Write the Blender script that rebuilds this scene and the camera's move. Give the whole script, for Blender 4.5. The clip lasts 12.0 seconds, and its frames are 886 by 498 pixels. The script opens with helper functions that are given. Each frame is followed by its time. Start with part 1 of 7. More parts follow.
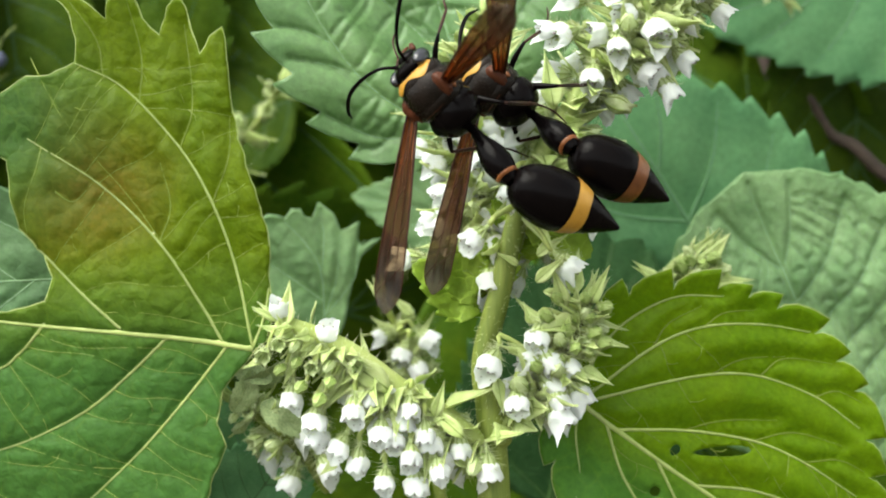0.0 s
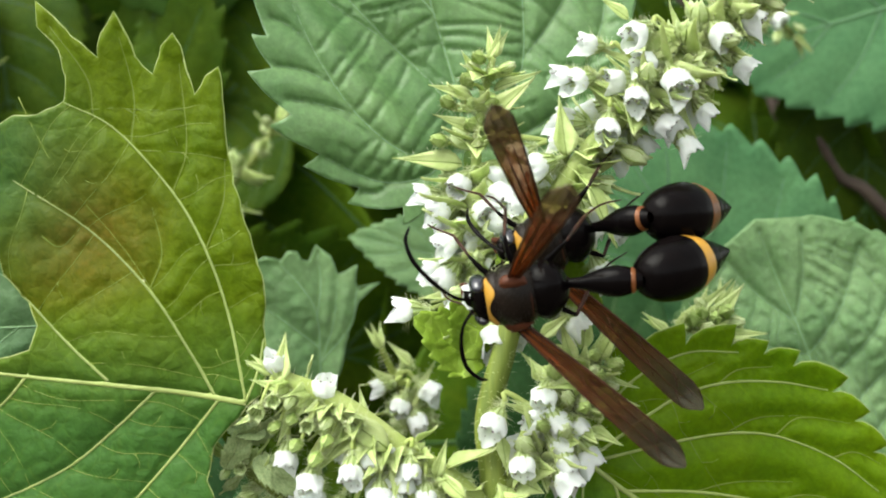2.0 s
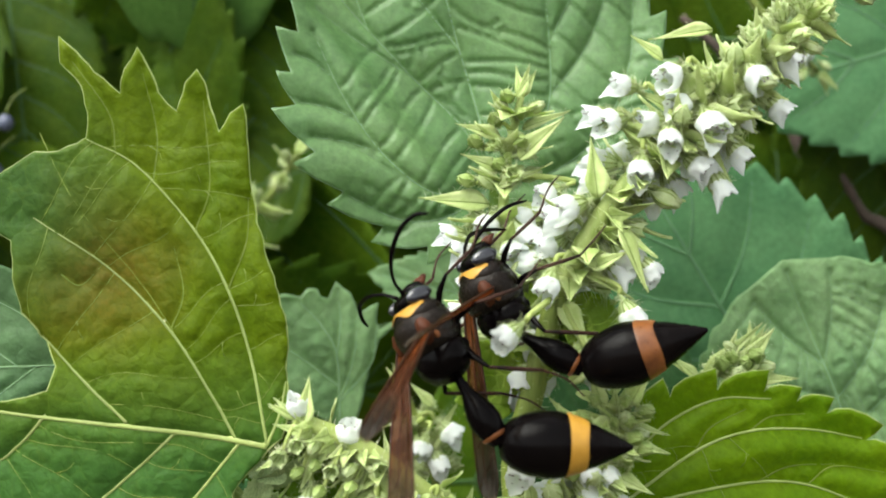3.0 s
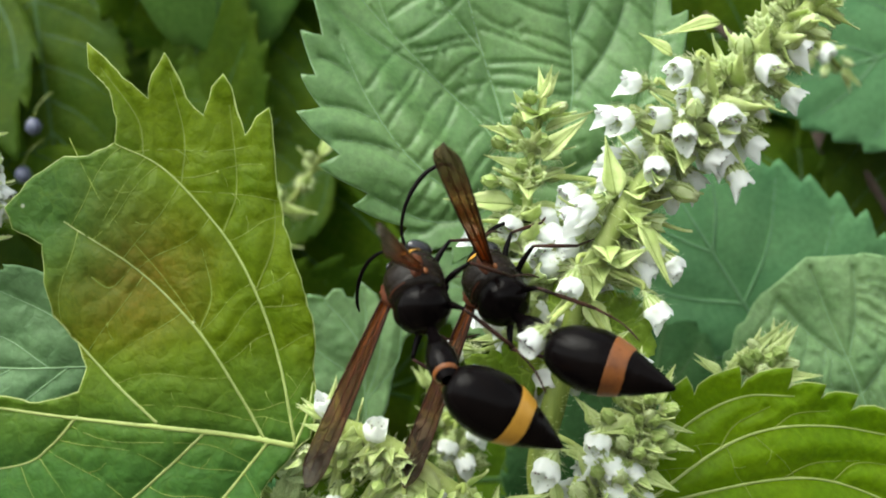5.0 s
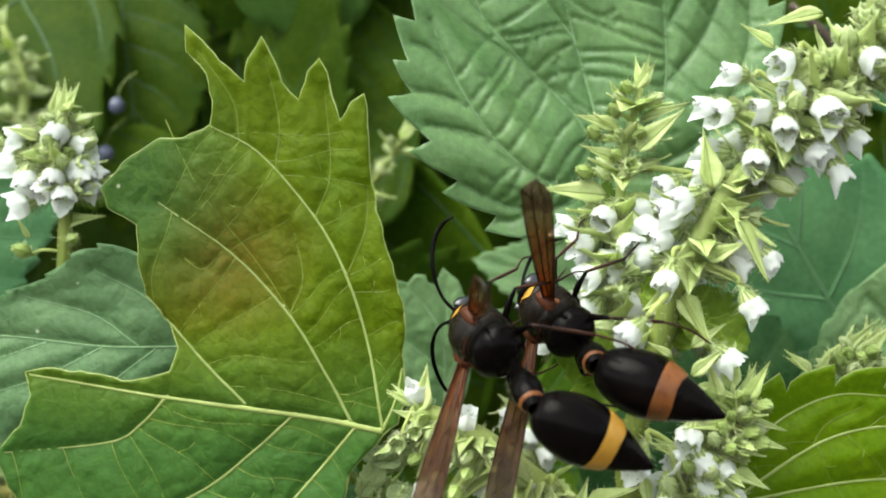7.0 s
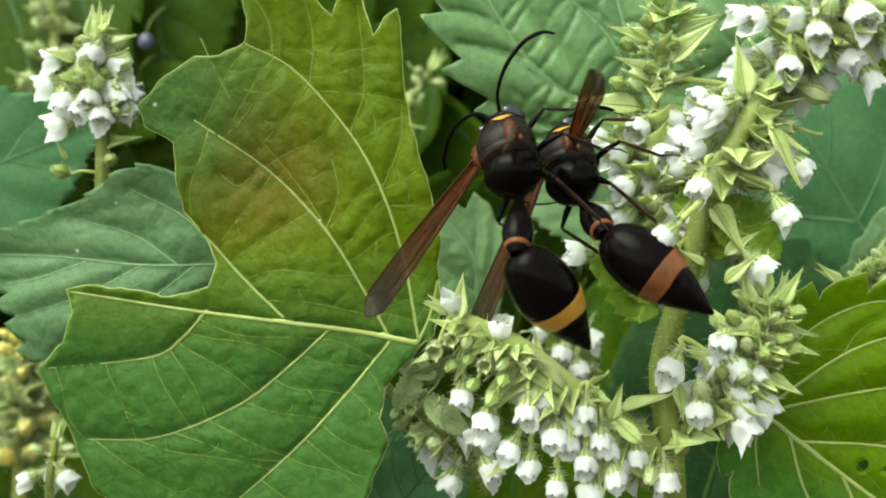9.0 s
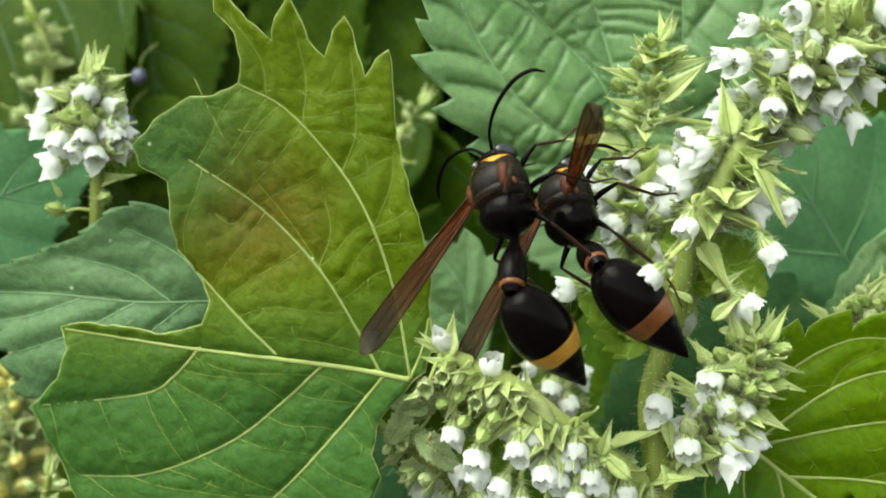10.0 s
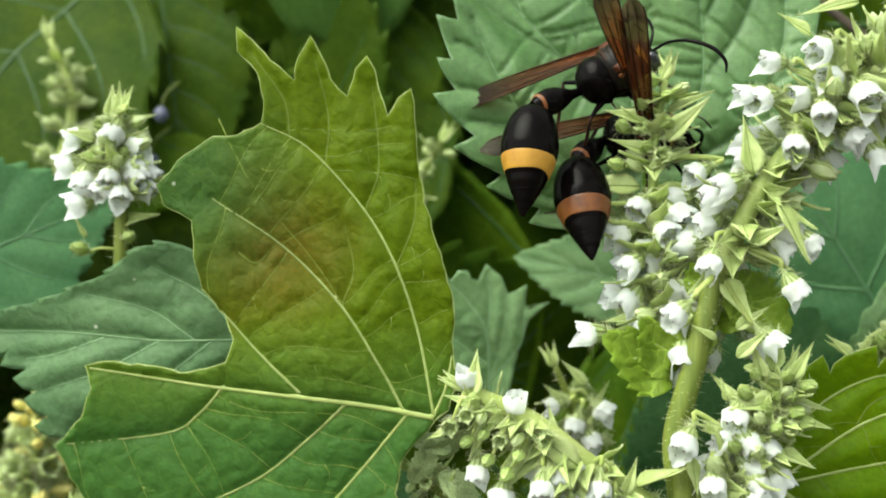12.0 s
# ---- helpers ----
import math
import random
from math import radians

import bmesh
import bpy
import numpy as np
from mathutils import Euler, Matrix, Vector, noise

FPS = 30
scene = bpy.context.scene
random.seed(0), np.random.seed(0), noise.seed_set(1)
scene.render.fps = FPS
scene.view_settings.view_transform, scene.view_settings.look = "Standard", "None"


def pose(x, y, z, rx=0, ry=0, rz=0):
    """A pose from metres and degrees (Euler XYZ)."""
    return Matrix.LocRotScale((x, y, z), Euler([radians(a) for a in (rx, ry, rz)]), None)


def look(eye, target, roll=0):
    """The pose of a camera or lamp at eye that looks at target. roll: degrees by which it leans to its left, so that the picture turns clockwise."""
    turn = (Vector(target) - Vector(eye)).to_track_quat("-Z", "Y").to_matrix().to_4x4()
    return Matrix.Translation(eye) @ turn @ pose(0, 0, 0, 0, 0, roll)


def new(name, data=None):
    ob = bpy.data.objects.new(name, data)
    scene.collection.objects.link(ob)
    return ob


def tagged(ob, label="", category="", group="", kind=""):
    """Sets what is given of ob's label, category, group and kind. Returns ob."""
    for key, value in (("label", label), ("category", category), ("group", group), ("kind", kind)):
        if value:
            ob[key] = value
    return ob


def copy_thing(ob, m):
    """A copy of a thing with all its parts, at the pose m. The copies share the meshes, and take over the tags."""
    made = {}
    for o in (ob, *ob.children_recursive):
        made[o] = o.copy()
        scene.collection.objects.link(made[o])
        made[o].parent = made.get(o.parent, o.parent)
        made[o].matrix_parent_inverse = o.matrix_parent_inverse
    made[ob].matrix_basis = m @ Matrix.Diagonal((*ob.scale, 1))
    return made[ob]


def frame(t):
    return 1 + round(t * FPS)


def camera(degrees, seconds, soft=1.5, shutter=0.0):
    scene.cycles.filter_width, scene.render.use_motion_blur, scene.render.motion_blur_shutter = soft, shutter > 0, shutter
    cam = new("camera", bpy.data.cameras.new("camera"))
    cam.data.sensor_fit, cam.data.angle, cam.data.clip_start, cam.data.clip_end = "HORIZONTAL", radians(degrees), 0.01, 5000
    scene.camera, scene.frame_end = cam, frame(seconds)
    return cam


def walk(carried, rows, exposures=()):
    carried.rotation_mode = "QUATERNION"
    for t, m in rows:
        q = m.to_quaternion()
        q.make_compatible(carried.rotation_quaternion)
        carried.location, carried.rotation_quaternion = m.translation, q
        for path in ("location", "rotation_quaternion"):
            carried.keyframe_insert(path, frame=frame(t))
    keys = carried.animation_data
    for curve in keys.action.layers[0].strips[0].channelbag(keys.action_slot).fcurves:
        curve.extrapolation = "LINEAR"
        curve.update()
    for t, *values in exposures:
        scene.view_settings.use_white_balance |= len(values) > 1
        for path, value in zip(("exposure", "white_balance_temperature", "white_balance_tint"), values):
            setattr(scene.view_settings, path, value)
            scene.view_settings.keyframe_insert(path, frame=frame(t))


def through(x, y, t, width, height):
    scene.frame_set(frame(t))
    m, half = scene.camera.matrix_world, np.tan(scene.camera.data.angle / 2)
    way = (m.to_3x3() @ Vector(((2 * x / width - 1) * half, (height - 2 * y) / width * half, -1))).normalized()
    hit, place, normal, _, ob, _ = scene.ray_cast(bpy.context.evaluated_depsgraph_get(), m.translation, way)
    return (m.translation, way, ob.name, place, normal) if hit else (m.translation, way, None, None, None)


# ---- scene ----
from mathutils import geometry

MM = 0.001
HIGH = 0.8          # height of the flowering top above the ground
LENS = 40.0
cam = camera(LENS, 12.0, 1.9)
cam.data.dof.use_dof = True
cam.data.dof.focus_distance = 0.094
cam.data.dof.aperture_fstop = 45.0

# seconds, place in millimetres, tilt, roll and turn in degrees
# <path>
PATH = [
    (0, 2.874, -100.242, 797.324, -1.922, -0.736, -1.664),
    (0.5, 1.815, -99.470, 797.396, -1.600, 0.153, -1.328),
    (1, 2.660, -98.325, 798.785, -0.315, -0.061, -1.098),
    (1.5, 1.041, -97.081, 801.106, -0.337, -0.257, -1.589),
    (2, 2.266, -96.052, 799.210, -0.723, -0.151, -1.970),
    (2.4, 2.352, -95.097, 799.637, -0.301, -0.329, -1.958),
    (2.5, 2.415, -94.953, 799.320, -0.284, -0.372, -1.904),
    (3, 0.763, -94.236, 800.383, 0.511, 0.300, -1.665),
    (3.2, 1.056, -94.140, 800.456, 0.304, -0.414, -1.210),
    (4.8, 0.890, -94.752, 801.200, 0.420, -0.335, -0.529),
    (5, 0.565, -95.128, 800.610, 0.392, -0.108, -0.613),
    (5.4, 0.200, -95.187, 800.381, 0.317, 0.056, -0.167),
    (5.5, 0.000, -94.999, 800.001, -0.000, -0.000, -0.000),
    (6, -0.522, -94.147, 800.824, 0.164, 0.226, 0.767),
    (6.5, -0.839, -94.130, 800.854, 0.159, 0.630, 1.412),
    (6.6, -1.249, -94.309, 801.037, 0.790, 0.841, 1.091),
    (6.7, -1.750, -94.481, 801.274, 0.511, 1.120, 1.481),
    (8.3, -3.406, -95.419, 797.484, -2.060, 0.855, 2.842),
    (8.4, -3.598, -95.409, 797.377, -2.177, 0.698, 2.983),
    (8.5, -3.071, -95.393, 797.624, -2.006, 0.562, 2.574),
    (9, -3.348, -95.999, 797.272, -2.283, 0.682, 2.845),
    (9.4, -2.144, -96.660, 797.990, -1.673, 0.155, 1.784),
    (9.5, -2.162, -97.633, 798.122, -1.270, 0.135, 1.263),
    (10, -3.433, -97.222, 798.345, -1.112, 0.626, 2.361),
    (10.5, -4.367, -96.550, 798.222, -1.451, 0.598, 2.839),
    (11, -3.239, -95.307, 797.778, -1.694, 0.548, 2.882),
    (11.2, -3.754, -95.045, 798.181, -1.515, -0.167, 3.127),
    (11.5, -3.429, -94.957, 798.093, -1.378, -0.079, 3.247),
    (11.6, -2.265, -95.189, 799.663, -0.278, 1.626, 1.919),
    (12, -3.877, -97.408, 798.805, 0.391, 0.353, 3.183),
]
# </path>
walk(cam, [(t, Matrix.Translation(Vector((x, y, z)) * MM) @ Matrix.Rotation(radians(turn), 4, "Z")
            @ Matrix.Rotation(radians(90 + tilt), 4, "X") @ Matrix.Rotation(radians(roll), 4, "Z"))
           for t, x, y, z, tilt, roll, turn in PATH],
     [(t, stops, kelvin, tint) for t, stops, kelvin, tint in ((0, 1.82, 6600, 4), (1.0, 1.78, 6600, 4), (3.0, 1.68, 6500, 4), (5.0, 1.66, 6500, 3),
                                                               (6.7, 1.66, 6500, 3), (8.5, 1.64, 6750, -4), (10.0, 1.63, 6750, -3), (12, 1.62, 6700, -1))])

# ---- light: an open overcast sky over a hedge ----
world = bpy.data.worlds.new("sky")
scene.world = world
world.use_nodes = True
wn, wl = world.node_tree.nodes, world.node_tree.links
sky = wn.new("ShaderNodeTexSky")
sky.sky_type, sky.sun_disc = "NISHITA", False
sky.sun_elevation, sky.sun_rotation = radians(56), radians(232)
sky.air_density, sky.dust_density = 1.0, 3.0
veil = wn.new("ShaderNodeHueSaturation")   # thin cloud takes the blue out of the sky
veil.inputs["Saturation"].default_value = 0.1
wl.new(sky.outputs[0], veil.inputs["Color"])
wl.new(veil.outputs[0], wn["Background"].inputs[0])
wn["Background"].inputs[1].default_value = 0.15
sun = new("sun", bpy.data.lights.new("sun", "SUN"))
sun.data.energy, sun.data.angle, sun.data.color = 1.5, radians(50), (1.0, 0.95, 0.85)
sun.matrix_world = look((-0.9, -0.7, 2.5), (0, 0, HIGH))


# ---- materials ----
def material(name):
    m = bpy.data.materials.new(name)
    m.use_nodes = True
    return m, m.node_tree.nodes, m.node_tree.links, m.node_tree.nodes["Principled BSDF"]


def node(nodes, kind, **values):
    n = nodes.new(kind)
    for key, value in values.items():
        n.inputs[key.replace("_", " ")].default_value = value
    return n


def ramp(nodes, links, source, stops):
    n = nodes.new("ShaderNodeValToRGB")
    e = n.color_ramp.elements
    while len(e) < len(stops):
        e.new(0.5)
    for k, (p, c) in zip(e, stops):
        k.position, k.color = p, (*c, 1)
    links.new(source, n.inputs[0])
    return n


def mix(nodes, links, fac, a, b, blend="MIX"):
    n = nodes.new("ShaderNodeMix")
    n.data_type, n.blend_type = "RGBA", blend
    for socket, value in ((n.inputs[0], fac), (n.inputs[6], a), (n.inputs[7], b)):
        if isinstance(value, (int, float)):
            socket.default_value = value
        elif isinstance(value, tuple):
            socket.default_value = (*value, 1)
        else:
            links.new(value, socket)
    return n.outputs[2]


def leaf_material(name, dark, light, through_light, shine=0.45, gloss=0.2, stain=None, net=0.9, relief=0.35, vary=0.0, young=None, lace=0.32, cool=None, dust=0.0):
    m, nodes, links, bsdf = material(name)
    at = nodes.new("ShaderNodeTexCoord").outputs["Object"]
    big = node(nodes, "ShaderNodeTexNoise", Scale=110.0, Detail=4.0, Roughness=0.6)
    fine = node(nodes, "ShaderNodeTexNoise", Scale=1500.0, Detail=5.0, Roughness=0.7)
    warp = node(nodes, "ShaderNodeTexNoise", Scale=500.0, Detail=2.0)
    for n in (big, fine, warp):
        links.new(at, n.inputs["Vector"])
    bent = nodes.new("ShaderNodeVectorMath")
    bent.operation = "MULTIPLY_ADD"
    links.new(warp.outputs["Color"], bent.inputs[0])
    bent.inputs[1].default_value = (0.0012, 0.0012, 0.0)
    links.new(at, bent.inputs[2])
    cells = node(nodes, "ShaderNodeTexVoronoi", Scale=net * 1000.0 / 1.6)
    cells.feature = "DISTANCE_TO_EDGE"
    small = node(nodes, "ShaderNodeTexVoronoi", Scale=net * 1000.0 / 0.55)
    small.feature = "DISTANCE_TO_EDGE"
    links.new(bent.outputs[0], cells.inputs["Vector"])
    links.new(bent.outputs[0], small.inputs["Vector"])
    colour = ramp(nodes, links, big.outputs[0], [(0.3, dark), (0.7, light)]).outputs[0]
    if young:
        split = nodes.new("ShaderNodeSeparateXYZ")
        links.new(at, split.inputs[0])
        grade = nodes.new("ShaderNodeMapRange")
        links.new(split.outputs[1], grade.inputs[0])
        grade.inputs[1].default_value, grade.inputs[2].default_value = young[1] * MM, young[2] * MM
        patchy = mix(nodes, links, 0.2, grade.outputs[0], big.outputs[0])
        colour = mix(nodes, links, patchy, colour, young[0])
    if stain:
        (sx, sy, sr), tint = stain
        off = nodes.new("ShaderNodeVectorMath")
        off.operation = "DISTANCE"
        links.new(at, off.inputs[0])
        off.inputs[1].default_value = (sx * MM, sy * MM, 0)
        wob = nodes.new("ShaderNodeMath")
        wob.operation = "MULTIPLY_ADD"
        links.new(big.outputs[0], wob.inputs[0])
        wob.inputs[1].default_value = sr * MM * 2.2
        links.new(off.outputs["Value"], wob.inputs[2])
        spot = ramp(nodes, links, wob.outputs[0], [(0.0, (1, 1, 1)), (1.0, (0, 0, 0))])
        scaled = nodes.new("ShaderNodeMapRange")
        links.new(wob.outputs[0], scaled.inputs[0])
        scaled.inputs[1].default_value, scaled.inputs[2].default_value = 0.6 * sr * MM, 2.3 * sr * MM
        links.new(scaled.outputs[0], spot.inputs[0])
        blot = mix(nodes, links, fine.outputs[0], (0, 0, 0), spot.outputs[0])
        colour = mix(nodes, links, blot, colour, tint)
    if cool:
        (sx, sy, near, far), tint = cool
        off = nodes.new("ShaderNodeVectorMath")
        off.operation = "DISTANCE"
        links.new(at, off.inputs[0])
        off.inputs[1].default_value = (sx * MM, sy * MM, 0)
        wide = nodes.new("ShaderNodeMapRange")
        links.new(off.outputs["Value"], wide.inputs[0])
        wide.inputs[1].default_value, wide.inputs[2].default_value = far * MM, near * MM
        colour = mix(nodes, links, mix(nodes, links, 0.35, wide.outputs[0], big.outputs[0], "MULTIPLY"), colour, tint)
    vein = ramp(nodes, links, cells.outputs[0], [(0.0, (1, 1, 1)), (0.055, (0, 0, 0))]).outputs[0]
    patch = ramp(nodes, links, warp.outputs[0], [(0.35, (0, 0, 0)), (0.65, (lace, lace, lace))]).outputs[0]
    faded = mix(nodes, links, 1.0, patch, vein, "MULTIPLY")
    colour = mix(nodes, links, faded, colour, tuple(min(1, c * 1.8 + 0.02) for c in light))
    speck = ramp(nodes, links, fine.outputs[0], [(0.35, (0.82, 0.82, 0.82)), (0.65, (1.08, 1.08, 1.08))]).outputs[0]
    colour = mix(nodes, links, 1.0, colour, speck, "MULTIPLY")
    if dust:
        dots = node(nodes, "ShaderNodeTexVoronoi", Scale=420.0)
        links.new(at, dots.inputs["Vector"])
        grain = ramp(nodes, links, dots.outputs["Distance"], [(0.045, (1, 1, 1)), (0.09, (0, 0, 0))]).outputs[0]
        few = ramp(nodes, links, dots.outputs["Color"], [(1 - dust - 0.01, (0, 0, 0)), (1 - dust, (1, 1, 1))]).outputs[0]
        colour = mix(nodes, links, mix(nodes, links, 1.0, grain, few, "MULTIPLY"), colour, (0.7, 0.72, 0.66))
    if vary:
        info = nodes.new("ShaderNodeObjectInfo")
        hsv = nodes.new("ShaderNodeHueSaturation")
        span = nodes.new("ShaderNodeMapRange")
        links.new(info.outputs["Random"], span.inputs[0])
        span.inputs[3].default_value, span.inputs[4].default_value = 1 - vary, 1 + vary
        links.new(span.outputs[0], hsv.inputs["Value"])
        links.new(colour, hsv.inputs["Color"])
        colour = hsv.outputs[0]
    links.new(colour, bsdf.inputs["Base Color"])
    bsdf.inputs["Roughness"].default_value = shine
    bsdf.inputs["Specular IOR Level"].default_value = gloss
    hump = nodes.new("ShaderNodeMath")
    hump.operation = "MULTIPLY_ADD"
    links.new(small.outputs[0], hump.inputs[0])
    hump.inputs[1].default_value = 0.35
    links.new(cells.outputs[0], hump.inputs[2])
    bump = node(nodes, "ShaderNodeBump", Strength=relief, Distance=0.0004)
    links.new(hump.outputs[0], bump.inputs["Height"])
    links.new(bump.outputs[0], bsdf.inputs["Normal"])
    glow = nodes.new("ShaderNodeBsdfTranslucent")
    links.new(mix(nodes, links, 1.0, colour, through_light, "MULTIPLY"), glow.inputs[0])
    links.new(bump.outputs[0], glow.inputs["Normal"])
    both = nodes.new("ShaderNodeMixShader")
    both.inputs[0].default_value = 0.5
    links.new(bsdf.outputs[0], both.inputs[1])
    links.new(glow.outputs[0], both.inputs[2])
    links.new(both.outputs[0], nodes["Material Output"].inputs[0])
    return m


def soft_material(name, a, b, rough=0.6, scale=900.0, through=0.35, relief=0.2, spec=0.4, streak=1.0):
    """Stems, veins, bracts, petals: two tones, a fine grain and some light through them."""
    m, nodes, links, bsdf = material(name)
    at = nodes.new("ShaderNodeTexCoord").outputs["Object"]
    grain = node(nodes, "ShaderNodeTexNoise", Scale=scale, Detail=5.0, Roughness=0.65)
    drawn = nodes.new("ShaderNodeVectorMath")
    drawn.operation = "MULTIPLY"
    links.new(at, drawn.inputs[0])
    drawn.inputs[1].default_value = (1, 1, streak)
    links.new(drawn.outputs[0], grain.inputs["Vector"])
    colour = ramp(nodes, links, grain.outputs[0], [(0.3, a), (0.7, b)]).outputs[0]
    info = nodes.new("ShaderNodeObjectInfo")
    hsv = nodes.new("ShaderNodeHueSaturation")
    span = nodes.new("ShaderNodeMapRange")
    links.new(info.outputs["Random"], span.inputs[0])
    span.inputs[3].default_value, span.inputs[4].default_value = 0.86, 1.12
    links.new(span.outputs[0], hsv.inputs["Value"])
    links.new(colour, hsv.inputs["Color"])
    links.new(hsv.outputs[0], bsdf.inputs["Base Color"])
    bsdf.inputs["Roughness"].default_value = rough
    bsdf.inputs["Specular IOR Level"].default_value = spec
    bump = node(nodes, "ShaderNodeBump", Strength=relief, Distance=0.0002)
    links.new(grain.outputs[0], bump.inputs["Height"])
    links.new(bump.outputs[0], bsdf.inputs["Normal"])
    if through:
        glow = nodes.new("ShaderNodeBsdfTranslucent")
        links.new(hsv.outputs[0], glow.inputs[0])
        both = nodes.new("ShaderNodeMixShader")
        both.inputs[0].default_value = through
        links.new(bsdf.outputs[0], both.inputs[1])
        links.new(glow.outputs[0], both.inputs[2])
        links.new(both.outputs[0], nodes["Material Output"].inputs[0])
    return m


def shell_material(name, a, b, rough, coat=0.0, scale=1400.0, relief=0.25, spec=0.1):
    """Insect cuticle: fine pits, a dusty sheen."""
    m, nodes, links, bsdf = material(name)
    at = nodes.new("ShaderNodeTexCoord").outputs["Object"]
    cloud = node(nodes, "ShaderNodeTexNoise", Scale=scale * 0.3, Detail=4.0, Roughness=0.6)
    pits = node(nodes, "ShaderNodeTexNoise", Scale=scale * 5, Detail=3.0)
    for n in (cloud, pits):
        links.new(at, n.inputs["Vector"])
    links.new(ramp(nodes, links, cloud.outputs[0], [(0.3, a), (0.72, b)]).outputs[0], bsdf.inputs["Base Color"])
    grey = ramp(nodes, links, pits.outputs[0], [(0.3, (rough * 0.7,) * 3), (0.7, (rough * 1.3,) * 3)])
    links.new(grey.outputs[0], bsdf.inputs["Roughness"])
    bsdf.inputs["Coat Weight"].default_value = coat
    bsdf.inputs["Coat Roughness"].default_value = 0.25
    bsdf.inputs["Specular IOR Level"].default_value = spec
    bump = node(nodes, "ShaderNodeBump", Strength=relief, Distance=0.00006)
    links.new(pits.outputs[0], bump.inputs["Height"])
    links.new(bump.outputs[0], bsdf.inputs["Normal"])
    return m


def wing_material():
    m, nodes, links, bsdf = material("amber_wing")
    bsdf.inputs["Specular IOR Level"].default_value = 0.07
    at = nodes.new("ShaderNodeTexCoord").outputs["Object"]
    split = nodes.new("ShaderNodeSeparateXYZ")
    links.new(at, split.inputs[0])
    along = nodes.new("ShaderNodeMapRange")
    links.new(split.outputs[0], along.inputs[0])
    along.inputs[1].default_value, along.inputs[2].default_value = 0.0, -0.0146
    streak = node(nodes, "ShaderNodeTexNoise", Scale=1.0, Detail=4.0)
    stretch = nodes.new("ShaderNodeVectorMath")
    stretch.operation = "MULTIPLY"
    stretch.inputs[1].default_value = (250.0, 2600.0, 2600.0)
    links.new(at, stretch.inputs[0])
    links.new(stretch.outputs[0], streak.inputs["Vector"])
    base = ramp(nodes, links, along.outputs[0], [(0.0, (0.15, 0.045, 0.01)), (0.35, (0.08, 0.027, 0.011)), (0.6, (0.07, 0.03, 0.018)),
                                               (0.7, (0.05, 0.033, 0.025)), (0.86, (0.032, 0.028, 0.026)), (1.0, (0.1, 0.1, 0.095))]).outputs[0]
    tone = ramp(nodes, links, streak.outputs[0], [(0.35, (0.38, 0.34, 0.34)), (0.62, (1.5, 1.45, 1.42))]).outputs[0]
    links.new(mix(nodes, links, 1.0, base, tone, "MULTIPLY"), bsdf.inputs["Base Color"])
    bsdf.inputs["Roughness"].default_value = 0.32
    bsdf.inputs["Sheen Weight"].default_value = 0.0
    bump = node(nodes, "ShaderNodeBump", Strength=0.4, Distance=0.0001)
    links.new(streak.outputs[0], bump.inputs["Height"])
    links.new(bump.outputs[0], bsdf.inputs["Normal"])
    amber = nodes.new("ShaderNodeBsdfTranslucent")
    links.new(mix(nodes, links, 1.0, mix(nodes, links, 1.0, base, tone, "MULTIPLY"), (2.3, 2.0, 1.6), "MULTIPLY"), amber.inputs[0])
    body = nodes.new("ShaderNodeMixShader")
    body.inputs[0].default_value = 0.4
    links.new(bsdf.outputs[0], body.inputs[1])
    links.new(amber.outputs[0], body.inputs[2])
    clear = nodes.new("ShaderNodeBsdfTransparent")
    clear.inputs[0].default_value = (0.74, 0.62, 0.48, 1)
    both = nodes.new("ShaderNodeMixShader")
    thin = ramp(nodes, links, along.outputs[0], [(0.0, (0.12,) * 3), (0.4, (0.46,) * 3), (0.75, (0.54,) * 3), (0.9, (0.45,) * 3), (1.0, (0.58,) * 3)])
    links.new(thin.outputs[0], both.inputs[0])
    links.new(body.outputs[0], both.inputs[1])
    links.new(clear.outputs[0], both.inputs[2])
    links.new(both.outputs[0], nodes["Material Output"].inputs[0])
    return m


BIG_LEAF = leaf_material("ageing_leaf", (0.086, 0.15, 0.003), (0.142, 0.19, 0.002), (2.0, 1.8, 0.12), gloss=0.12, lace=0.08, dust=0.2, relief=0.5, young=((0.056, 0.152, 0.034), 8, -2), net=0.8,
                         stain=((-13.5, 13.0, 7.5), (0.24, 0.085, 0.03)), cool=((-21, 19, 3, 12), (0.048, 0.12, 0.03)))
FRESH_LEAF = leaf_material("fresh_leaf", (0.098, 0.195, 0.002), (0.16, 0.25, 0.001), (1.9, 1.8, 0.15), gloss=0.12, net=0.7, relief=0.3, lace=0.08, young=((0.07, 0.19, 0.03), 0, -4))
BLUE_LEAF = leaf_material("blue_green_leaf", (0.105, 0.22, 0.078), (0.185, 0.31, 0.126), (1.1, 1.3, 0.4), shine=0.4, gloss=0.38, relief=0.2, lace=0.05)
PALE_LEAF = leaf_material("pale_leaf", (0.15, 0.28, 0.12), (0.24, 0.37, 0.18), (1.0, 1.2, 0.4), shine=0.5, relief=0.3, lace=0.1)
TEAL_LEAF = leaf_material("shaded_leaf", (0.08, 0.205, 0.09), (0.135, 0.285, 0.13), (1.2, 1.3, 0.45), gloss=0.12, relief=0.15, lace=0.06)
GREY_LEAF = leaf_material("grey_green_leaf", (0.095, 0.19, 0.08), (0.15, 0.26, 0.12), (1.0, 1.2, 0.4), shine=0.5, relief=0.4, lace=0.08, dust=0.35)
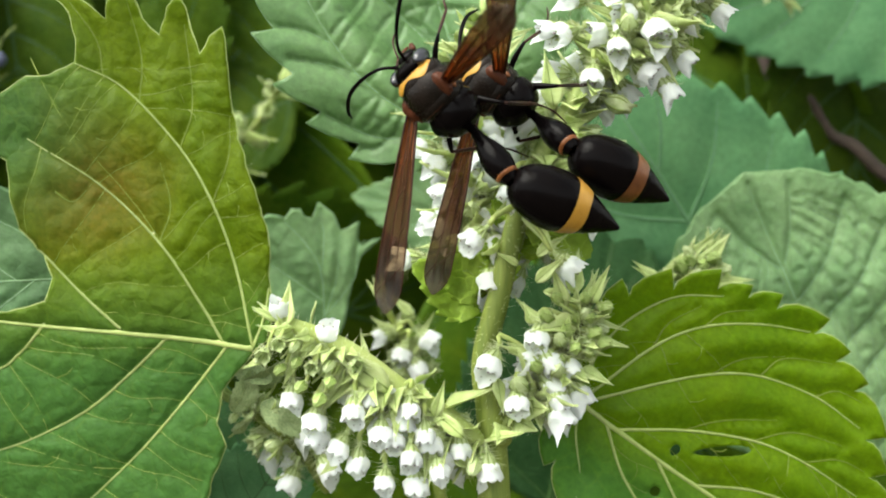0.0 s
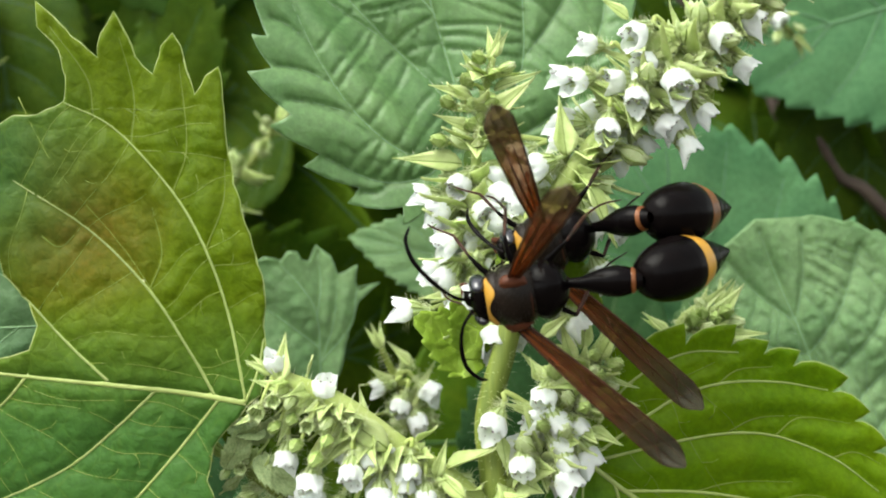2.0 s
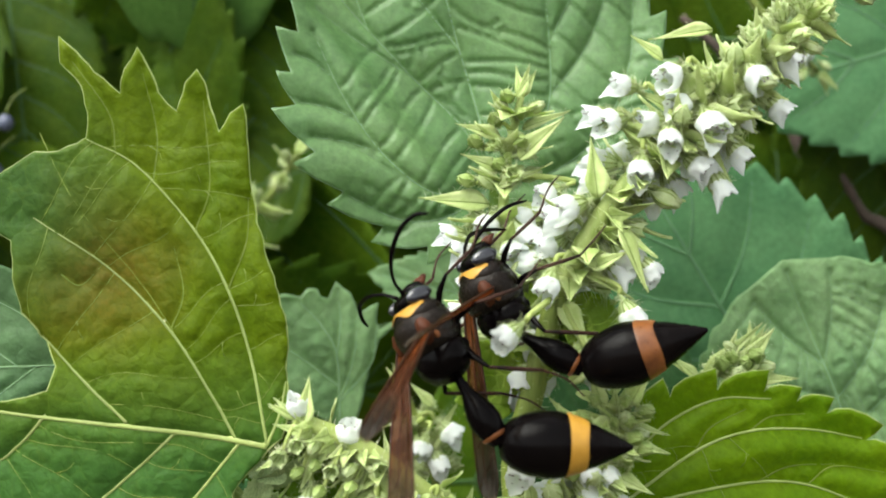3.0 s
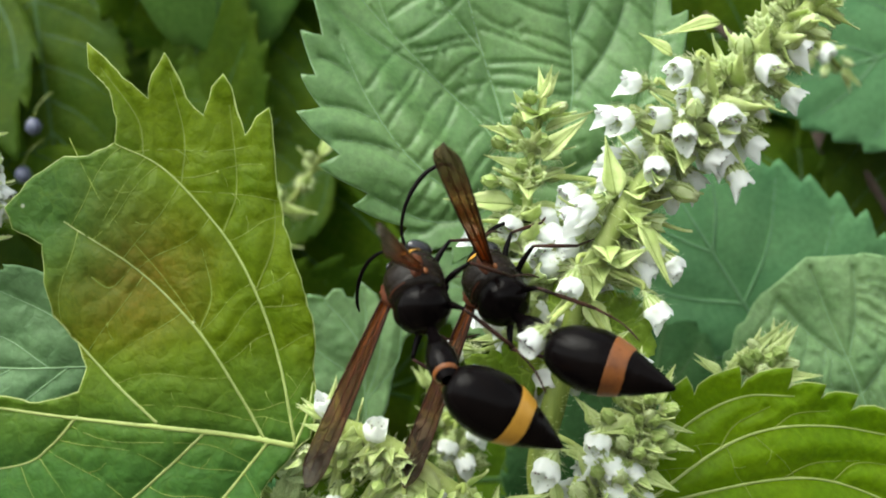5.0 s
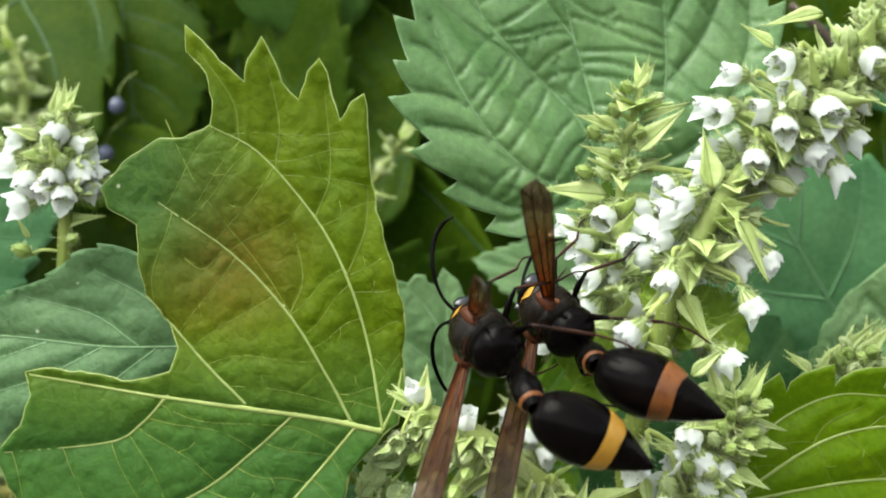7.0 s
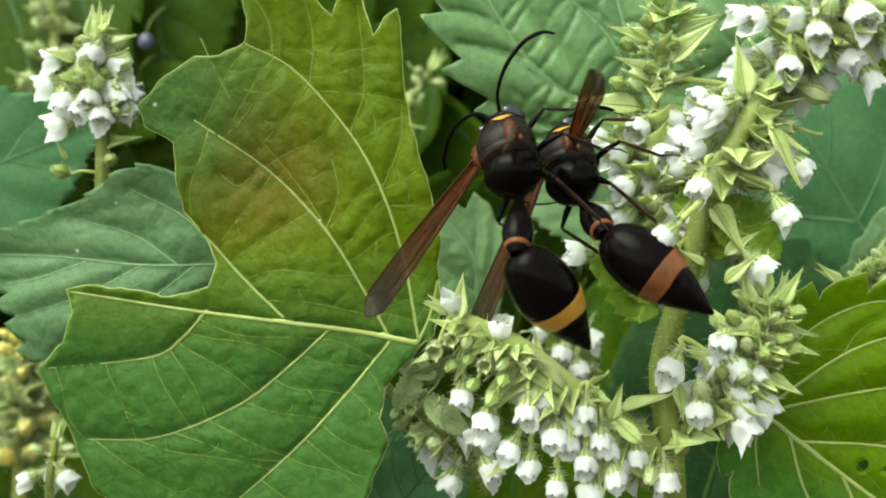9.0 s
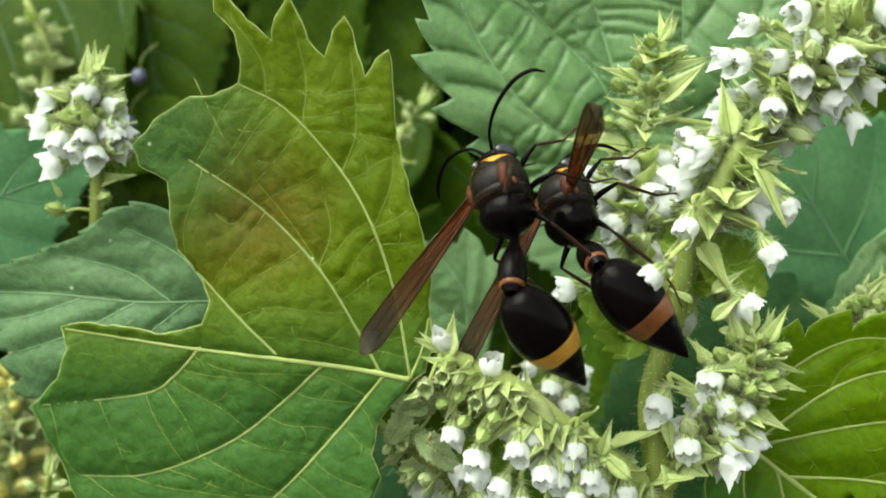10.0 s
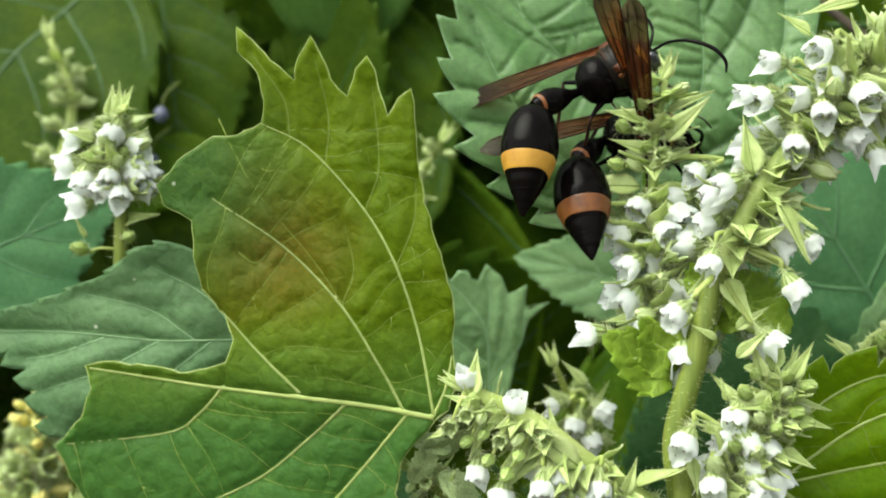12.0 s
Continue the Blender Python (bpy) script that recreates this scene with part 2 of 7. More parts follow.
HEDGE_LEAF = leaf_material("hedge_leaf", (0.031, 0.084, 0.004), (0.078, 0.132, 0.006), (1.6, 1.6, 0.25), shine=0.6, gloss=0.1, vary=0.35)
LOBED_LEAF = leaf_material("lobed_leaf", (0.07, 0.16, 0.03), (0.115, 0.22, 0.05), (1.4, 1.4, 0.3), shine=0.55, gloss=0.1)
# darkened leaf green: the deep shade behind the stalk is put into this colour
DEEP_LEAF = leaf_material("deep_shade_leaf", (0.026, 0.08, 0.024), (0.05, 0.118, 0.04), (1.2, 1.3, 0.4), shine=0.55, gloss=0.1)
PALE_VEIN = soft_material("pale_vein", (0.30, 0.38, 0.10), (0.40, 0.48, 0.16), 0.5)
NET_VEIN = soft_material("fine_vein", (0.17, 0.24, 0.022), (0.25, 0.32, 0.05), 0.5)
BLUE_VEIN = soft_material("blue_green_vein", (0.19, 0.34, 0.155), (0.26, 0.42, 0.205), 0.5)
DARK_VEIN = soft_material("green_vein", (0.03, 0.085, 0.015), (0.05, 0.12, 0.02), 0.5)
TEAL_VEIN = soft_material("teal_vein", (0.085, 0.2, 0.085), (0.12, 0.25, 0.11), 0.5)
SPIKE_STEM = soft_material("spike_stem", (0.24, 0.34, 0.07), (0.5, 0.58, 0.21), 0.55, scale=1000.0, streak=0.3, relief=0.5)
STEM = soft_material("green_stem", (0.068, 0.105, 0.01), (0.19, 0.235, 0.042), 0.55, scale=1100.0, streak=0.12, relief=0.5, through=0.12)
PALE_STEM = soft_material("pale_stem", (0.33, 0.42, 0.1), (0.5, 0.58, 0.21), 0.6, scale=500.0)
BRACT = soft_material("bract", (0.36, 0.47, 0.13), (0.66, 0.74, 0.37), 0.5, scale=320.0, through=0.45)
LEAFY = leaf_material("leafy_bract", (0.15, 0.25, 0.02), (0.28, 0.38, 0.06), (1.5, 1.5, 0.5), gloss=0.15, relief=0.6, lace=0.5)
CALYX = soft_material("calyx", (0.36, 0.47, 0.16), (0.64, 0.72, 0.42), 0.55, scale=700.0, through=0.45)
BUD = soft_material("bud", (0.19, 0.3, 0.045), (0.41, 0.51, 0.19), 0.45, scale=1500.0)
RIB = soft_material("calyx_rib", (0.19, 0.28, 0.05), (0.36, 0.45, 0.15), 0.5, scale=1100.0)
PETAL = soft_material("white_petal", (0.74, 0.79, 0.79), (0.86, 0.88, 0.88), 0.55, scale=600.0, through=0.55)
ANTHER = soft_material("anther", (0.09, 0.07, 0.09), (0.24, 0.19, 0.21), 0.6, through=0)
HAIR = soft_material("plant_hair", (0.55, 0.62, 0.32), (0.72, 0.77, 0.5), 0.5, through=0.4)
CURL = soft_material("curled_leaf", (0.2, 0.29, 0.11), (0.4, 0.48, 0.24), 0.6, scale=400.0)
FADED = soft_material("faded_yellow", (0.5, 0.44, 0.06), (0.8, 0.74, 0.28), 0.6, scale=700.0)
BARK = soft_material("dead_twig", (0.03, 0.022, 0.016), (0.09, 0.065, 0.05), 0.85, scale=300.0, through=0, relief=0.8)
BERRY = shell_material("berry_skin", (0.03, 0.035, 0.06), (0.09, 0.1, 0.15), 0.35, scale=500.0, spec=0.4)
SOIL = soft_material("leaf_mould", (0.035, 0.028, 0.018), (0.09, 0.075, 0.05), 0.95, scale=30.0, through=0, relief=0.9)
BLACK = shell_material("black_shell", (0.0014, 0.0011, 0.0013), (0.003, 0.0021, 0.002), 0.12, 0.0, spec=0.04)
DULL = shell_material("dull_shell", (0.003, 0.0025, 0.002), (0.012, 0.008, 0.006), 0.25, 0.0, relief=0.75, spec=0.09)
BROWN = shell_material("brown_shell", (0.018, 0.006, 0.003), (0.075, 0.023, 0.01), 0.42)
YELLOW = shell_material("ochre_band", (0.24, 0.115, 0.013), (0.4, 0.215, 0.028), 0.38, spec=0.3)
RUST = shell_material("rust_band", (0.045, 0.014, 0.005), (0.26, 0.09, 0.018), 0.38, scale=700.0, spec=0.3)
DIM = shell_material("dull_ochre", (0.05, 0.015, 0.005), (0.2, 0.068, 0.016), 0.42, spec=0.25)
FUZZ = soft_material("tawny_fuzz", (0.05, 0.035, 0.022), (0.1, 0.075, 0.045), 0.6, through=0.2)
EYE = shell_material("dark_eye", (0.006, 0.006, 0.01), (0.008, 0.009, 0.014), 0.12, 0.3, spec=0.5)
LEG = shell_material("leg_shell", (0.01, 0.0055, 0.0045), (0.05, 0.021, 0.014), 0.4)
WING_RIB = shell_material("wing_vein", (0.016, 0.006, 0.003), (0.04, 0.014, 0.006), 0.4)
WING = wing_material()


# ---- building blocks ----
def mesh_of(name, verts, faces, mat, smooth=True):
    """A mesh from points in millimetres."""
    me = bpy.data.meshes.new(name)
    me.from_pydata([tuple(float(c) * MM for c in v) for v in verts], [], faces)
    me.materials.append(mat)
    if smooth:
        me.shade_smooth()
    me.update()
    return me


def part(name, data, parent, label="", m=None):
    ob = new(name, data)
    ob.parent = parent
    if m is not None:
        ob.matrix_basis = m
    return tagged(ob, label)


def thing(name, m, label, category, group="", kind=""):
    ob = new(name)
    ob.empty_display_size = 0.005
    ob.matrix_basis = m
    return tagged(ob, label, category, group, kind)


def spot(x, z, depth):
    """A place from millimetres right, up from the flowering top, and away."""
    return Vector((x * MM, depth * MM, HIGH + z * MM))


def glide(points, n):
    """A smooth line of n points through the given ones."""
    p = np.array(points, float)
    p = np.vstack([2 * p[0] - p[1], p, 2 * p[-1] - p[-2]])
    out = []
    for u in np.linspace(0, len(p) - 3 - 1e-6, n):
        k = int(u)
        f = u - k
        a, b, c, d = p[k:k + 4]
        out.append(0.5 * (2 * b + (c - a) * f + (2 * a - 5 * b + 4 * c - d) * f * f + (3 * b - a - 3 * c + d) * f ** 3))
    return np.array(out)


def tube(points, radii, sides=8, squash=1.0, closed=True):
    """Points and faces of a tube along a line in millimetres."""
    p = np.asarray(points, float)
    n = len(p)
    radii = np.interp(np.linspace(0, 1, n), np.linspace(0, 1, len(radii)), radii)
    ways = np.gradient(p, axis=0)
    ways /= np.linalg.norm(ways, axis=1)[:, None] + 1e-9
    side = np.cross(ways[0], (0.0, 0.0, 1.0) if abs(ways[0][2]) < 0.9 else (1.0, 0.0, 0.0))
    verts, faces = [], []
    for i in range(n):
        side = side - ways[i] * (side @ ways[i])
        side /= np.linalg.norm(side)
        other = np.cross(ways[i], side)
        for k in range(sides):
            a = 2 * math.pi * k / sides
            verts.append(p[i] + radii[i] * (math.cos(a) * side + squash * math.sin(a) * other))
    for i in range(n - 1):
        for k in range(sides):
            faces.append((i * sides + k, i * sides + (k + 1) % sides, (i + 1) * sides + (k + 1) % sides, (i + 1) * sides + k))
    if closed:
        faces += [tuple(range(sides))[::-1], tuple((n - 1) * sides + k for k in range(sides))]
    return verts, faces


def merge(*pieces):
    verts, faces = [], []
    for v, f in pieces:
        faces += [tuple(i + len(verts) for i in face) for face in f]
        verts += list(v)
    return verts, faces


def lathe(profile, sides=20, wave=None):
    """A body of rings about x: profile of (x, radius)."""
    verts, faces = [], []
    for i, (x, r) in enumerate(profile):
        for k in range(sides):
            a = 2 * math.pi * k / sides
            rr, xx = (r, x) if wave is None else wave(i, a, r, x)
            verts.append((xx, rr * math.cos(a), rr * math.sin(a)))
    for i in range(len(profile) - 1):
        for k in range(sides):
            faces.append((i * sides + k, i * sides + (k + 1) % sides, (i + 1) * sides + (k + 1) % sides, (i + 1) * sides + k))
    return verts, faces


def ball(centre, size, sides=20, rings=12, dents=0.0):
    """A lumpy ellipsoid."""
    verts, faces = [], []
    for i in range(rings + 1):
        b = math.pi * i / rings
        for k in range(sides):
            a = 2 * math.pi * k / sides
            v = Vector((math.cos(b), math.sin(b) * math.cos(a), math.sin(b) * math.sin(a)))
            v = v * (1 + dents * noise.noise(v * 2.3 + Vector(centre)))
            verts.append((centre[0] + v.x * size[0], centre[1] + v.y * size[1], centre[2] + v.z * size[2]))
    for i in range(rings):
        for k in range(sides):
            faces.append((i * sides + k, i * sides + (k + 1) % sides, (i + 1) * sides + (k + 1) % sides, (i + 1) * sides + k))
    return verts, faces


# ---- leaves ----
def near_line(xy, lines):
    """The distance of points from the nearest of some lines."""
    best = np.full(len(xy), 1e9)
    for line in lines:
        for a, b in zip(line[:-1], line[1:]):
            d = b - a
            u = np.clip(((xy - a) @ d) / (d @ d + 1e-9), 0, 1)
            best = np.minimum(best, np.linalg.norm(xy - a - u[:, None] * d, axis=1))
    return best


def inside(xy, ring):
    a, b = ring, np.roll(ring, -1, 0)
    x, y = xy[:, :1], xy[:, 1:]
    cross = (a[:, 1] > y) != (b[:, 1] > y)
    with np.errstate(divide="ignore", invalid="ignore"):
        at = (b[:, 0] - a[:, 0]) * (y - a[:, 1]) / (b[:, 1] - a[:, 1]) + a[:, 0]
    return ((cross & (x < at)).sum(1) % 2) == 1


class Leaf:
    """A blade with raised veins. ring: its outline; veins: lines of a midrib and side veins; form: its height at points."""

    def __init__(self, ring, veins, form, puff=0.5, step=0.6, thick=0.14, widths=(0.36, 0.2), holes=(), pleat=1.3, slender=99, cells=(1.8, 0.0), ladder=(), quilt=0.2, furrow=0.42):
        self.furrow = furrow
        self.veins = [glide(v, max(4, len(v) * 3)) for v in veins]
        self.puff, self.form, self.pleat, self.slender, self.cells = puff, form, pleat, slender, cells
        ring = np.array(ring, float)
        self.quilt, self.rungs = quilt, self.net(ladder, ring)
        lo, hi = ring.min(0), ring.max(0)
        gx, gy = np.meshgrid(np.arange(lo[0], hi[0], step), np.arange(lo[1], hi[1], step * 0.87))
        gx[1::2] += step / 2
        grid = np.c_[gx.ravel(), gy.ravel()]
        grid = grid[inside(grid, ring)]
        grid = grid[near_line(grid, [np.vstack([ring, ring[:1]])]) > step * 0.45]
        for hole in holes:
            hole = np.array(hole, float)
            grid = grid[~inside(grid, hole)]
            grid = grid[near_line(grid, [np.vstack([hole, hole[:1]])]) > step * 0.3]
        lines = self.veins + self.rungs
        if self.rungs:
            grid = grid[near_line(grid, lines) > step * 0.45]
            seam = np.vstack([glide(v, max(3, int(np.linalg.norm(np.diff(v, axis=0), axis=1).sum() / 0.4))) for v in lines])
            seam = seam[inside(seam, ring)]
            seam = seam[near_line(seam, [np.vstack([ring, ring[:1]])]) > 0.15]
            for hole in holes:
                hole = np.array(hole, float)
                seam = seam[~inside(seam, hole) & (near_line(seam, [np.vstack([hole, hole[:1]])]) > 0.15)]
            grid = np.vstack([grid, seam])
        self.ring = ring
        loops = [ring] + [np.array(h, float) for h in holes]
        flat = np.vstack(loops + [grid])
        edges, at = [], 0
        for loop in loops:
            edges += [(at + i, at + (i + 1) % len(loop)) for i in range(len(loop))]
            at += len(loop)
        out = geometry.delaunay_2d_cdt([Vector(p) for p in flat], edges, [], 0, 1e-5)
        xy = np.array([tuple(v) for v in out[0]])
        tris = [tuple(f) for f in out[2]]
        mids = np.array([xy[list(f)].mean(0) for f in tris])
        keep = inside(mids, ring)
        for hole in holes:
            keep &= ~inside(mids, np.array(hole, float))
        tris = [f for f, k in zip(tris, keep) if k]
        z = self.height(xy)
        n = len(xy)
        verts = [(x, y, h) for (x, y), h in zip(xy, z)] + [(x, y, h - thick) for (x, y), h in zip(xy, z)]
        count = {}
        for f in tris:
            for a, b in zip(f, f[1:] + f[:1]):
                count[(a, b)] = 1
        rim = [(a, b) for a, b in count if (b, a) not in count]
        faces = tris + [tuple(i + n for i in f[::-1]) for f in tris] + [(b, a, a + n, b + n) for a, b in rim]
        self.verts, self.faces, self.widths = verts, faces, widths

    def net(self, ladder, ring):
        """Fine cross veins between pairs of lines, as rungs of a crooked ladder."""
        rnd, rungs = random.Random(len(ring)), []
        for a, b, count in ladder:
            a, b = glide(a, 41), glide(b, 41)
            for k in range(count):
                i = int(40 * min(1.0, (k + rnd.uniform(0.5, 0.9)) / count))
                j = min(40, max(0, i + rnd.randint(-2, 4)))
                p, q = a[i], b[j]
                d = q - p
                if np.linalg.norm(d) < 0.7:
                    continue
                side = np.array((-d[1], d[0]))
                sway, kink = rnd.uniform(-0.07, 0.07), rnd.uniform(-0.04, 0.04)
                line = np.array([p + d * f + side * (sway * math.sin(3.14 * f) + kink * math.sin(6.28 * f)) for f in np.linspace(0, 1, 9)])
                if inside(line[1:8], ring).all() and (not rungs or near_line(line[1:8], rungs).min() > 0.3) and near_line(line[2:7], self.veins).min() > 0.25:
                    rungs.append(line)
                    if np.linalg.norm(d) > 3.0 and rnd.random() < 0.8:      # a fork off the rung
                        m = line[rnd.choice((3, 4, 5))]
                        n = m + side / np.linalg.norm(side) * rnd.uniform(0.8, 1.5) * rnd.choice((1, -1)) + d * 0.1
                        if inside(np.array([n]), ring).all() and near_line(np.array([n]), rungs).min() > 0.4:
                            rungs.append(np.array([m, (m + n) / 2 + d * 0.03, n]))
        return rungs

    def height(self, xy):
        d = near_line(xy, self.veins)
        fine = 0.0
        if self.rungs:
            close = np.minimum(d, near_line(xy, self.rungs))
            fine = self.quilt * (1 - np.exp(-(close / self.furrow) ** 1.5))
        size, lift = self.cells
        pucker = np.zeros(len(xy))
        if lift:
            for i, (x, y) in enumerate(xy):
                far, _ = noise.voronoi(Vector((x / size, y / size, 0.4 * noise.noise(Vector((x / 3, y / 3, 0))))))
                pucker[i] = min(1.0, 2.2 * (far[1] - far[0])) ** 0.7
            pucker *= lift * np.clip(d / 0.8, 0, 1)
        return self.form(xy) + self.puff * (1 - np.exp(-(d / self.pleat) ** 1.5)) + pucker + fine

    def make(self, name, blade_mat, vein_mat, m, label, category, group="", net_mat=None, rim_mat=None):
        top = thing(name, m, label, category, group)
        part("blade", mesh_of("blade", self.verts, self.faces, blade_mat), top)
        for i, v in enumerate(self.veins):
            line = glide(v, max(8, len(v) * 5))
            z = self.form(line)
            fine = i >= self.slender
            w = self.widths[0 if i == 0 else 1] * (0.4 if fine else 1)
            pts = np.c_[line, z + 0.02]
            verts, faces = tube(pts, [w, w * 0.75, w * 0.3], 6, 0.75)
            part("midrib" if i == 0 else "vein", mesh_of("vein", verts, faces, net_mat if fine and net_mat else vein_mat), top)
        if net_mat:
            pieces = [tube(np.c_[line, self.height(line) + 0.012], [0.036, 0.022, 0.03], 5) for line in self.rungs]
            tagged(part("vein_net", mesh_of("vein_net", *merge(*pieces), net_mat), top), kind="stuff")
        if rim_mat:
            loop = np.vstack([self.ring, self.ring[:1]])
            part("margin", mesh_of("margin", *tube(np.c_[loop, self.height(loop) - 0.06], [0.065] * 3, 5), rim_mat), top)
        return top


def toothed(length, width, teeth, bite, sharp=0.7, full=0.36, tail=1.0, seed=1, wild=0.25, heart=0.0, plump=False):
    """The outline of a toothed leaf whose midrib lies along x."""
    rnd = random.Random(seed)

    def half(u):
        rise = min(1.0, u / full)
        w = math.sqrt(max(0.0, 1 - (1 - rise) ** 2)) if u < full else math.cos((u - full) / (1 - full) * math.pi / 2) ** (0.8 * tail)
        return 0.5 * width * w

    sides = []
    for s in (1, -1):
        pts = []
        for k in range(teeth):
            a, b = 0.02 + 0.96 * k / teeth, 0.02 + 0.96 * (k + 1) / teeth
            deep = bite * (1 + wild * rnd.uniform(-1, 1)) * (0.5 + 0.5 * math.sin(math.pi * min(1, (a + 0.12) * 1.1)))
            for f, out in (((0.0, 0.0), (0.12, 0.45), (0.35, 0.8), (0.6, 0.95), (0.84, 1.1), (0.95, 0.6)) if plump else ((0.0, 0.0), (0.3, 0.35), (0.58, 0.75), (0.85, 1.0), (0.95, 0.5))):
                u = a + (b - a) * (f + sharp * 0.35 * out)
                back = heart * (1.0 if s > 0 else -0.5) * math.sin(math.pi * min(1.0, u / full) ** 0.6)
                pts.append((u * length - back, s * (half(min(0.985, a + (b - a) * f)) + deep * out)))
        sides.append(pts)
    return [(0.0, 0.25)] + sides[0] + [(length * 1.03, 0.0)] + sides[1][::-1] + [(0.0, -0.25)]


def margin(line, tooth, bite, side, seed, plump=False, wild=0.25):
    """One edge of a toothed blade along a line from its base to its tip; side: 1 where the teeth stand to the left of the line."""
    rnd = random.Random(seed)
    p = glide(line, 240)
    run = np.r_[0, np.cumsum(np.linalg.norm(np.diff(p, axis=0), axis=1))]
    count = max(1, round(run[-1] / tooth))
    ends = np.cumsum([0] + [1 + wild * rnd.uniform(-1, 1) for _ in range(count)])
    ends *= run[-1] / ends[-1]
    form = ((0.0, 0.0), (0.12, 0.42), (0.35, 0.75), (0.65, 0.95), (0.98, 1.1), (1.0, 0.5)) if plump else ((0.0, 0.0), (0.3, 0.3), (0.6, 0.65), (0.85, 0.9), (1.02, 1.1), (0.99, 0.5))
    out = []
    for a, b in zip(ends[:-1], ends[1:]):
        deep = bite * (1 + 0.6 * wild * rnd.uniform(-1, 1)) * min(1.0, (b - a) / tooth)
        for f, o in form:
            u = min(run[-1] * 0.999, a + (b - a) * f)
            at = np.array([np.interp(u, run, p[:, k]) for k in (0, 1)])
            far = np.array([np.interp(min(run[-1], u + 0.3), run, p[:, k]) for k in (0, 1)]) - np.array([np.interp(max(0, u - 0.3), run, p[:, k]) for k in (0, 1)])
            far /= np.linalg.norm(far) + 1e-9
            out.append(tuple(at + side * deep * o * np.array((-far[1], far[0]))))
    return out


def pinnate(length, width, count, lean=0.75, full=0.36, reach=0.92, bow=0.0):
    """A midrib and pairs of side veins that bow towards the tip."""
    lines = [[(0, 0), (length * 0.5, 0), (length * 0.99, 0)]]
    for k in range(count):
        a = 0.02 + 0.78 * k / count
        for s in (1, -1):
            b = min(0.97, a + 0.24 * lean + 0.06)
            w = width * 0.5 * (math.sin(math.pi * min(1, b / (2 * full))) if b < full else math.cos((b - full) / (1 - full) * math.pi / 2) ** 0.8) * reach
            lines.append([(a * length, 0), ((a + (b - a) * (0.45 - bow)) * length, s * w * (0.58 + 0.4 * bow)), (b * length, s * w)])
    return lines


def rows_between(veins, count):
    """Pairs of neighbouring side veins of a pinnate leaf, for its cross veins."""
    pairs = [(veins[k], veins[k + 2], count) for k in range(1, len(veins) - 2)]
    return pairs


def bowl(droop=0.0, fold=0.0, wave=0.0, scale=12.0, seed=0.0):
    """Heights of a blade that droops along x, folds about its midrib and waves a little."""
    def form(xy):
        xy = np.asarray(xy, float)
        w = np.array([noise.noise(Vector((x / scale, y / scale, seed))) for x, y in xy])
        return -droop * (xy[:, 0] / 40.0) ** 2 * 10 + fold * np.abs(xy[:, 1]) + wave * w
    return form


def facing(x, z, depth, angle, pitch=0.0, yaw=0.0):
    """A pose at a place: x runs at that angle up from the horizontal, z faces the path of the camera, then leans."""
    base = Matrix(((1, 0, 0, 0), (0, 0, -1, 0), (0, 1, 0, 0), (0, 0, 0, 1)))
    return Matrix.Translation(spot(x, z, depth)) @ Matrix.Rotation(radians(yaw), 4, "Z") @ Matrix.Rotation(radians(pitch), 4, "X") \
        @ base @ Matrix.Rotation(radians(angle), 4, "Z")


def roughened(ring, size, seed, step=0.7):
    """An outline with small uneven teeth along its edge."""
    rnd = random.Random(seed)
    ring = np.array(ring, float)
    out = []
    for a, b in zip(ring, np.roll(ring, -1, 0)):
        n = max(1, int(np.linalg.norm(b - a) / step))
        d = (b - a) / (np.linalg.norm(b - a) + 1e-9)
        for k in range(n):
            shift = 0.0 if k == 0 else size * rnd.uniform(-1, 1)
            out.append(a + (b - a) * k / n + shift * np.array((d[1], -d[0])))
    return [tuple(p) for p in out]


# the large ageing leaf with a torn-out bay
AGED = [(0, -0.4), (1.2, 0.6), (1.9, 3.0), (1.5, 5.0), (1.5, 9.2), (0.5, 13.0), (-0.9, 17.0), (-1.5, 21.0), (-1.7, 23.6), (-2.0, 26.1), (-3.0, 25.4),
        (-3.9, 24.0), (-4.6, 26.0), (-5.0, 27.8), (-5.6, 28.8), (-6.5, 27.8), (-7.2, 25.6), (-8.6, 27.0), (-9.5, 29.2), (-10.2, 30.5),
        (-11.2, 28.8), (-11.5, 26.9), (-13.6, 28.6), (-15.0, 30.2), (-16.4, 31.4), (-16.3, 29.4), (-14.6, 27.6), (-14.0, 25.4), (-14.3, 23.6),
        (-16.4, 22.5), (-18.4, 22.5), (-20.8, 21.0), (-23.2, 18.5), (-22.6, 16.9), (-20.1, 15.6), (-19.7, 11.9), (-19.3, 9.9),
        (-17.3, 7.8), (-16.5, 5.9), (-17.1, 4.0), (-20.4, 3.1), (-26.8, 3.9), (-29.3, 3.5), (-28.6, 1.6), (-29.4, -0.8), (-31.8, -3.2),
        (-29.6, -7.0), (-27.0, -12.5), (-21.0, -18.0), (-14.0, -20.5), (-8.0, -19.0), (-4.6, -14.5), (-3.4, -10.4), (-2.3, -8.0),
        (-3.1, -6.2), (-2.6, -3.6), (-1.0, -1.6)]
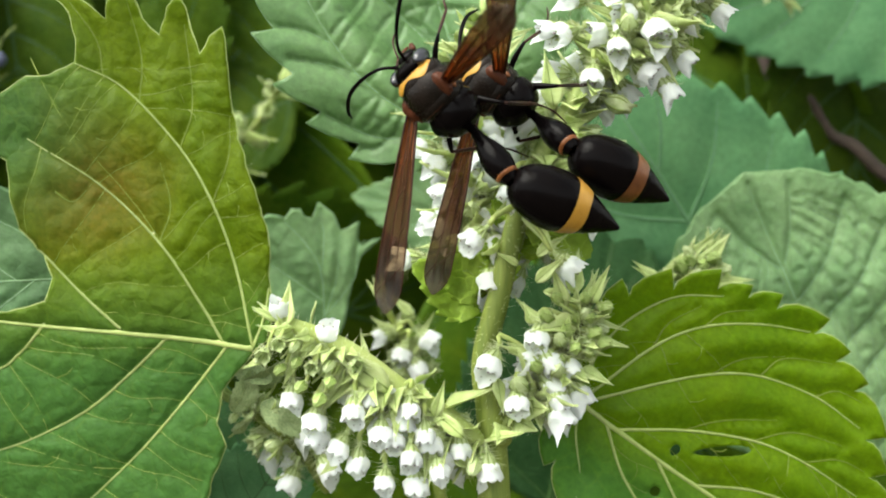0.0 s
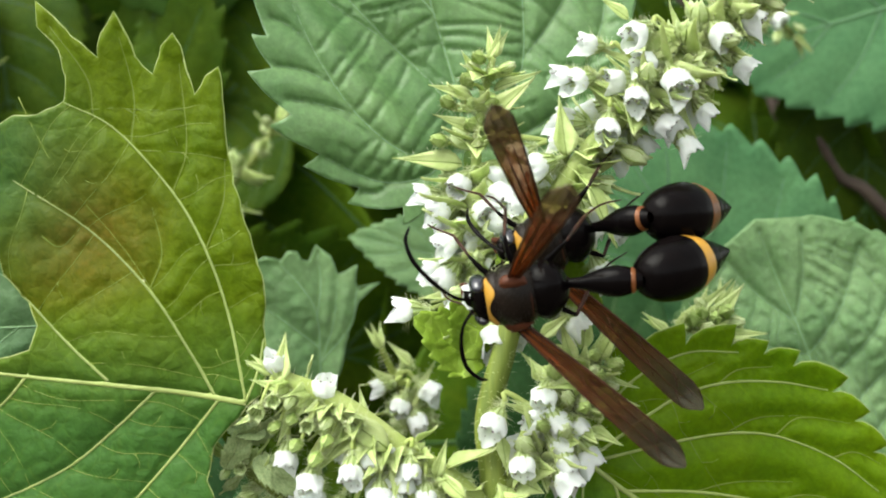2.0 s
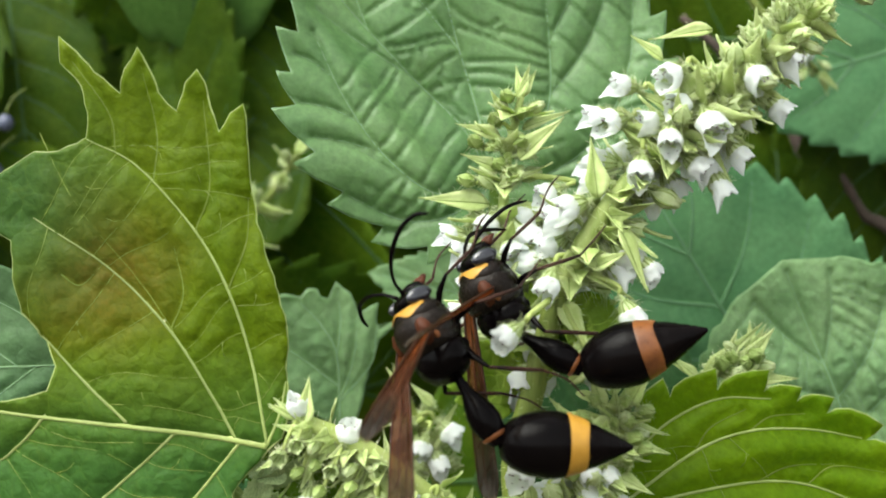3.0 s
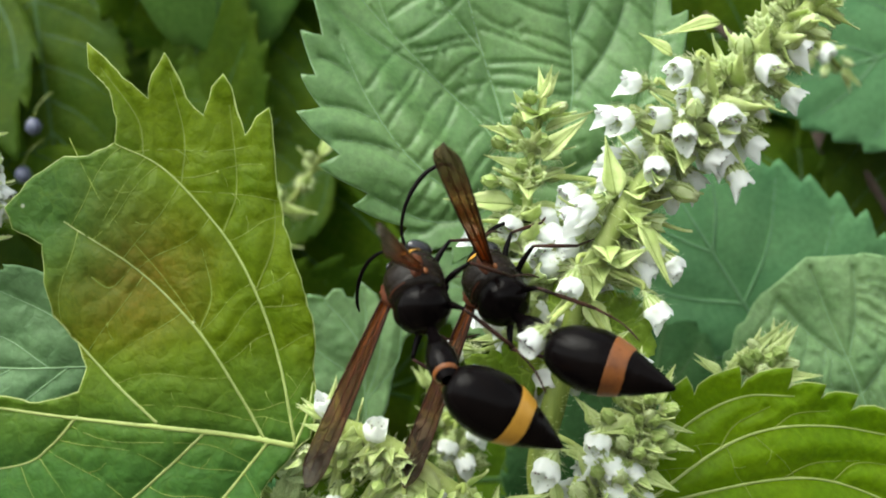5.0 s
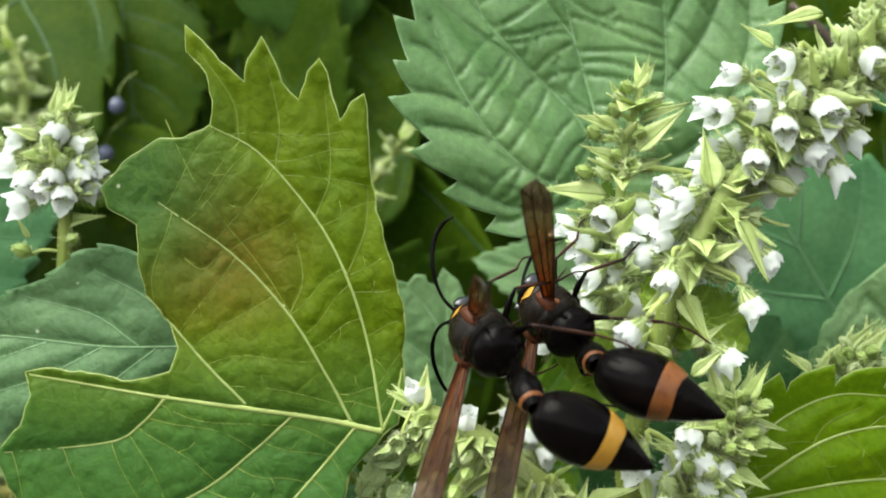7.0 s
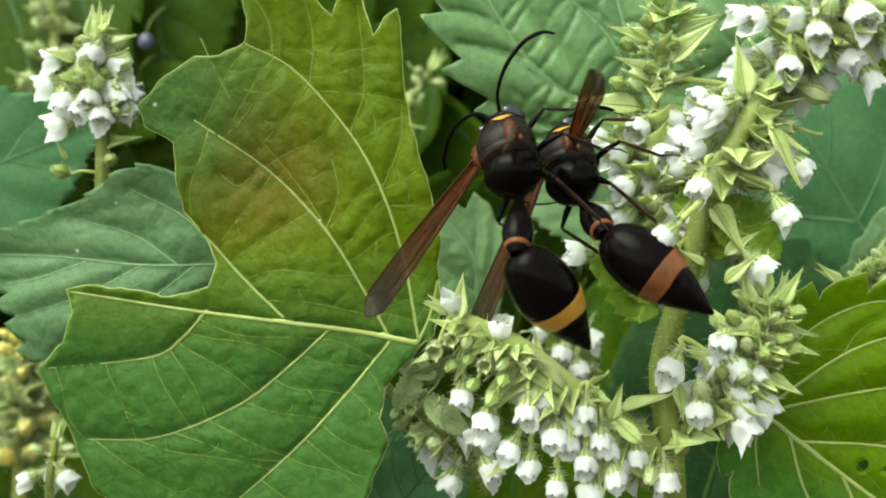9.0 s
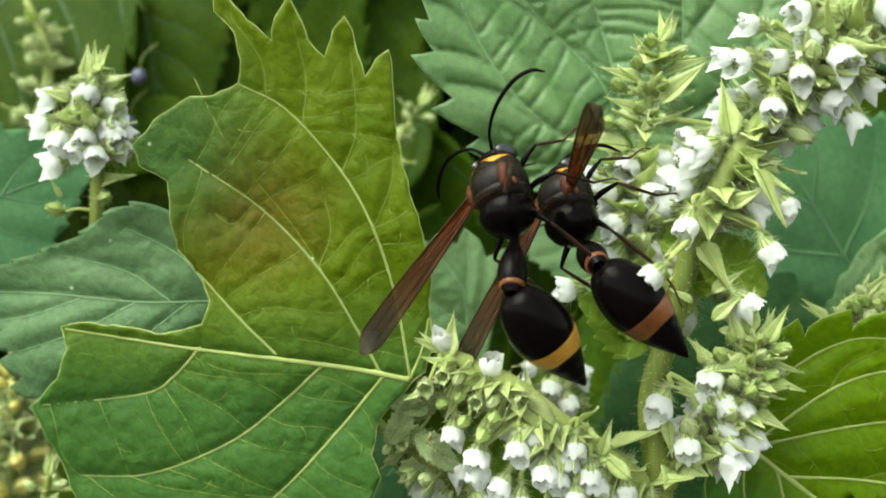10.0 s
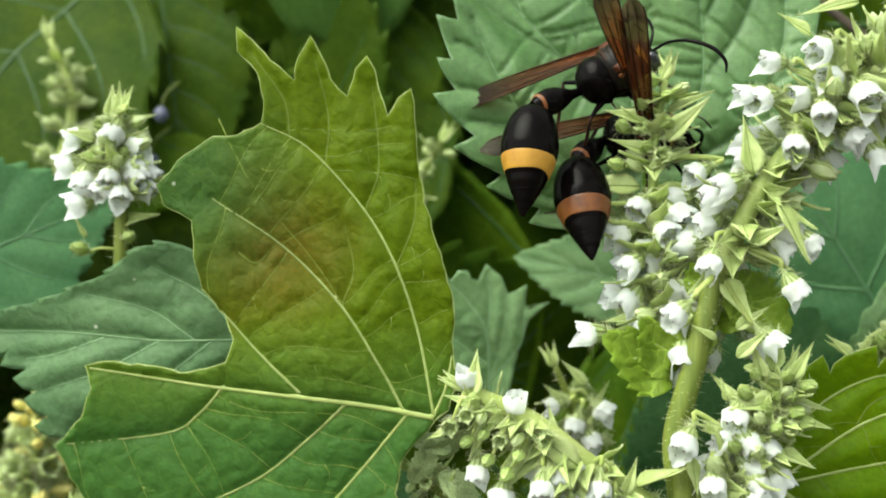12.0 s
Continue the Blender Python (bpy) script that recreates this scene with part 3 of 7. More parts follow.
AGED_VEINS = [[(0, -0.1), (-5.5, 0.7), (-11, 1.3), (-20, 2.15), (-29, 3.3)],
              [(0, 0), (-1.3, 6.5), (-3.1, 11.9), (-5.7, 16.4), (-10.3, 21.4), (-14.3, 23.5)],
              [(-2.5, 0.4), (-4.4, 3.8), (-7.6, 8.7), (-12.6, 13.6), (-18.5, 17.4)],
              [(-10.9, 1.6), (-14.8, 5.2), (-19.3, 10.0)],
              [(-7, 1.0), (-10.6, -2.4), (-14.7, -5.6), (-21.5, -8.5), (-27.6, -8.9)],
              [(-2.1, 0.2), (-6.0, -4.6), (-10.1, -9.1), (-16, -14.5)],
              [(-17.3, 2.1), (-19.6, -0.4), (-22.4, -2.0), (-31.0, -3.1)],
              [(0, 0), (1.0, 2.6), (1.5, 5.6)],
              [(-3.1, 11.9), (-1.7, 15.5), (-1.6, 19.0)],
              [(-5.7, 16.4), (-4.6, 20.0), (-5.2, 26.5)],
              [(-9.0, 20.2), (-8.8, 24.0), (-10.0, 29.0)],
              [(-12.0, 22.4), (-12.5, 25.5), (-15.4, 29.5)],
              [(-7.6, 8.7), (-6.6, 11.6), (-7.4, 15.2)],
              [(-16.2, 13.0), (-15.3, 12.3), (-14.6, 12.2), (-13.8, 12.9), (-13.0, 13.8)]]
AGED_ROWS = [(AGED_VEINS[1], AGED_VEINS[2], 13), (AGED_VEINS[2], AGED_VEINS[3], 8), (AGED_VEINS[1], [(1.6, 2.5), (1.2, 8.0), (-0.5, 14.0), (-1.7, 20.0), (-4.0, 24.0)], 24),
             (AGED_VEINS[1][3:], [(-4.0, 24.0), (-8.0, 26.5), (-12.5, 27.5), (-14.2, 35)], 7), (AGED_VEINS[4], AGED_VEINS[5], 8),
             (AGED_VEINS[6], AGED_VEINS[4], 7), (AGED_VEINS[2][1:], [(-16, 16.4), (-19, 26), (-22, 17.6)], 8), (AGED_VEINS[5], [(-2.4, -3), (-3.4, -9), (-8, -17)], 9),
             (AGED_VEINS[1][4:], [(-15.5, 21.8), (-21, 19.6)], 5), (AGED_VEINS[0], AGED_VEINS[2][:3], 8)]
aged = Leaf(roughened(AGED, 0.12, 4), AGED_VEINS, lambda xy: np.asarray(xy)[:, 0] * 0.1 + bowl(wave=0.8, scale=9.0)(xy), puff=0.32, step=0.42,
            widths=(0.3, 0.15), slender=8, cells=(1.7, 0.12), quilt=0.2, furrow=0.34, ladder=AGED_ROWS)
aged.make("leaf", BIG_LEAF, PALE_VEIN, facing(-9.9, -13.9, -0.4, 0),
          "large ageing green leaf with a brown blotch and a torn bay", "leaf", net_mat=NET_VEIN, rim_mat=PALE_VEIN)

# the fresh toothed leaf with gnawed holes
HOLES = [[(13.0 + 2.3 * math.cos(a), 2.05 + 1.25 * math.cos(a) + 0.5 * math.sin(a) * (1 + 0.3 * math.cos(a))) for a in np.linspace(0, 6.0, 14)],
         [(9.4 + 0.42 * math.cos(a), 0.3 + 0.55 * math.sin(a)) for a in np.linspace(0, 5.6, 9)],
         [(9.6 + 0.5 * math.cos(a), -3.5 + 0.45 * math.sin(a)) for a in np.linspace(0, 5.6, 9)]]
FRESH_EDGE = margin([(0, 0.3), (-1.4, 3.5), (-1.0, 8.6), (1.6, 11.2), (5.2, 13.4), (9.5, 14.4), (14.0, 14.6), (18.0, 13.2), (21.4, 11.2), (24.2, 7.6), (27.2, 4.2), (31, 0.2), (36, -3)], 3.4, 1.5, 1, 3, True) \
    + margin([(0, -0.3), (-1.2, -2.0), (-0.2, -4.2), (4.4, -7.2), (10, -10.2), (17, -11.5), (24, -10.5), (30, -7.5), (36, -3)], 3.4, 1.3, -1, 4, True)[::-1]
FRESH_RIBS = [[(0, 0), (4.2, -0.6), (14.1, -1.7), (25, -2.3), (35, -3)], [(0, 0.4), (-0.2, 4.6), (0.7, 8.0), (3.0, 11.4), (6.5, 13.4)],
              [(0.6, 0.3), (3.5, 6.9), (6.3, 10.4), (10.5, 12.9), (14.6, 14.4)], [(0.8, 0.1), (5.1, 4.2), (9.0, 7.3), (12.7, 9.1), (17.8, 9.9), (22.6, 9.4)],
              [(4.2, -0.6), (9.2, 2.0), (15.1, 4.1), (19.8, 4.6), (25.6, 4.2)], [(12.5, -1.6), (18, 0.6), (24, 1.2), (29.5, 0.4)],
              [(0.8, -0.2), (1.4, -2.4), (3.4, -5.2)], [(3.2, -0.5), (6.5, -3.6), (11, -6.2), (15, -8.8)], [(8.5, -1.2), (13.5, -4.4), (20, -7.2)]]
FRESH_TWIGS = [[(12.7, 9.1), (13.8, 11.4), (17.6, 13.0)], [(17.8, 9.9), (19.2, 11.2), (21.6, 11.4)], [(9.0, 7.3), (10.6, 9.6), (13.8, 11.6)], [(15.1, 4.1), (17.8, 6.4), (22.0, 7.4)],
               [(19.8, 4.6), (22.4, 6.2), (25, 6.4)], [(3.5, 6.9), (3.6, 9.2), (5.2, 11.8)], [(9.2, 2.0), (12, 4.4), (16, 6.6)], [(6.3, 10.4), (7.2, 12.2), (9.6, 13.8)]]
FRESH_ROWS = [(FRESH_RIBS[k], FRESH_RIBS[k + 1], 6) for k in (1, 2, 3, 4)] + [(FRESH_RIBS[0], FRESH_RIBS[4], 6), (FRESH_RIBS[7], FRESH_RIBS[8], 5)]
fresh = Leaf(FRESH_EDGE, FRESH_RIBS + FRESH_TWIGS, bowl(0.5, 0.04, 0.7, 10), puff=0.8, step=0.5, holes=HOLES,
             widths=(0.26, 0.15), pleat=1.8, slender=len(FRESH_RIBS), cells=(1.7, 0.08), quilt=0.18, ladder=FRESH_ROWS)
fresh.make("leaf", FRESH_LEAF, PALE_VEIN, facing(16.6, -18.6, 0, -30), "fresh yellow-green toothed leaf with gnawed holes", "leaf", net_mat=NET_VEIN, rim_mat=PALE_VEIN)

# crinkled leaves behind the flowers
BROAD_EDGE = margin([(0, 0.3), (-4.0, 3.0), (-5.2, 6.3), (-3.2, 10), (-1.4, 12.2), (1.9, 14.8), (5.6, 16.6), (9.3, 17.3), (13.3, 16.7), (18, 16), (24, 14), (30, 10.5), (36, 6)], 3.7, 1.7, 1, 5) \
    + margin([(0, -0.3), (-3, -4), (-2, -9), (3, -13), (9, -14.5), (16, -13.5), (24, -9), (32, -1), (36, 6)], 3.7, 1.5, -1, 6)[::-1]
BROAD_RIBS = [[(0, 0), (6.3, 1.3), (16.2, 4.1), (26, 6), (35.5, 6)], [(0.5, 0.2), (5.2, 2.7), (9.5, 7), (13.7, 11), (18.5, 15.2)],
              [(0, 0.3), (-0.8, 5), (2.5, 9.5), (7.5, 13), (13, 15.6)], [(0.3, -0.2), (4, -3.5), (8, -5), (15, -4.8), (23, -3.5), (29, -0.5)],
              [(0, -0.3), (1.5, -5.5), (5, -9.5), (11, -12), (17, -12.5)], [(0, 0.2), (-2.7, 4), (-3, 8), (-1, 12.5)],
              [(12, 2.9), (17, 7), (23, 11.5), (25, 13)], [(19, 4.8), (24, 8), (29, 10)]]
BROAD_TWIGS = [[(2.5, 9.5), (3.5, 12.5), (3.9, 15.6)], [(5, 11.3), (6.4, 14), (6.9, 17)], [(9, 13.8), (10.4, 15.6), (11, 17)], [(9.5, 7), (12.4, 11.5), (15.4, 15.6)],
               [(8, -5), (13, -8.5), (19, -10.5)], [(13, -5), (19, -7.5), (25, -7)], [(13.7, 11), (17.6, 12.6), (21, 14.6)], [(-2.9, 6.5), (-4, 8), (-4, 9.6)]]
BROAD_ROWS = [(BROAD_RIBS[0][:4], BROAD_RIBS[1], 30), (BROAD_RIBS[1], BROAD_RIBS[2], 27), (BROAD_RIBS[0], BROAD_RIBS[3], 43), (BROAD_RIBS[3], BROAD_RIBS[4], 30), (BROAD_RIBS[2][:3], BROAD_RIBS[5], 19),
              (BROAD_RIBS[2], [(-2, 20), (1.9, 14.4), (5.6, 16.3), (9.3, 39), (13.3, 16.5)], 27), (BROAD_RIBS[0][1:4], BROAD_RIBS[6], 23), (BROAD_RIBS[6], BROAD_RIBS[1][2:], 16),
              (BROAD_RIBS[4], [(-1, -8), (3.4, -12.6), (9, -14), (16, -13)], 19), (BROAD_RIBS[0][2:], BROAD_RIBS[7], 14)]


def broad_form(xy):
    """A waving blade with one soft fold beside a side vein."""
    xy = np.asarray(xy, float)
    across = -0.609 * (xy[:, 0] + 0.8) + 0.793 * (xy[:, 1] - 5.0)
    return bowl(0.2, 0.02, 1.2, 9, 3)(xy) + 1.7 * np.tanh((across + 1.5) / 1.1)


broad = Leaf(BROAD_EDGE, BROAD_RIBS + BROAD_TWIGS, broad_form, puff=0.5, step=0.26, pleat=1.2, widths=(0.15, 0.09), cells=(1.9, 0.0), quilt=0.3, furrow=0.22, ladder=BROAD_ROWS, slender=len(BROAD_RIBS))
broad.make("leaf", BLUE_LEAF, BLUE_VEIN, facing(8.2, 6.8, 11, 90), "broad blue-green crinkled leaf with a saw-toothed edge", "leaf", rim_mat=BLUE_VEIN)
JAGGED = [(0.6, -1.3), (2.6, -2.1), (6.1, -2.8), (9.3, -3.9), (11.1, -6.0), (10.2, -3.9), (11.0, -3.5), (12.9, -3.7), (12.1, -2.5), (11.9, -1.7), (13.7, -1.0), (14.9, 0.5), (13.2, 1.2),
          (13.4, 2.0), (14.2, 2.4), (14.2, 3.3), (13.3, 4.0), (13.7, 5.7), (12.6, 7.7), (11.7, 6.7), (9.7, 8.3), (8.8, 6.7), (6.2, 7.7), (3.9, 4.8), (1.6, 2.2), (0.7, 0.6)]
small = Leaf(roughened(JAGGED, 0.08, 6), [[(0, 0), (2.9, 0.1), (7.8, 0.4), (10.7, 2.0), (12.9, 4.1)], [(2.9, 0.1), (7.1, -1.3), (11.6, -1.7)], [(7.1, 0.4), (11.0, 0), (14.2, 0.4)],
                          [(2.9, 0.1), (6.8, -3.1), (10.3, -3.7), (11.0, -5.7)], [(4.5, 0.2), (7, 3.5), (9.3, 7.0)]], bowl(0, 0.05, 0.5, 6, 4), puff=0.4, step=0.35, widths=(0.14, 0.08), cells=(1.5, 0.2))
small.make("leaf", PALE_LEAF, BLUE_VEIN, facing(-5.9, -16.8, 28, 90), "small pale green leaf with jagged teeth", "leaf", rim_mat=BLUE_VEIN)
pale = Leaf(toothed(32, 28, 16, 0.9, sharp=0.3, seed=9, full=0.6, tail=0.6), pinnate(32, 28, 7, 0.8, 0.6), bowl(0.3, 0.03, 1.2, 7, 5), puff=0.25, step=0.32, pleat=0.8,
            widths=(0.16, 0.07), cells=(0.95, 0.16), quilt=0.34, furrow=0.26, ladder=rows_between(pinnate(32, 28, 7, 0.8, 0.6), 22))
pale.make("leaf", PALE_LEAF, BLUE_VEIN, facing(49.5, -30, 22, 112), "pale green puckered leaf with a scalloped edge", "leaf", net_mat=BLUE_VEIN)

plain = Leaf(toothed(42, 32, 13, 1.3, seed=12), pinnate(42, 32, 5), bowl(0.6, 0.05, 1.0, 12, 7), puff=0.4, step=1.1, widths=(0.4, 0.22))
first = plain.make("leaf", TEAL_LEAF, TEAL_VEIN, facing(46, -22, 40, 122, 10), "shaded blue-green leaf behind the flowers", "leaf", "leaves of the thicket")
for x, z, d, angle, pitch, yaw, size in ((80, 32, 50, 196, 0, 0, 0.95), (-69, -6, 22, 24, 0, 10, 0.62),
                                         (-14, -34, 26, 150, 10, 0, 0.7)):
    copy_thing(first, facing(x, z, d, angle, pitch, yaw)).scale = (size,) * 3

smooth = Leaf(toothed(30, 19, 13, 0.8, sharp=0.4, seed=19, full=0.55, tail=0.55), pinnate(30, 19, 5, 0.9, 0.55), bowl(0.4, 0.03, 0.9, 8, 2), puff=0.5, step=0.45, widths=(0.13, 0.06), cells=(1.7, 0.15), quilt=0.2, ladder=rows_between(pinnate(30, 19, 5, 0.9, 0.55), 9))
lobed = Leaf(toothed(46, 40, 7, 4.2, sharp=0.9, seed=15, full=0.5), pinnate(46, 40, 4), bowl(0.6, 0.06, 1.4, 14, 9), puff=0.4, step=1.3, widths=(0.45, 0.25))
TORN_EDGE = margin([(0, -0.3), (1.5, -4.5), (5, -7.6), (9.5, -7.8), (13, -5.4), (18.4, -3.2), (21.4, -2.3), (25, -0.4)], 3.0, 0.35, -1, 8) \
    + margin([(0, 0.3), (1, 5), (4, 9), (9, 11), (14, 10), (17, 7.6), (18.8, 4.4), (20.6, 1.8), (25, -0.4)], 2.1, 1.5, 1, 9, True)[::-1]
TORN_RIBS = [[(0, 0), (8, 0.2), (16, -0.4), (24.5, -0.4)], [(1, 0), (4, -3.6), (9, -6.2)], [(5, 0.1), (9, -2.4), (15, -3.8)], [(0.6, 0.1), (3, 4), (8, 8.5)], [(3.5, 0.2), (9, 4.4), (15.5, 8)], [(8, 0.2), (13, 2.8), (18.2, 4.6)], [(13, 0), (17, 1.4), (20.2, 2)]]
TORN_ROWS = [(TORN_RIBS[1], TORN_RIBS[2], 6), (TORN_RIBS[3], TORN_RIBS[4], 7), (TORN_RIBS[4], TORN_RIBS[5], 7), (TORN_RIBS[0], TORN_RIBS[4], 6)]
torn = Leaf(TORN_EDGE, TORN_RIBS, bowl(0.4, 0.03, 1.0, 8, 2), puff=0.35, step=0.4, widths=(0.12, 0.07), pleat=1.0, cells=(1.7, 0.08), quilt=0.16, ladder=TORN_ROWS)
torn.make("leaf", GREY_LEAF, BLUE_VEIN, facing(-25.9, -8.3, 5.5, 180), "dusty blue-green toothed leaf showing through the torn bay", "leaf")
plain.make("leaf", TEAL_LEAF, DARK_VEIN, facing(-14.5, -33, 12, 52, 0), "small blue-green leaf under the nodding spike", "leaf").scale = (0.3,) * 3
for x, z, angle, pitch, size in ((-11.4, -17.4, 20, 50, 0.09), (-9.6, -18.8, -40, -35, 0.08), (-11.8, -19.6, 70, 30, 0.07), (-8.6, -16.9, 150, -40, 0.06)):
    lobed.make("withered_leaf", CURL, CURL, facing(x, z, 1.5, angle, pitch, 25), "pale crumpled scrap of leaf beside the nodding spike", "leaf", "withered scraps").scale = (size * 1.2, size * 0.8, size * 2)
plain.make("leaf", PALE_LEAF, BLUE_VEIN, facing(15, -5, 36, 168, 0), "pale narrow leaf behind the slender spike", "leaf").scale = (0.44, 0.3, 0.44)
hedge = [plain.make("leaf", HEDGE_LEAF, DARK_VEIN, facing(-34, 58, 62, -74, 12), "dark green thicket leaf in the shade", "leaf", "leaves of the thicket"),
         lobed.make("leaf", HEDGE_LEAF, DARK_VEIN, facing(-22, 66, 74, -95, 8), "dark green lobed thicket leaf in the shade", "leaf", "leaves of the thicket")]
lobed.make("leaf", LOBED_LEAF, DARK_VEIN, facing(-24, 73, 52, -94, 6), "shaded green lobed leaf hanging from above", "leaf")
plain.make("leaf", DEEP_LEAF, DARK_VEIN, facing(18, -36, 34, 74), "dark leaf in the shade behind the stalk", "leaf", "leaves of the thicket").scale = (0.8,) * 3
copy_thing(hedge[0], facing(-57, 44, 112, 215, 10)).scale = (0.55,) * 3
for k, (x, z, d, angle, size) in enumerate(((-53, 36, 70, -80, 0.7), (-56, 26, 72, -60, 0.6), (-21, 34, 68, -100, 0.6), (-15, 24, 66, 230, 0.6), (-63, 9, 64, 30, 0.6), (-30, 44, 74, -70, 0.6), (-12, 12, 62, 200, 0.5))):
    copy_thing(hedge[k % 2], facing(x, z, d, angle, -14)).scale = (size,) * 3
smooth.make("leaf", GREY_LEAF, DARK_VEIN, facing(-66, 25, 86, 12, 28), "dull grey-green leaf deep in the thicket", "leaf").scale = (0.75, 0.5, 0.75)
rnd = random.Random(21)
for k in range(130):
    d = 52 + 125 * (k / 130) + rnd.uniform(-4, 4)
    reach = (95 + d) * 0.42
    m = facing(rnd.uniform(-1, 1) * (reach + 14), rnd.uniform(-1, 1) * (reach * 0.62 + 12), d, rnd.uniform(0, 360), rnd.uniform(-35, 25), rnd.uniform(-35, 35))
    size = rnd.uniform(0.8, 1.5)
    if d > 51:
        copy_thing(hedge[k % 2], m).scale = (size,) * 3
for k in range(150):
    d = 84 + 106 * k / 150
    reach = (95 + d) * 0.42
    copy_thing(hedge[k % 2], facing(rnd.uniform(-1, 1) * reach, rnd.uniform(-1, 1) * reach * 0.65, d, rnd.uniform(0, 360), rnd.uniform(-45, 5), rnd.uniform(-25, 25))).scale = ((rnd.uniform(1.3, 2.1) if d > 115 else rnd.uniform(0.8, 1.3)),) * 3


# ---- flower spikes ----
def pieces_mesh(name, pieces):
    """One mesh of several materials from (points, faces, material)."""
    verts, faces, mats, slots = [], [], [], []
    for v, f, mat in pieces:
        if mat not in mats:
            mats.append(mat)
        faces += [tuple(i + len(verts) for i in face) for face in f]
        slots += [mats.index(mat)] * len(f)
        verts += list(v)
    me = bpy.data.meshes.new(name)
    me.from_pydata([tuple(float(c) * MM for c in v) for v in verts], [], faces)
    for mat in mats:
        me.materials.append(mat)
    me.polygons.foreach_set("material_index", slots)
    me.shade_smooth()
    me.update()
    return me


def hair(at, way, long, wide=0.022):
    """A thin tapering hair."""
    at, way = Vector(at), Vector(way).normalized()
    a = way.orthogonal().normalized()
    b = way.cross(a)
    ring = [at + wide * (math.cos(t) * a + math.sin(t) * b) for t in (0, 2.1, 4.2)]
    bent = at + way * long + Vector((0, 0, -0.12 * long))
    return [tuple(v) for v in ring] + [tuple(bent)], [(0, 1, 3), (1, 2, 3), (2, 0, 3)]


def corolla_mesh(seed):
    """A white two-lipped flower along x: a wide soft tube, a short lobed hood, an open throat and a tongue-like lower lip, with dark anthers."""
    rnd = random.Random(seed)
    lip, hood, wide = rnd.uniform(0.75, 1.15), rnd.uniform(0.0, 0.22), rnd.uniform(0.95, 1.12)
    rims = (0, 0, 0, 0.08, 0.25, 0.55, 0.9, 1.0)

    def wave(i, a, r, x):
        rim = rims[i]
        lower = max(0.0, -math.sin(a)) ** 1.4
        upper = max(0.0, math.sin(a))
        slit = sum(math.exp(-((((a - c) + math.pi) % (2 * math.pi) - math.pi) / w) ** 2) for c, w in ((0.1, 0.2), (3.04, 0.2), (1.57, 0.13), (0.8, 0.12), (2.34, 0.12), (4.2, 0.1), (5.2, 0.1)))
        frill = noise.noise(Vector((math.cos(a) * 2.6, math.sin(a) * 2.6, seed * 3.1)))
        soft = noise.noise(Vector((math.cos(a) * 1.3, math.sin(a) * 1.3, i * 0.35 + seed * 1.7)))
        grow = 1 + 0.26 * soft + rim * (0.16 * upper - 0.05 * lower - 0.1 * slit + 0.14 * frill)
        return r * grow * wide, x + rim * (lip * lower + hood * upper - 0.26 * slit * (0.35 + upper) + 0.26 * frill) + 0.12 * soft

    profile = [(0, 0.55), (0.18, 0.88), (0.45, 1.08), (0.8, 1.18), (1.15, 1.2), (1.45, 1.17), (1.66, 1.1), (1.76, 1.04)]
    v, f = lathe(profile, 36, wave)
    v = [(x, 1.1 * y * (1 - 0.12 * max(0, x - 2.1)), 0.92 * z - 0.3 * max(0.0, x - 1.7) ** 1.3 * (z < 0)) for x, y, z in v]
    pieces = [(v, f, PETAL), (*lathe([(0.75, 1.0), (0.68, 0.55), (0.66, 0.02)], 18), PETAL)]
    for y, z in ((0.6, 0.5), (-0.55, 0.55), (0.2, 0.35), (-0.75, 0.1)):
        end = (1.68 + 0.2 * rnd.random(), y * rnd.uniform(0.8, 1.2), z + 0.2 * rnd.random())
        pieces.append((*tube(glide([(0.7, 0.5 * y, -0.1), end], 4), [0.05, 0.04], 5), PETAL))
        pieces.append((*ball(end, (0.09, 0.13, 0.08), 8, 5), ANTHER))
    for _ in range(2):      # dark specks that dot the lip
        a = rnd.uniform(3.7, 5.7)
        pieces.append((*ball((1.62 + 0.35 * lip, 0.8 * math.cos(a), 0.95 * math.sin(a)), (0.07, 0.06, 0.06), 6, 4), ANTHER))
    return pieces_mesh("corolla", pieces)


def calyx_mesh(seed):
    """A pale cup with five green ribs that end in short teeth, and long white hairs."""
    rnd = random.Random(seed)

    def wave(i, a, r, x):
        tooth = abs(math.sin(2.5 * a))
        far = max(0.0, (i - 5) / 3.0)
        return r * (1 + 0.06 * math.cos(10 * a)) * (1 - 0.1 * far * tooth), x + far * 0.5 * (1 - tooth) ** 1.2

    v, f = lathe([(-1.3, 0.16), (-0.6, 0.2), (-0.1, 0.34), (0.25, 0.6), (0.6, 0.8), (0.95, 0.9), (1.15, 0.96), (1.3, 0.98), (1.36, 1.0), (1.1, 0.86), (0.7, 0.7)], 30, wave)
    pieces = [(v, f, CALYX)]
    for k in range(10):
        a = 6.283 * k / 10
        long = 1.75 if k % 2 == 0 else 1.1
        rib = [(x, r * math.cos(a), r * math.sin(a)) for x, r in ((-0.2, 0.33), (0.25, 0.66), (0.7, 0.87), (1.1, 0.97), (long, 1.02))]
        pieces.append((*tube(glide(rib, 7), [0.06, 0.08, 0.07, 0.03], 5), RIB))
    for _ in range(96):
        a, x = rnd.uniform(0, 6.28), rnd.uniform(-1.0, 1.5)
        r = 0.25 + 0.42 * max(0, min(1.6, x + 0.2))
        pieces.append((*hair((x, r * math.cos(a), r * math.sin(a)), (rnd.uniform(-0.1, 0.5), math.cos(a), math.sin(a)), rnd.uniform(0.7, 1.6), 0.03), HAIR))
    return pieces_mesh("calyx", pieces)


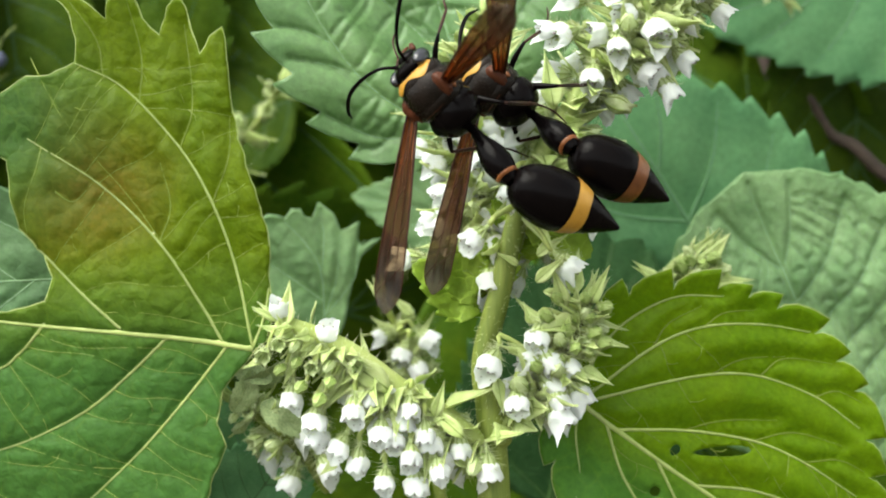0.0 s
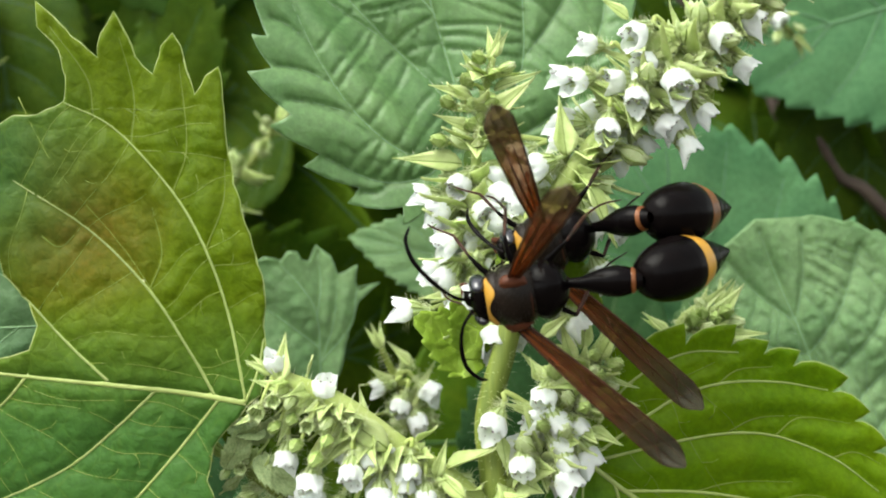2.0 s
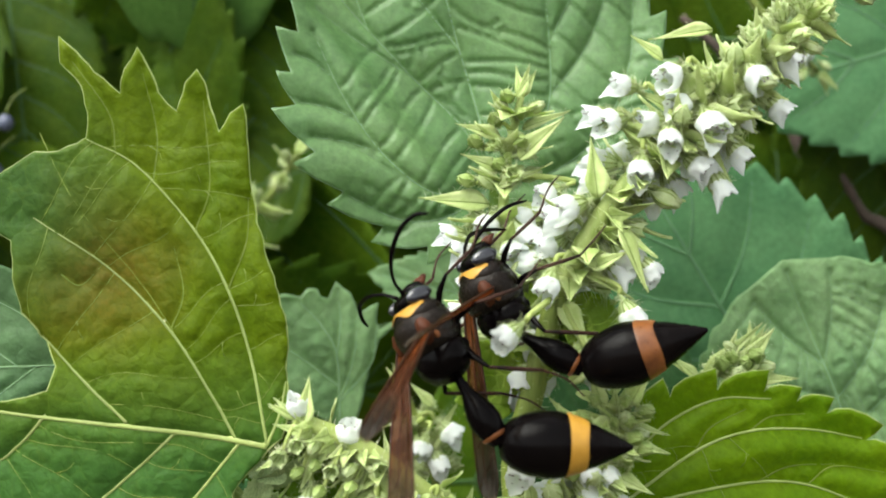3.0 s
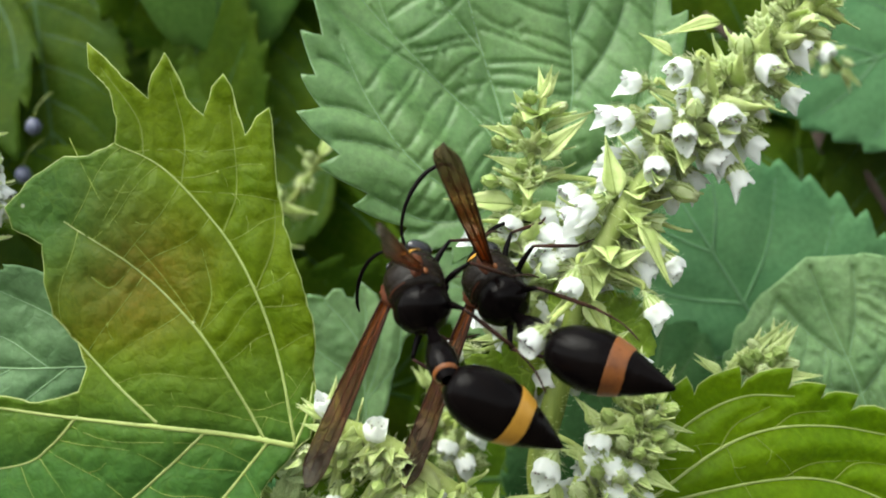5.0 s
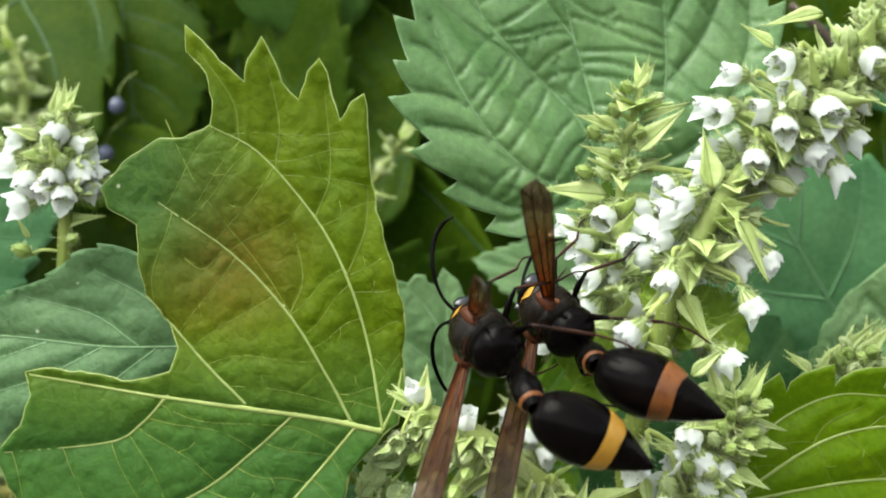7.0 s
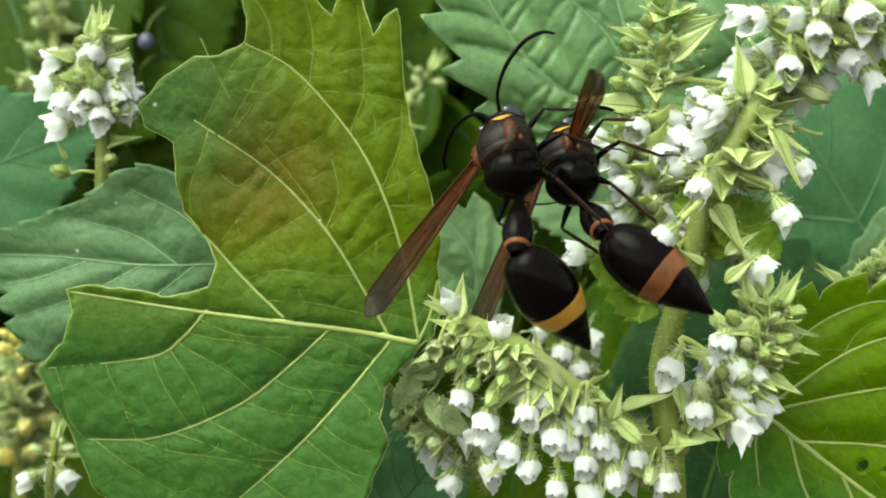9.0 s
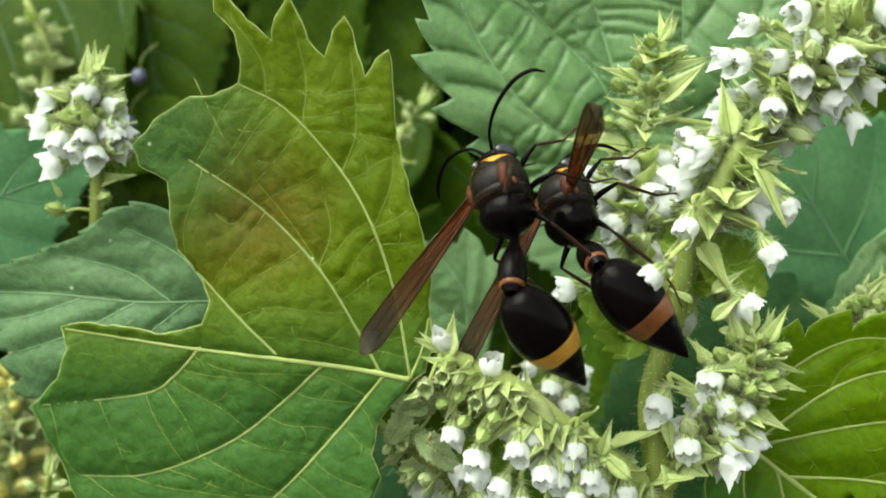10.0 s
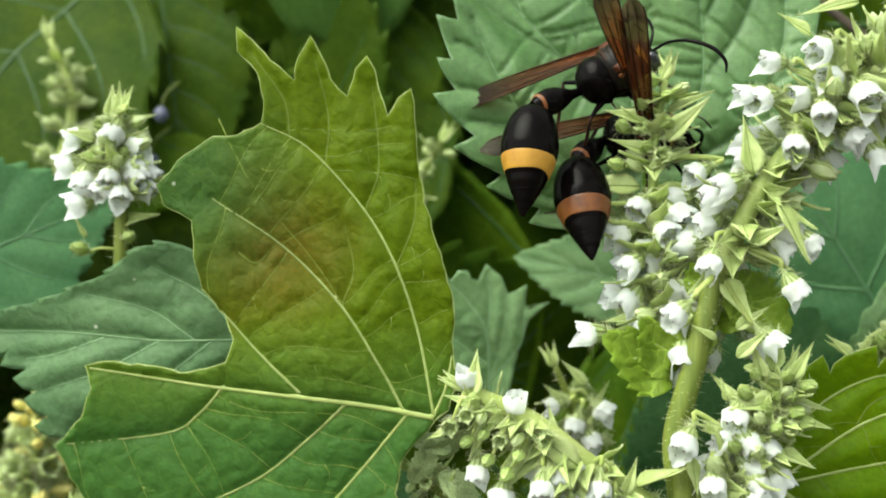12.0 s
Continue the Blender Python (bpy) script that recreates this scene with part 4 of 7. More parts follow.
def bud_mesh(seed, mat=None):
    """A closed bud: a ribbed ball in its sepals on a short stalk."""
    v, f = lathe([(-0.9, 0.12), (-0.3, 0.15), (0, 0.26), (0.3, 0.52), (0.8, 0.72), (1.3, 0.74), (1.7, 0.62), (1.95, 0.42), (2.15, 0.2), (2.3, 0.02)], 20,
                 lambda i, a, r, x: (r * (1 + 0.1 * math.cos(5 * a + seed)), x + (0.35 * max(0, math.cos(5 * a + seed)) if i in (7, 8) else 0)))
    rnd, pieces = random.Random(seed + 60), [(v, f, mat or BUD)]
    for k in range(5):
        a = (6.283 * k - seed) / 5
        rib = [(x, r * math.cos(a), r * math.sin(a)) for x, r in ((-0.1, 0.26), (0.3, 0.57), (0.8, 0.78), (1.3, 0.81), (1.7, 0.69), (2.15, 0.3))]
        pieces.append((*tube(glide(rib, 9), [0.05, 0.075, 0.075, 0.04], 5), RIB))
    for _ in range(48):
        a, x = rnd.uniform(0, 6.28), rnd.uniform(-0.6, 1.6)
        r = 0.2 + 0.4 * max(0, min(1.2, x + 0.2))
        pieces.append((*hair((x, r * math.cos(a), r * math.sin(a)), (rnd.uniform(-0.1, 0.5), math.cos(a), math.sin(a)), rnd.uniform(0.5, 1.3), 0.028), HAIR))
    return pieces_mesh("bud", pieces)


def bract_mesh(length, width, seed, mat=None):
    """A small pointed leaf, folded along its rib and curled back, along x."""
    rnd = random.Random(seed)
    curl, verts, faces, n = rnd.uniform(0.05, 0.55), [], [], 11
    for i in range(n):
        u = i / (n - 1)
        w = width * 0.5 * (math.sin(min(1.0, u / 0.3 + 0.15) * math.pi / 2) if u < 0.3 else (1 - (u - 0.3) / 0.7) ** 1.25) + 0.015
        z = -curl * length * u * u + 0.5 * curl * length * u ** 4
        for s in (-1, -0.5, 0, 0.5, 1):
            verts.append((u * length, s * w, z + 0.45 * abs(s) * w + 0.09 * math.sin(5 * u + 2 * s + seed)))
    for i in range(n - 1):
        for k in range(4):
            faces.append((5 * i + k, 5 * i + k + 1, 5 * i + k + 6, 5 * i + k + 5))
    m = len(verts)
    verts += [(x, y, z - 0.07) for x, y, z in verts]
    faces += [tuple(i + m for i in f[::-1]) for f in faces]
    edge = [5 * i for i in range(n)] + [5 * (n - 1) + k for k in range(1, 5)] + [5 * i + 4 for i in range(n - 2, -1, -1)] + [3, 2, 1]
    faces += [(a, b, b + m, a + m) for a, b in zip(edge, edge[1:] + edge[:1])]
    pieces = [(verts, faces, mat or BRACT)]
    pieces.append((*tube([np.array(verts[5 * i + 2]) + (0, 0, 0.02) for i in range(n - 1)], [0.08, 0.06, 0.03], 5), RIB))
    for _ in range(26):
        i = rnd.randrange(1, n - 1)
        s = rnd.choice((0, 4))
        x, y, z = verts[5 * i + s]
        pieces.append((*hair((x, y, z), (0.4, -1 if s == 0 else 1, 0.3), rnd.uniform(0.3, 0.6)), HAIR))
    return pieces_mesh("bract", pieces)


COROLLAS = [corolla_mesh(k) for k in range(4)]
CALYXES = [calyx_mesh(k + 10) for k in range(3)]
BUDS = [bud_mesh(k) for k in range(2)]
PALE_BUDS = [bud_mesh(k, CALYX) for k in range(2)]
FADED_BUDS = [bud_mesh(k, FADED) for k in range(2)]
BRACTS = [bract_mesh(5.0, 2.0, 1), bract_mesh(5.0, 1.5, 2), bract_mesh(5.0, 2.4, 3)]


def along(way, top):
    """A turn that lays x along a way with z near the given top."""
    x = Vector(way).normalized()
    y = Vector(top).cross(x)
    y = y.normalized() if y.length > 1e-4 else x.orthogonal().normalized()
    z = x.cross(y)
    return Matrix((x, y, z)).transposed().to_4x4()


def spike(line, radii, whorls, label, group, seed, each=5, fresh=(0.0, 0.7), size=1.0, drop=0.45, bracts=2, mat=None, fuzz=220, flowers=(), leaves=(0, ()), buds=(0, ()), lean=(0, 0, 0), clad=0.0, shut=PALE_BUDS, low=0, bare=0.0, scales=0):
    """A flowering spike along a line of (right, up, away) in millimetres, bottom first."""
    rnd = random.Random(seed)
    pts = [np.array((x, d, z), float) for x, z, d in line]
    foot = pts[0]
    curve = glide(pts, 40) - foot
    top = thing("flower_spike", Matrix.Translation(spot(foot[0], foot[2], foot[1])), label, "flower spike", group)
    part("stem", mesh_of("stem", *tube(curve, radii, 10), mat or STEM), top)
    ways = np.gradient(curve, axis=0)
    fur = []
    for _ in range(fuzz):
        i = rnd.randrange(1, 39)
        w = Vector(ways[i]).normalized()
        out = (Vector((rnd.gauss(0, 1), rnd.gauss(0, 1), rnd.gauss(0, 1))).cross(w)).normalized()
        r = np.interp(i / 39, np.linspace(0, 1, len(radii)), radii)
        fur.append(hair(Vector(curve[i]) + out * r * 0.95, out + 0.2 * w, rnd.uniform(0.4, 0.9)))
    if fur:
        tagged(part("hairs", mesh_of("hairs", *merge(*fur), HAIR), top, "fine white hairs"), kind="stuff")
    for k, s in enumerate(whorls):
        i = min(38, int(s * 39))
        p, w = Vector(curve[i]), Vector(ways[i]).normalized()
        a = w.orthogonal().normalized()
        b = w.cross(a)
        small_k = size * (1.0 - 0.45 * max(0.0, s - 0.55) / 0.45)
        r = float(np.interp(i / 39, np.linspace(0, 1, len(radii)), radii))
        count = (each if s > 0.45 else max(2, each - low)) if s < 0.85 else max(3, each - 2)
        spin = rnd.uniform(0, 6.28)
        for j in range(count):
            t = spin + 6.283 * j / count + rnd.uniform(-0.25, 0.25)
            out = (math.cos(t) * a + math.sin(t) * b + Vector(lean)).normalized()
            if s < bare and out.y < -0.35:
                continue
            open_flower = fresh[0] <= s <= fresh[1] and rnd.random() < 0.72
            way = out + w * rnd.uniform(0.15, 0.5) + Vector((0, 0, -drop * rnd.uniform(0.5, 1.6) if open_flower else 0.05))
            if open_flower:     # the open flowers hang
                way = Vector((way.x, 0.45 * way.y, way.z - 0.55))
            kk = small_k * rnd.uniform(0.88, 1.12)
            at = (p + out * (r + 1.15 * kk) + w * rnd.uniform(-0.5, 0.5)) * MM
            m = Matrix.Translation(at) @ along(way, (0, 0, 1)) @ Matrix.Diagonal((kk, kk, kk, 1))
            if s > 0.86 or (not open_flower and rnd.random() < 0.35):
                part("bud", shut[(j + k) % 2], top, "", m)
            else:
                cup = part("calyx", CALYXES[(j + k) % 3], top, "", m)
                if open_flower:
                    part("corolla", COROLLAS[rnd.randrange(4)], cup, "", Matrix.Translation((0.62 * MM, 0, 0)) @ Matrix.Rotation(rnd.uniform(-0.7, 0.7), 4, "X"))
        for j in range(bracts):
            t = spin + 6.283 * (j + 0.5 * (k % 2)) / bracts
            out = (math.cos(t) * a + math.sin(t) * b + 0.8 * Vector(lean)).normalized()
            if s < bare and out.y < -0.2:
                continue
            way = out + w * rnd.uniform(0.25, 0.8)
            kk = small_k * rnd.uniform(0.8, 1.15)
            m = Matrix.Translation((p + out * r * 0.8 - 0.4 * w) * MM) @ along(way, w) @ Matrix.Diagonal((kk, kk, kk, 1))
            part("bract", BRACTS[(j + k) % 3], top, "", m)
    base = Vector(foot)
    for k in range(scales):
        i = min(38, 2 + int(36 * (k + rnd.random()) / scales))
        w = Vector(ways[i]).normalized()
        up = Vector((rnd.uniform(-0.5, 0.5), rnd.uniform(-1.0, -0.1), rnd.uniform(-0.95, 0.35)))
        out = (up - up.dot(w) * w).normalized()
        r = float(np.interp(i / 39, np.linspace(0, 1, len(radii)), radii))
        kk = size * rnd.uniform(0.5, 0.9)
        way = 0.9 * out + w * rnd.uniform(-0.3, 1.0) + Vector((0, 0, -0.5 * rnd.random()))
        part("bract", BRACTS[(0, 2, 2)[k % 3]], top, "", Matrix.Translation((Vector(curve[i]) + out * r * 0.8) * MM) @ along(way, out + 0.4 * w) @ Matrix.Diagonal((0.8 * kk, 1.35 * kk, kk, 1)))
    for n, (x, z, d, angle, toward) in enumerate(flowers):
        kk = size * rnd.uniform(0.82, 0.98)
        a = radians(angle)
        way = Vector((math.cos(a), -0.6 * toward, math.sin(a))).normalized()
        back = Vector((x, d, z)) - base - way * 1.9 * kk
        m = Matrix.Translation(back * MM) @ along(way, (0, -0.3, 1)) @ Matrix.Diagonal((kk, kk, kk, 1))
        cup = part("calyx", CALYXES[n % 3], top, "", m)
        part("corolla", COROLLAS[n % 4], cup, "", Matrix.Translation((0.62 * MM, 0, 0)) @ Matrix.Rotation(rnd.uniform(-0.7, 0.7), 4, "X"))
        root = Vector(curve[int(np.argmin(np.linalg.norm(curve - np.array(back - way * 1.5), axis=1)))])
        stalk_line = glide([root, back - way * 1.6 * kk + Vector((0, 0, 0.2)), back - way * 0.9 * kk], 8)
        if rnd.random() < clad:
            sprout = back - root + Vector((rnd.uniform(-0.8, 0.8), -0.9, rnd.uniform(-0.2, 1.2)))
            kb = min(1.0, max(0.5, sprout.length / 4.4)) * rnd.uniform(0.85, 1.05)
            part("bract", BRACTS[n % 3], top, "", Matrix.Translation((root + sprout * 0.12) * MM) @ along(sprout, (rnd.uniform(-0.4, 0.4), -1, 0.6)) @ Matrix.Diagonal((kb, kb * 0.8, kb, 1)))
        part("flower_stalk", mesh_of("flower_stalk", *tube(stalk_line, [0.3, 0.2, 0.2], 7), PALE_STEM), top)
    for n, (x, z, tx, tz) in enumerate(leaves[1]):
        at = Vector((x, leaves[0] + rnd.uniform(-0.8, 0.8), z)) - base
        way = Vector((tx - x, rnd.uniform(-1.4, 0.4), tz - z))
        kk = way.length / 4.7
        part("bract", BRACTS[n % 3], top, "", Matrix.Translation(at * MM) @ along(way, (rnd.uniform(-0.4, 0.4), -1, 0.5)) @ Matrix.Diagonal((kk, min(0.85 * kk, 1.0), kk, 1)))
    for n, (x, z) in enumerate(buds[1]):
        at = Vector((x, buds[0] + rnd.uniform(-0.6, 0.6), z)) - base
        root = curve[int(np.argmin(np.linalg.norm(curve - np.array(at), axis=1)))]
        way = (at - Vector(root)).normalized() + Vector((rnd.uniform(-0.3, 0.3), -0.6, 0.3))
        kk = size * rnd.uniform(0.66, 0.85)
        part("bud_stalk", mesh_of("bud_stalk", *tube(glide([root, (Vector(root) + at) / 2 + Vector((0, 0, 0.15)), at - way.normalized() * 1.2 * kk], 7), [0.2, 0.15, 0.15], 6), PALE_STEM), top)
        part("bud", (CALYXES[n % 3] if drop > 0.8 and n % 3 == 0 else BUDS[n % 2]), top, "", Matrix.Translation((at - way.normalized() * 0.9 * kk) * MM) @ along(way, (0, 0, 1)) @ Matrix.Diagonal((kk, kk, kk, 1)))
    tip = Vector(curve[-1])
    for j in range(4):
        way = Vector(ways[-1]).normalized() + 0.35 * Vector((math.cos(1.6 * j), math.sin(1.6 * j), 0))
        part("bract", BRACTS[1], top, "", Matrix.Translation(tip * MM) @ along(way, (0, -1, 0)) @ Matrix.Diagonal((size * 0.6,) * 3 + (1,)))
    return top


SPIKES = "flower spikes of one herb"
# white flowers (right, up, away, pointing, towards the path), bracts (away; foot and tip), buds (away; place), in millimetres
LONG_FLOWERS = [(15.1, -6.9, -0.6, -30, 0.2), (16.1, -8.6, -0.8, -55, 0.2), (14.2, -5.0, -0.6, -20, 0.1), (11.6, -9.0, -1.0, 240, 0.2),
                (15.2, 13.5, -5.3, 180, 0.3), (18.5, 14.1, -6.6, 215, 0.8), (13.4, 11.1, -5.0, 190, 0.2), (14.4, 10.6, -5.8, 200, 0.5), (19.0, 9.4, -6.8, 265, 0.9),
    (27.6, 12.4, -5.0, -40, 0.2), (24.6, 11.9, -5.3, -20, 0.3), (24.8, 8.7, -5.3, -45, 0.3), (17.0, 7.0, -6.6, 262, 0.8), (21.7, 7.7, -5.8, -35, 0.5),
    (23.5, 6.2, -5.0, -60, 0.2), (18.8, -0.2, -4.8, -48, 0.1), (17.6, -3.7, -4.8, -58, 0.1), (16.0, -7.6, -4.8, -42, 0.1), (10.8, -1.8, -6.1, 250, 0.6),
    (7.5, -5.3, -11.4, 222, 0.3), (27.9, 15.8, -5.5, -30, 0.4), (25.3, 14.3, -6.8, -60, 0.9)]
SLIM_FLOWERS = [(11.3, 5.4, -0.3, 205, 0.5), (9.5, 3.4, -0.0, 190, 0.4), (3.8, 2.3, 0.7, 183, 0.1), (7.3, -0.5, 0.2, 190, 0.3), (12.8, 3.0, 0.5, -30, 0.2),
    (4.5, -3.9, 1.0, 182, 0), (2.2, -6.9, 1.0, 182, 0), (6.7, -6.8, -0.8, 250, 0.7), (7.5, -1.4, 0.2, 185, 0.3), (8.7, -3.8, -1.2, 195, 0.4), (10.0, -7.1, -1.2, 230, 0.5), (13.9, -2.0, -1.0, -20, 0.4), (15.7, -7.6, -1.4, -40, 0.5)]
NOD_FLOWERS = [(-6.3, -17.6, -5.8, 265, 0.3), (-4.5, -19.3, -6.6, 262, 0.6), (-4.4, -20.6, -5.5, 255, 0.2), (-1.5, -18.6, -7.1, 265, 0.8), (-2.8, -21.4, -6.3, 240, 0.5),
    (0.6, -20.3, -7.1, 268, 0.8), (-1.3, -22.7, -5.8, 262, 0.3), (2.9, -22.2, -7.1, 270, 0.8), (0.8, -24.1, -6.6, 265, 0.6), (3.3, -24.5, -6.0, 272, 0.4),
    (5.1, -23.3, -6.6, -80, 0.6), (-3.5, -12.1, -5.3, 80, 0.1), (-7.1, -10.3, -5.0, 100, 0),
    (2.8, -18.6, -6.4, 265, 0.5), (4.0, -20.5, -6.4, 270, 0.5), (1.6, -20.8, -6.8, 268, 0.7)]
BUDDY_FLOWERS = [(9.0, -15.2, -6.1, 240, 0.8), (11.2, -18.3, -6.1, 265, 0.8), (14.5, -16.9, -4.8, -40, 0.3), (15.7, -15.6, -5.0, -50, 0.4), (14.8, -18.3, -5.6, -70, 0.5), (12.8, -13.2, -5.8, 250, 0.7), (14.1, -15.1, -5.6, -60, 0.5)]
SHADE_FLOWERS = [(5.0, -15.5, 16.2, -40, 0.3), (2.1, -16.9, 15.7, 250, 0.5), (3.8, -18.3, 15.7, -60, 0.5), (-0.1, -15.1, 16.5, 200, 0.2)]
LEFT_FLOWERS = [(-42.4, 8.9, 7.2, 200, 0.3), (-43.2, 6.6, 7.5, 195, 0.2), (-41.0, 5.0, 6.4, 262, 0.6), (-36.6, 6.0, 7.0, -50, 0.4), (-36.4, 8.3, 7.5, -20, 0.2),
    (-42.1, 3.2, 7.0, 200, 0.4), (-38.5, 9.1, 5.9, 250, 0.8)]
LONG_BRACTS = (-5.0, [(13.0, -8.5, 15.2, -6.5), (13.7, -9.3, 16.5, -9.8), (13.4, -10.8, 15.1, -12.5), (13.2, -6.5, 15.5, -4.8), (11.7, -7.3, 10.0, -6.0),
                      (14.3, 5.2, 13.6, 9.4), (18.3, 15.5, 16.0, 17.0), (22.1, 18.2, 17.9, 17.8), (19.9, 12.7, 23.8, 16.0), (21.2, 10.9, 23.9, 7.3), (15.9, 3.0, 18.3, -0.8),
    (14.3, -0.1, 16.5, 1.4), (25.4, 13.8, 28.7, 17.1), (16.1, 5.9, 14.0, 7.1), (19.4, 8.0, 17.7, 9.6)])
SLIM_BRACTS = (0.4, [(7.9, 10.0, 4.7, 11.0), (9.7, 10.6, 13.0, 12.5), (9.4, 8.2, 12.3, 11.3), (7.1, 4.7, 2.0, 5.3), (9.2, 13.0, 10.0, 14.7), (8.1, 11.9, 7.2, 13.5),
    (8.0, 7.4, 5.1, 8.6), (7.8, 6.1, 10.4, 7.4)])
NOD_BRACTS = (-5.5, [(4.8, -18.9, 5.6, -16.2), (-0.6, -14.5, -0.7, -12.2), (-6.7, -11.6, -6.4, -8.3), (-6.7, -12.3, -8.8, -11.5), (6.1, -22.3, 8.5, -23.6), (-2.7, -22.4, -4.4, -23.6),
    (-8.1, -14.1, -10.1, -14.9), (7.0, -20.5, 3.8, -17.5), (4.4, -19.1, 0.0, -15.4), (1.3, -16.8, -3.9, -12.7), (-2.2, -15.0, -6.9, -12.0), (3.3, -18.6, 1.3, -18.1)])
BUDDY_BRACTS = (-4.2, [(15.2, -10.6, 14.2, -7.4), (13.6, -12.4, 11.6, -9.6), (16.0, -9.6, 16.4, -6.2), (17.6, -13.2, 20.2, -13.8), (13.0, -14.4, 10.6, -13.0), (16.4, -15.6, 18.8, -16.6), (17.3, -10.3, 18.5, -7.5), (17.5, -11.9, 20.0, -12.2), (12.6, -11.9, 12.0, -10.2), (9.8, -16.1, 10.2, -18.9), (16.6, -10.7, 17.7, -7.7), (14.8, -11.8, 12.4, -11.3),
    (13.5, -14.9, 10.8, -14.2), (12.1, -17.2, 13.8, -19.5), (15.3, -14.1, 17.5, -13.2)])
BEHIND_BRACTS = (7.5, [(25.2, -9.5, 23.1, -7.6), (25.7, -9.5, 29.8, -4.8), (28.7, -9.1, 31.3, -5.3), (30.1, -9.6, 33.3, -9.3), (24.7, -9.2, 23.2, -8.0), (27.2, -9.4, 28.7, -5.6)])
LEFT_BRACTS = (7.5, [(-38.5, 1.7, -34.8, 2.5), (-41.3, 0.4, -42.1, 2.0), (-39.1, 10.7, -39.1, 13.8), (-38.1, 10.3, -35.2, 11.2), (-38.3, 11.7, -36.8, 11.8), (-40.1, 8.8, -42.3, 9.7),
    (-38.1, 5.8, -36.6, 3.9)])
SHADE_BRACTS = (16.5, [(3.2, -13.0, 1.1, -10.8), (2.6, -17.4, 4.9, -13.0), (1.6, -15.2, -0.5, -13.0)])
NODE_BRACTS = (-2.0, [(8.8, -10.8, 4.1, -7.7), (8.7, -10.2, 6.6, -6.4), (8.9, -9.2, 11.2, -5.6), (12.6, -3.0, 16.8, -6.2), (12.0, -6.6, 14.0, -4.2), (10.4, -4.4, 12.6, -1.2)])
SLIM_BUDS = (0.0, [(6.1, 9.5), (7.5, 11.2), (5.4, 6.5), (9.5, 11.8), (9.3, 9.6), (10.5, 9.8), (8.5, 13.1), (7.9, 7.8)])
BUDDY_BUDS = (-5.2, [(16.2, -11.6), (18.2, -10.6), (18.0, -13.4), (15.9, -13.8), (12.9, -15.2), (14.7, -10.0), (16.7, -9.9), (17.1, -11.4), (13.8, -11.3), (15.4, -12.5), (17.4, -12.6), (16.9, -14.2), (14.7, -14.8), (13.4, -13.1)])
BEHIND_BUDS = (7.0, [(27.0, -8.2), (28.0, -8.9), (29.0, -8.2), (29.9, -7.5), (27.8, -7.7), (28.7, -9.2)])
NOD_BUDS = (-6.5, [(-7.1, -12.9), (-5.8, -14.4), (-7.0, -14.9), (-4.6, -14.8), (-3.2, -15.9), (-5.4, -16.2), (-8.3, -13.8), (-4.0, -17.2)])
LEFT_BUDS = (6.5, [(-41.1, -0.7), (-37.1, 0.4), (-39.2, 10.1), (-38.2, 9.2), (-37.5, 7.7), (-40.2, 7.2), (-38.7, 7.7)])

# the long upper spike
long_spike = spike([(12.0, -2.2, -3), (14.6, 3.4, -4), (18.0, 8.0, -4.5), (23.5, 13.6, -4.5), (29.5, 20.0, -4), (36, 27, -3)], [0.84, 0.8, 0.7, 0.45],
      [0.07, 0.13, 0.19, 0.25, 0.31, 0.37, 0.43, 0.50, 0.56, 0.61, 0.66, 0.71, 0.76, 0.82, 0.88, 0.95], "long flower spike with white two-lipped flowers and pale bracts", SPIKES, 31, each=6, scales=40, fresh=(0.0, 0.6), bracts=5, low=0, fuzz=1100, mat=SPIKE_STEM, bare=0.45, clad=1.0, flowers=LONG_FLOWERS, leaves=LONG_BRACTS, size=0.86)
slim_spike = spike([(10.2, -9.5, 0), (8.6, -5, 0), (8.0, -1, 0), (8.2, 3, 1), (8.5, 8, 1), (9.6, 13.2, 1)], [0.6, 0.5, 0.3],
      [0.12, 0.22, 0.32, 0.42, 0.52, 0.62, 0.76, 0.86, 0.95], "slender flower spike tipped with green buds", SPIKES, 33, each=5, fresh=(0.1, 0.66), clad=0.9, size=0.9, bracts=5, mat=SPIKE_STEM, scales=14,
      flowers=SLIM_FLOWERS, leaves=SLIM_BRACTS, buds=SLIM_BUDS)
spike([(9.7, -22.0, -2.9), (7.6, -20.9, -3.5), (5.0, -19.0, -4), (1.4, -16.6, -4.6), (-2.6, -13.4, -5), (-7.2, -11.2, -5)], [0.75, 1.05, 1.1, 0.5],
      [0.2, 0.34, 0.46, 0.58, 0.70, 0.82, 0.93], "nodding flower spike with crowded white flowers", SPIKES, 35, each=6, fresh=(0.0, 0.8), drop=0.9, mat=PALE_STEM, bracts=3, lean=(-0.3, 0.2, -0.95), clad=0.8,
      size=0.78, flowers=NOD_FLOWERS, leaves=NOD_BRACTS, buds=NOD_BUDS, fuzz=420, scales=30)
spike([(10.0, -20.6, -3), (13.0, -17.6, -3.6), (15.2, -14.6, -4), (17.4, -10.2, -4)], [0.7, 0.5, 0.3],
      [0.35, 0.55, 0.75, 0.92], "short flower spike with round green buds and pale bracts", SPIKES, 37, each=6, fresh=(0.0, 0.6), bracts=4, clad=0.6, size=0.85, scales=22, flowers=BUDDY_FLOWERS, leaves=BUDDY_BRACTS, buds=BUDDY_BUDS)
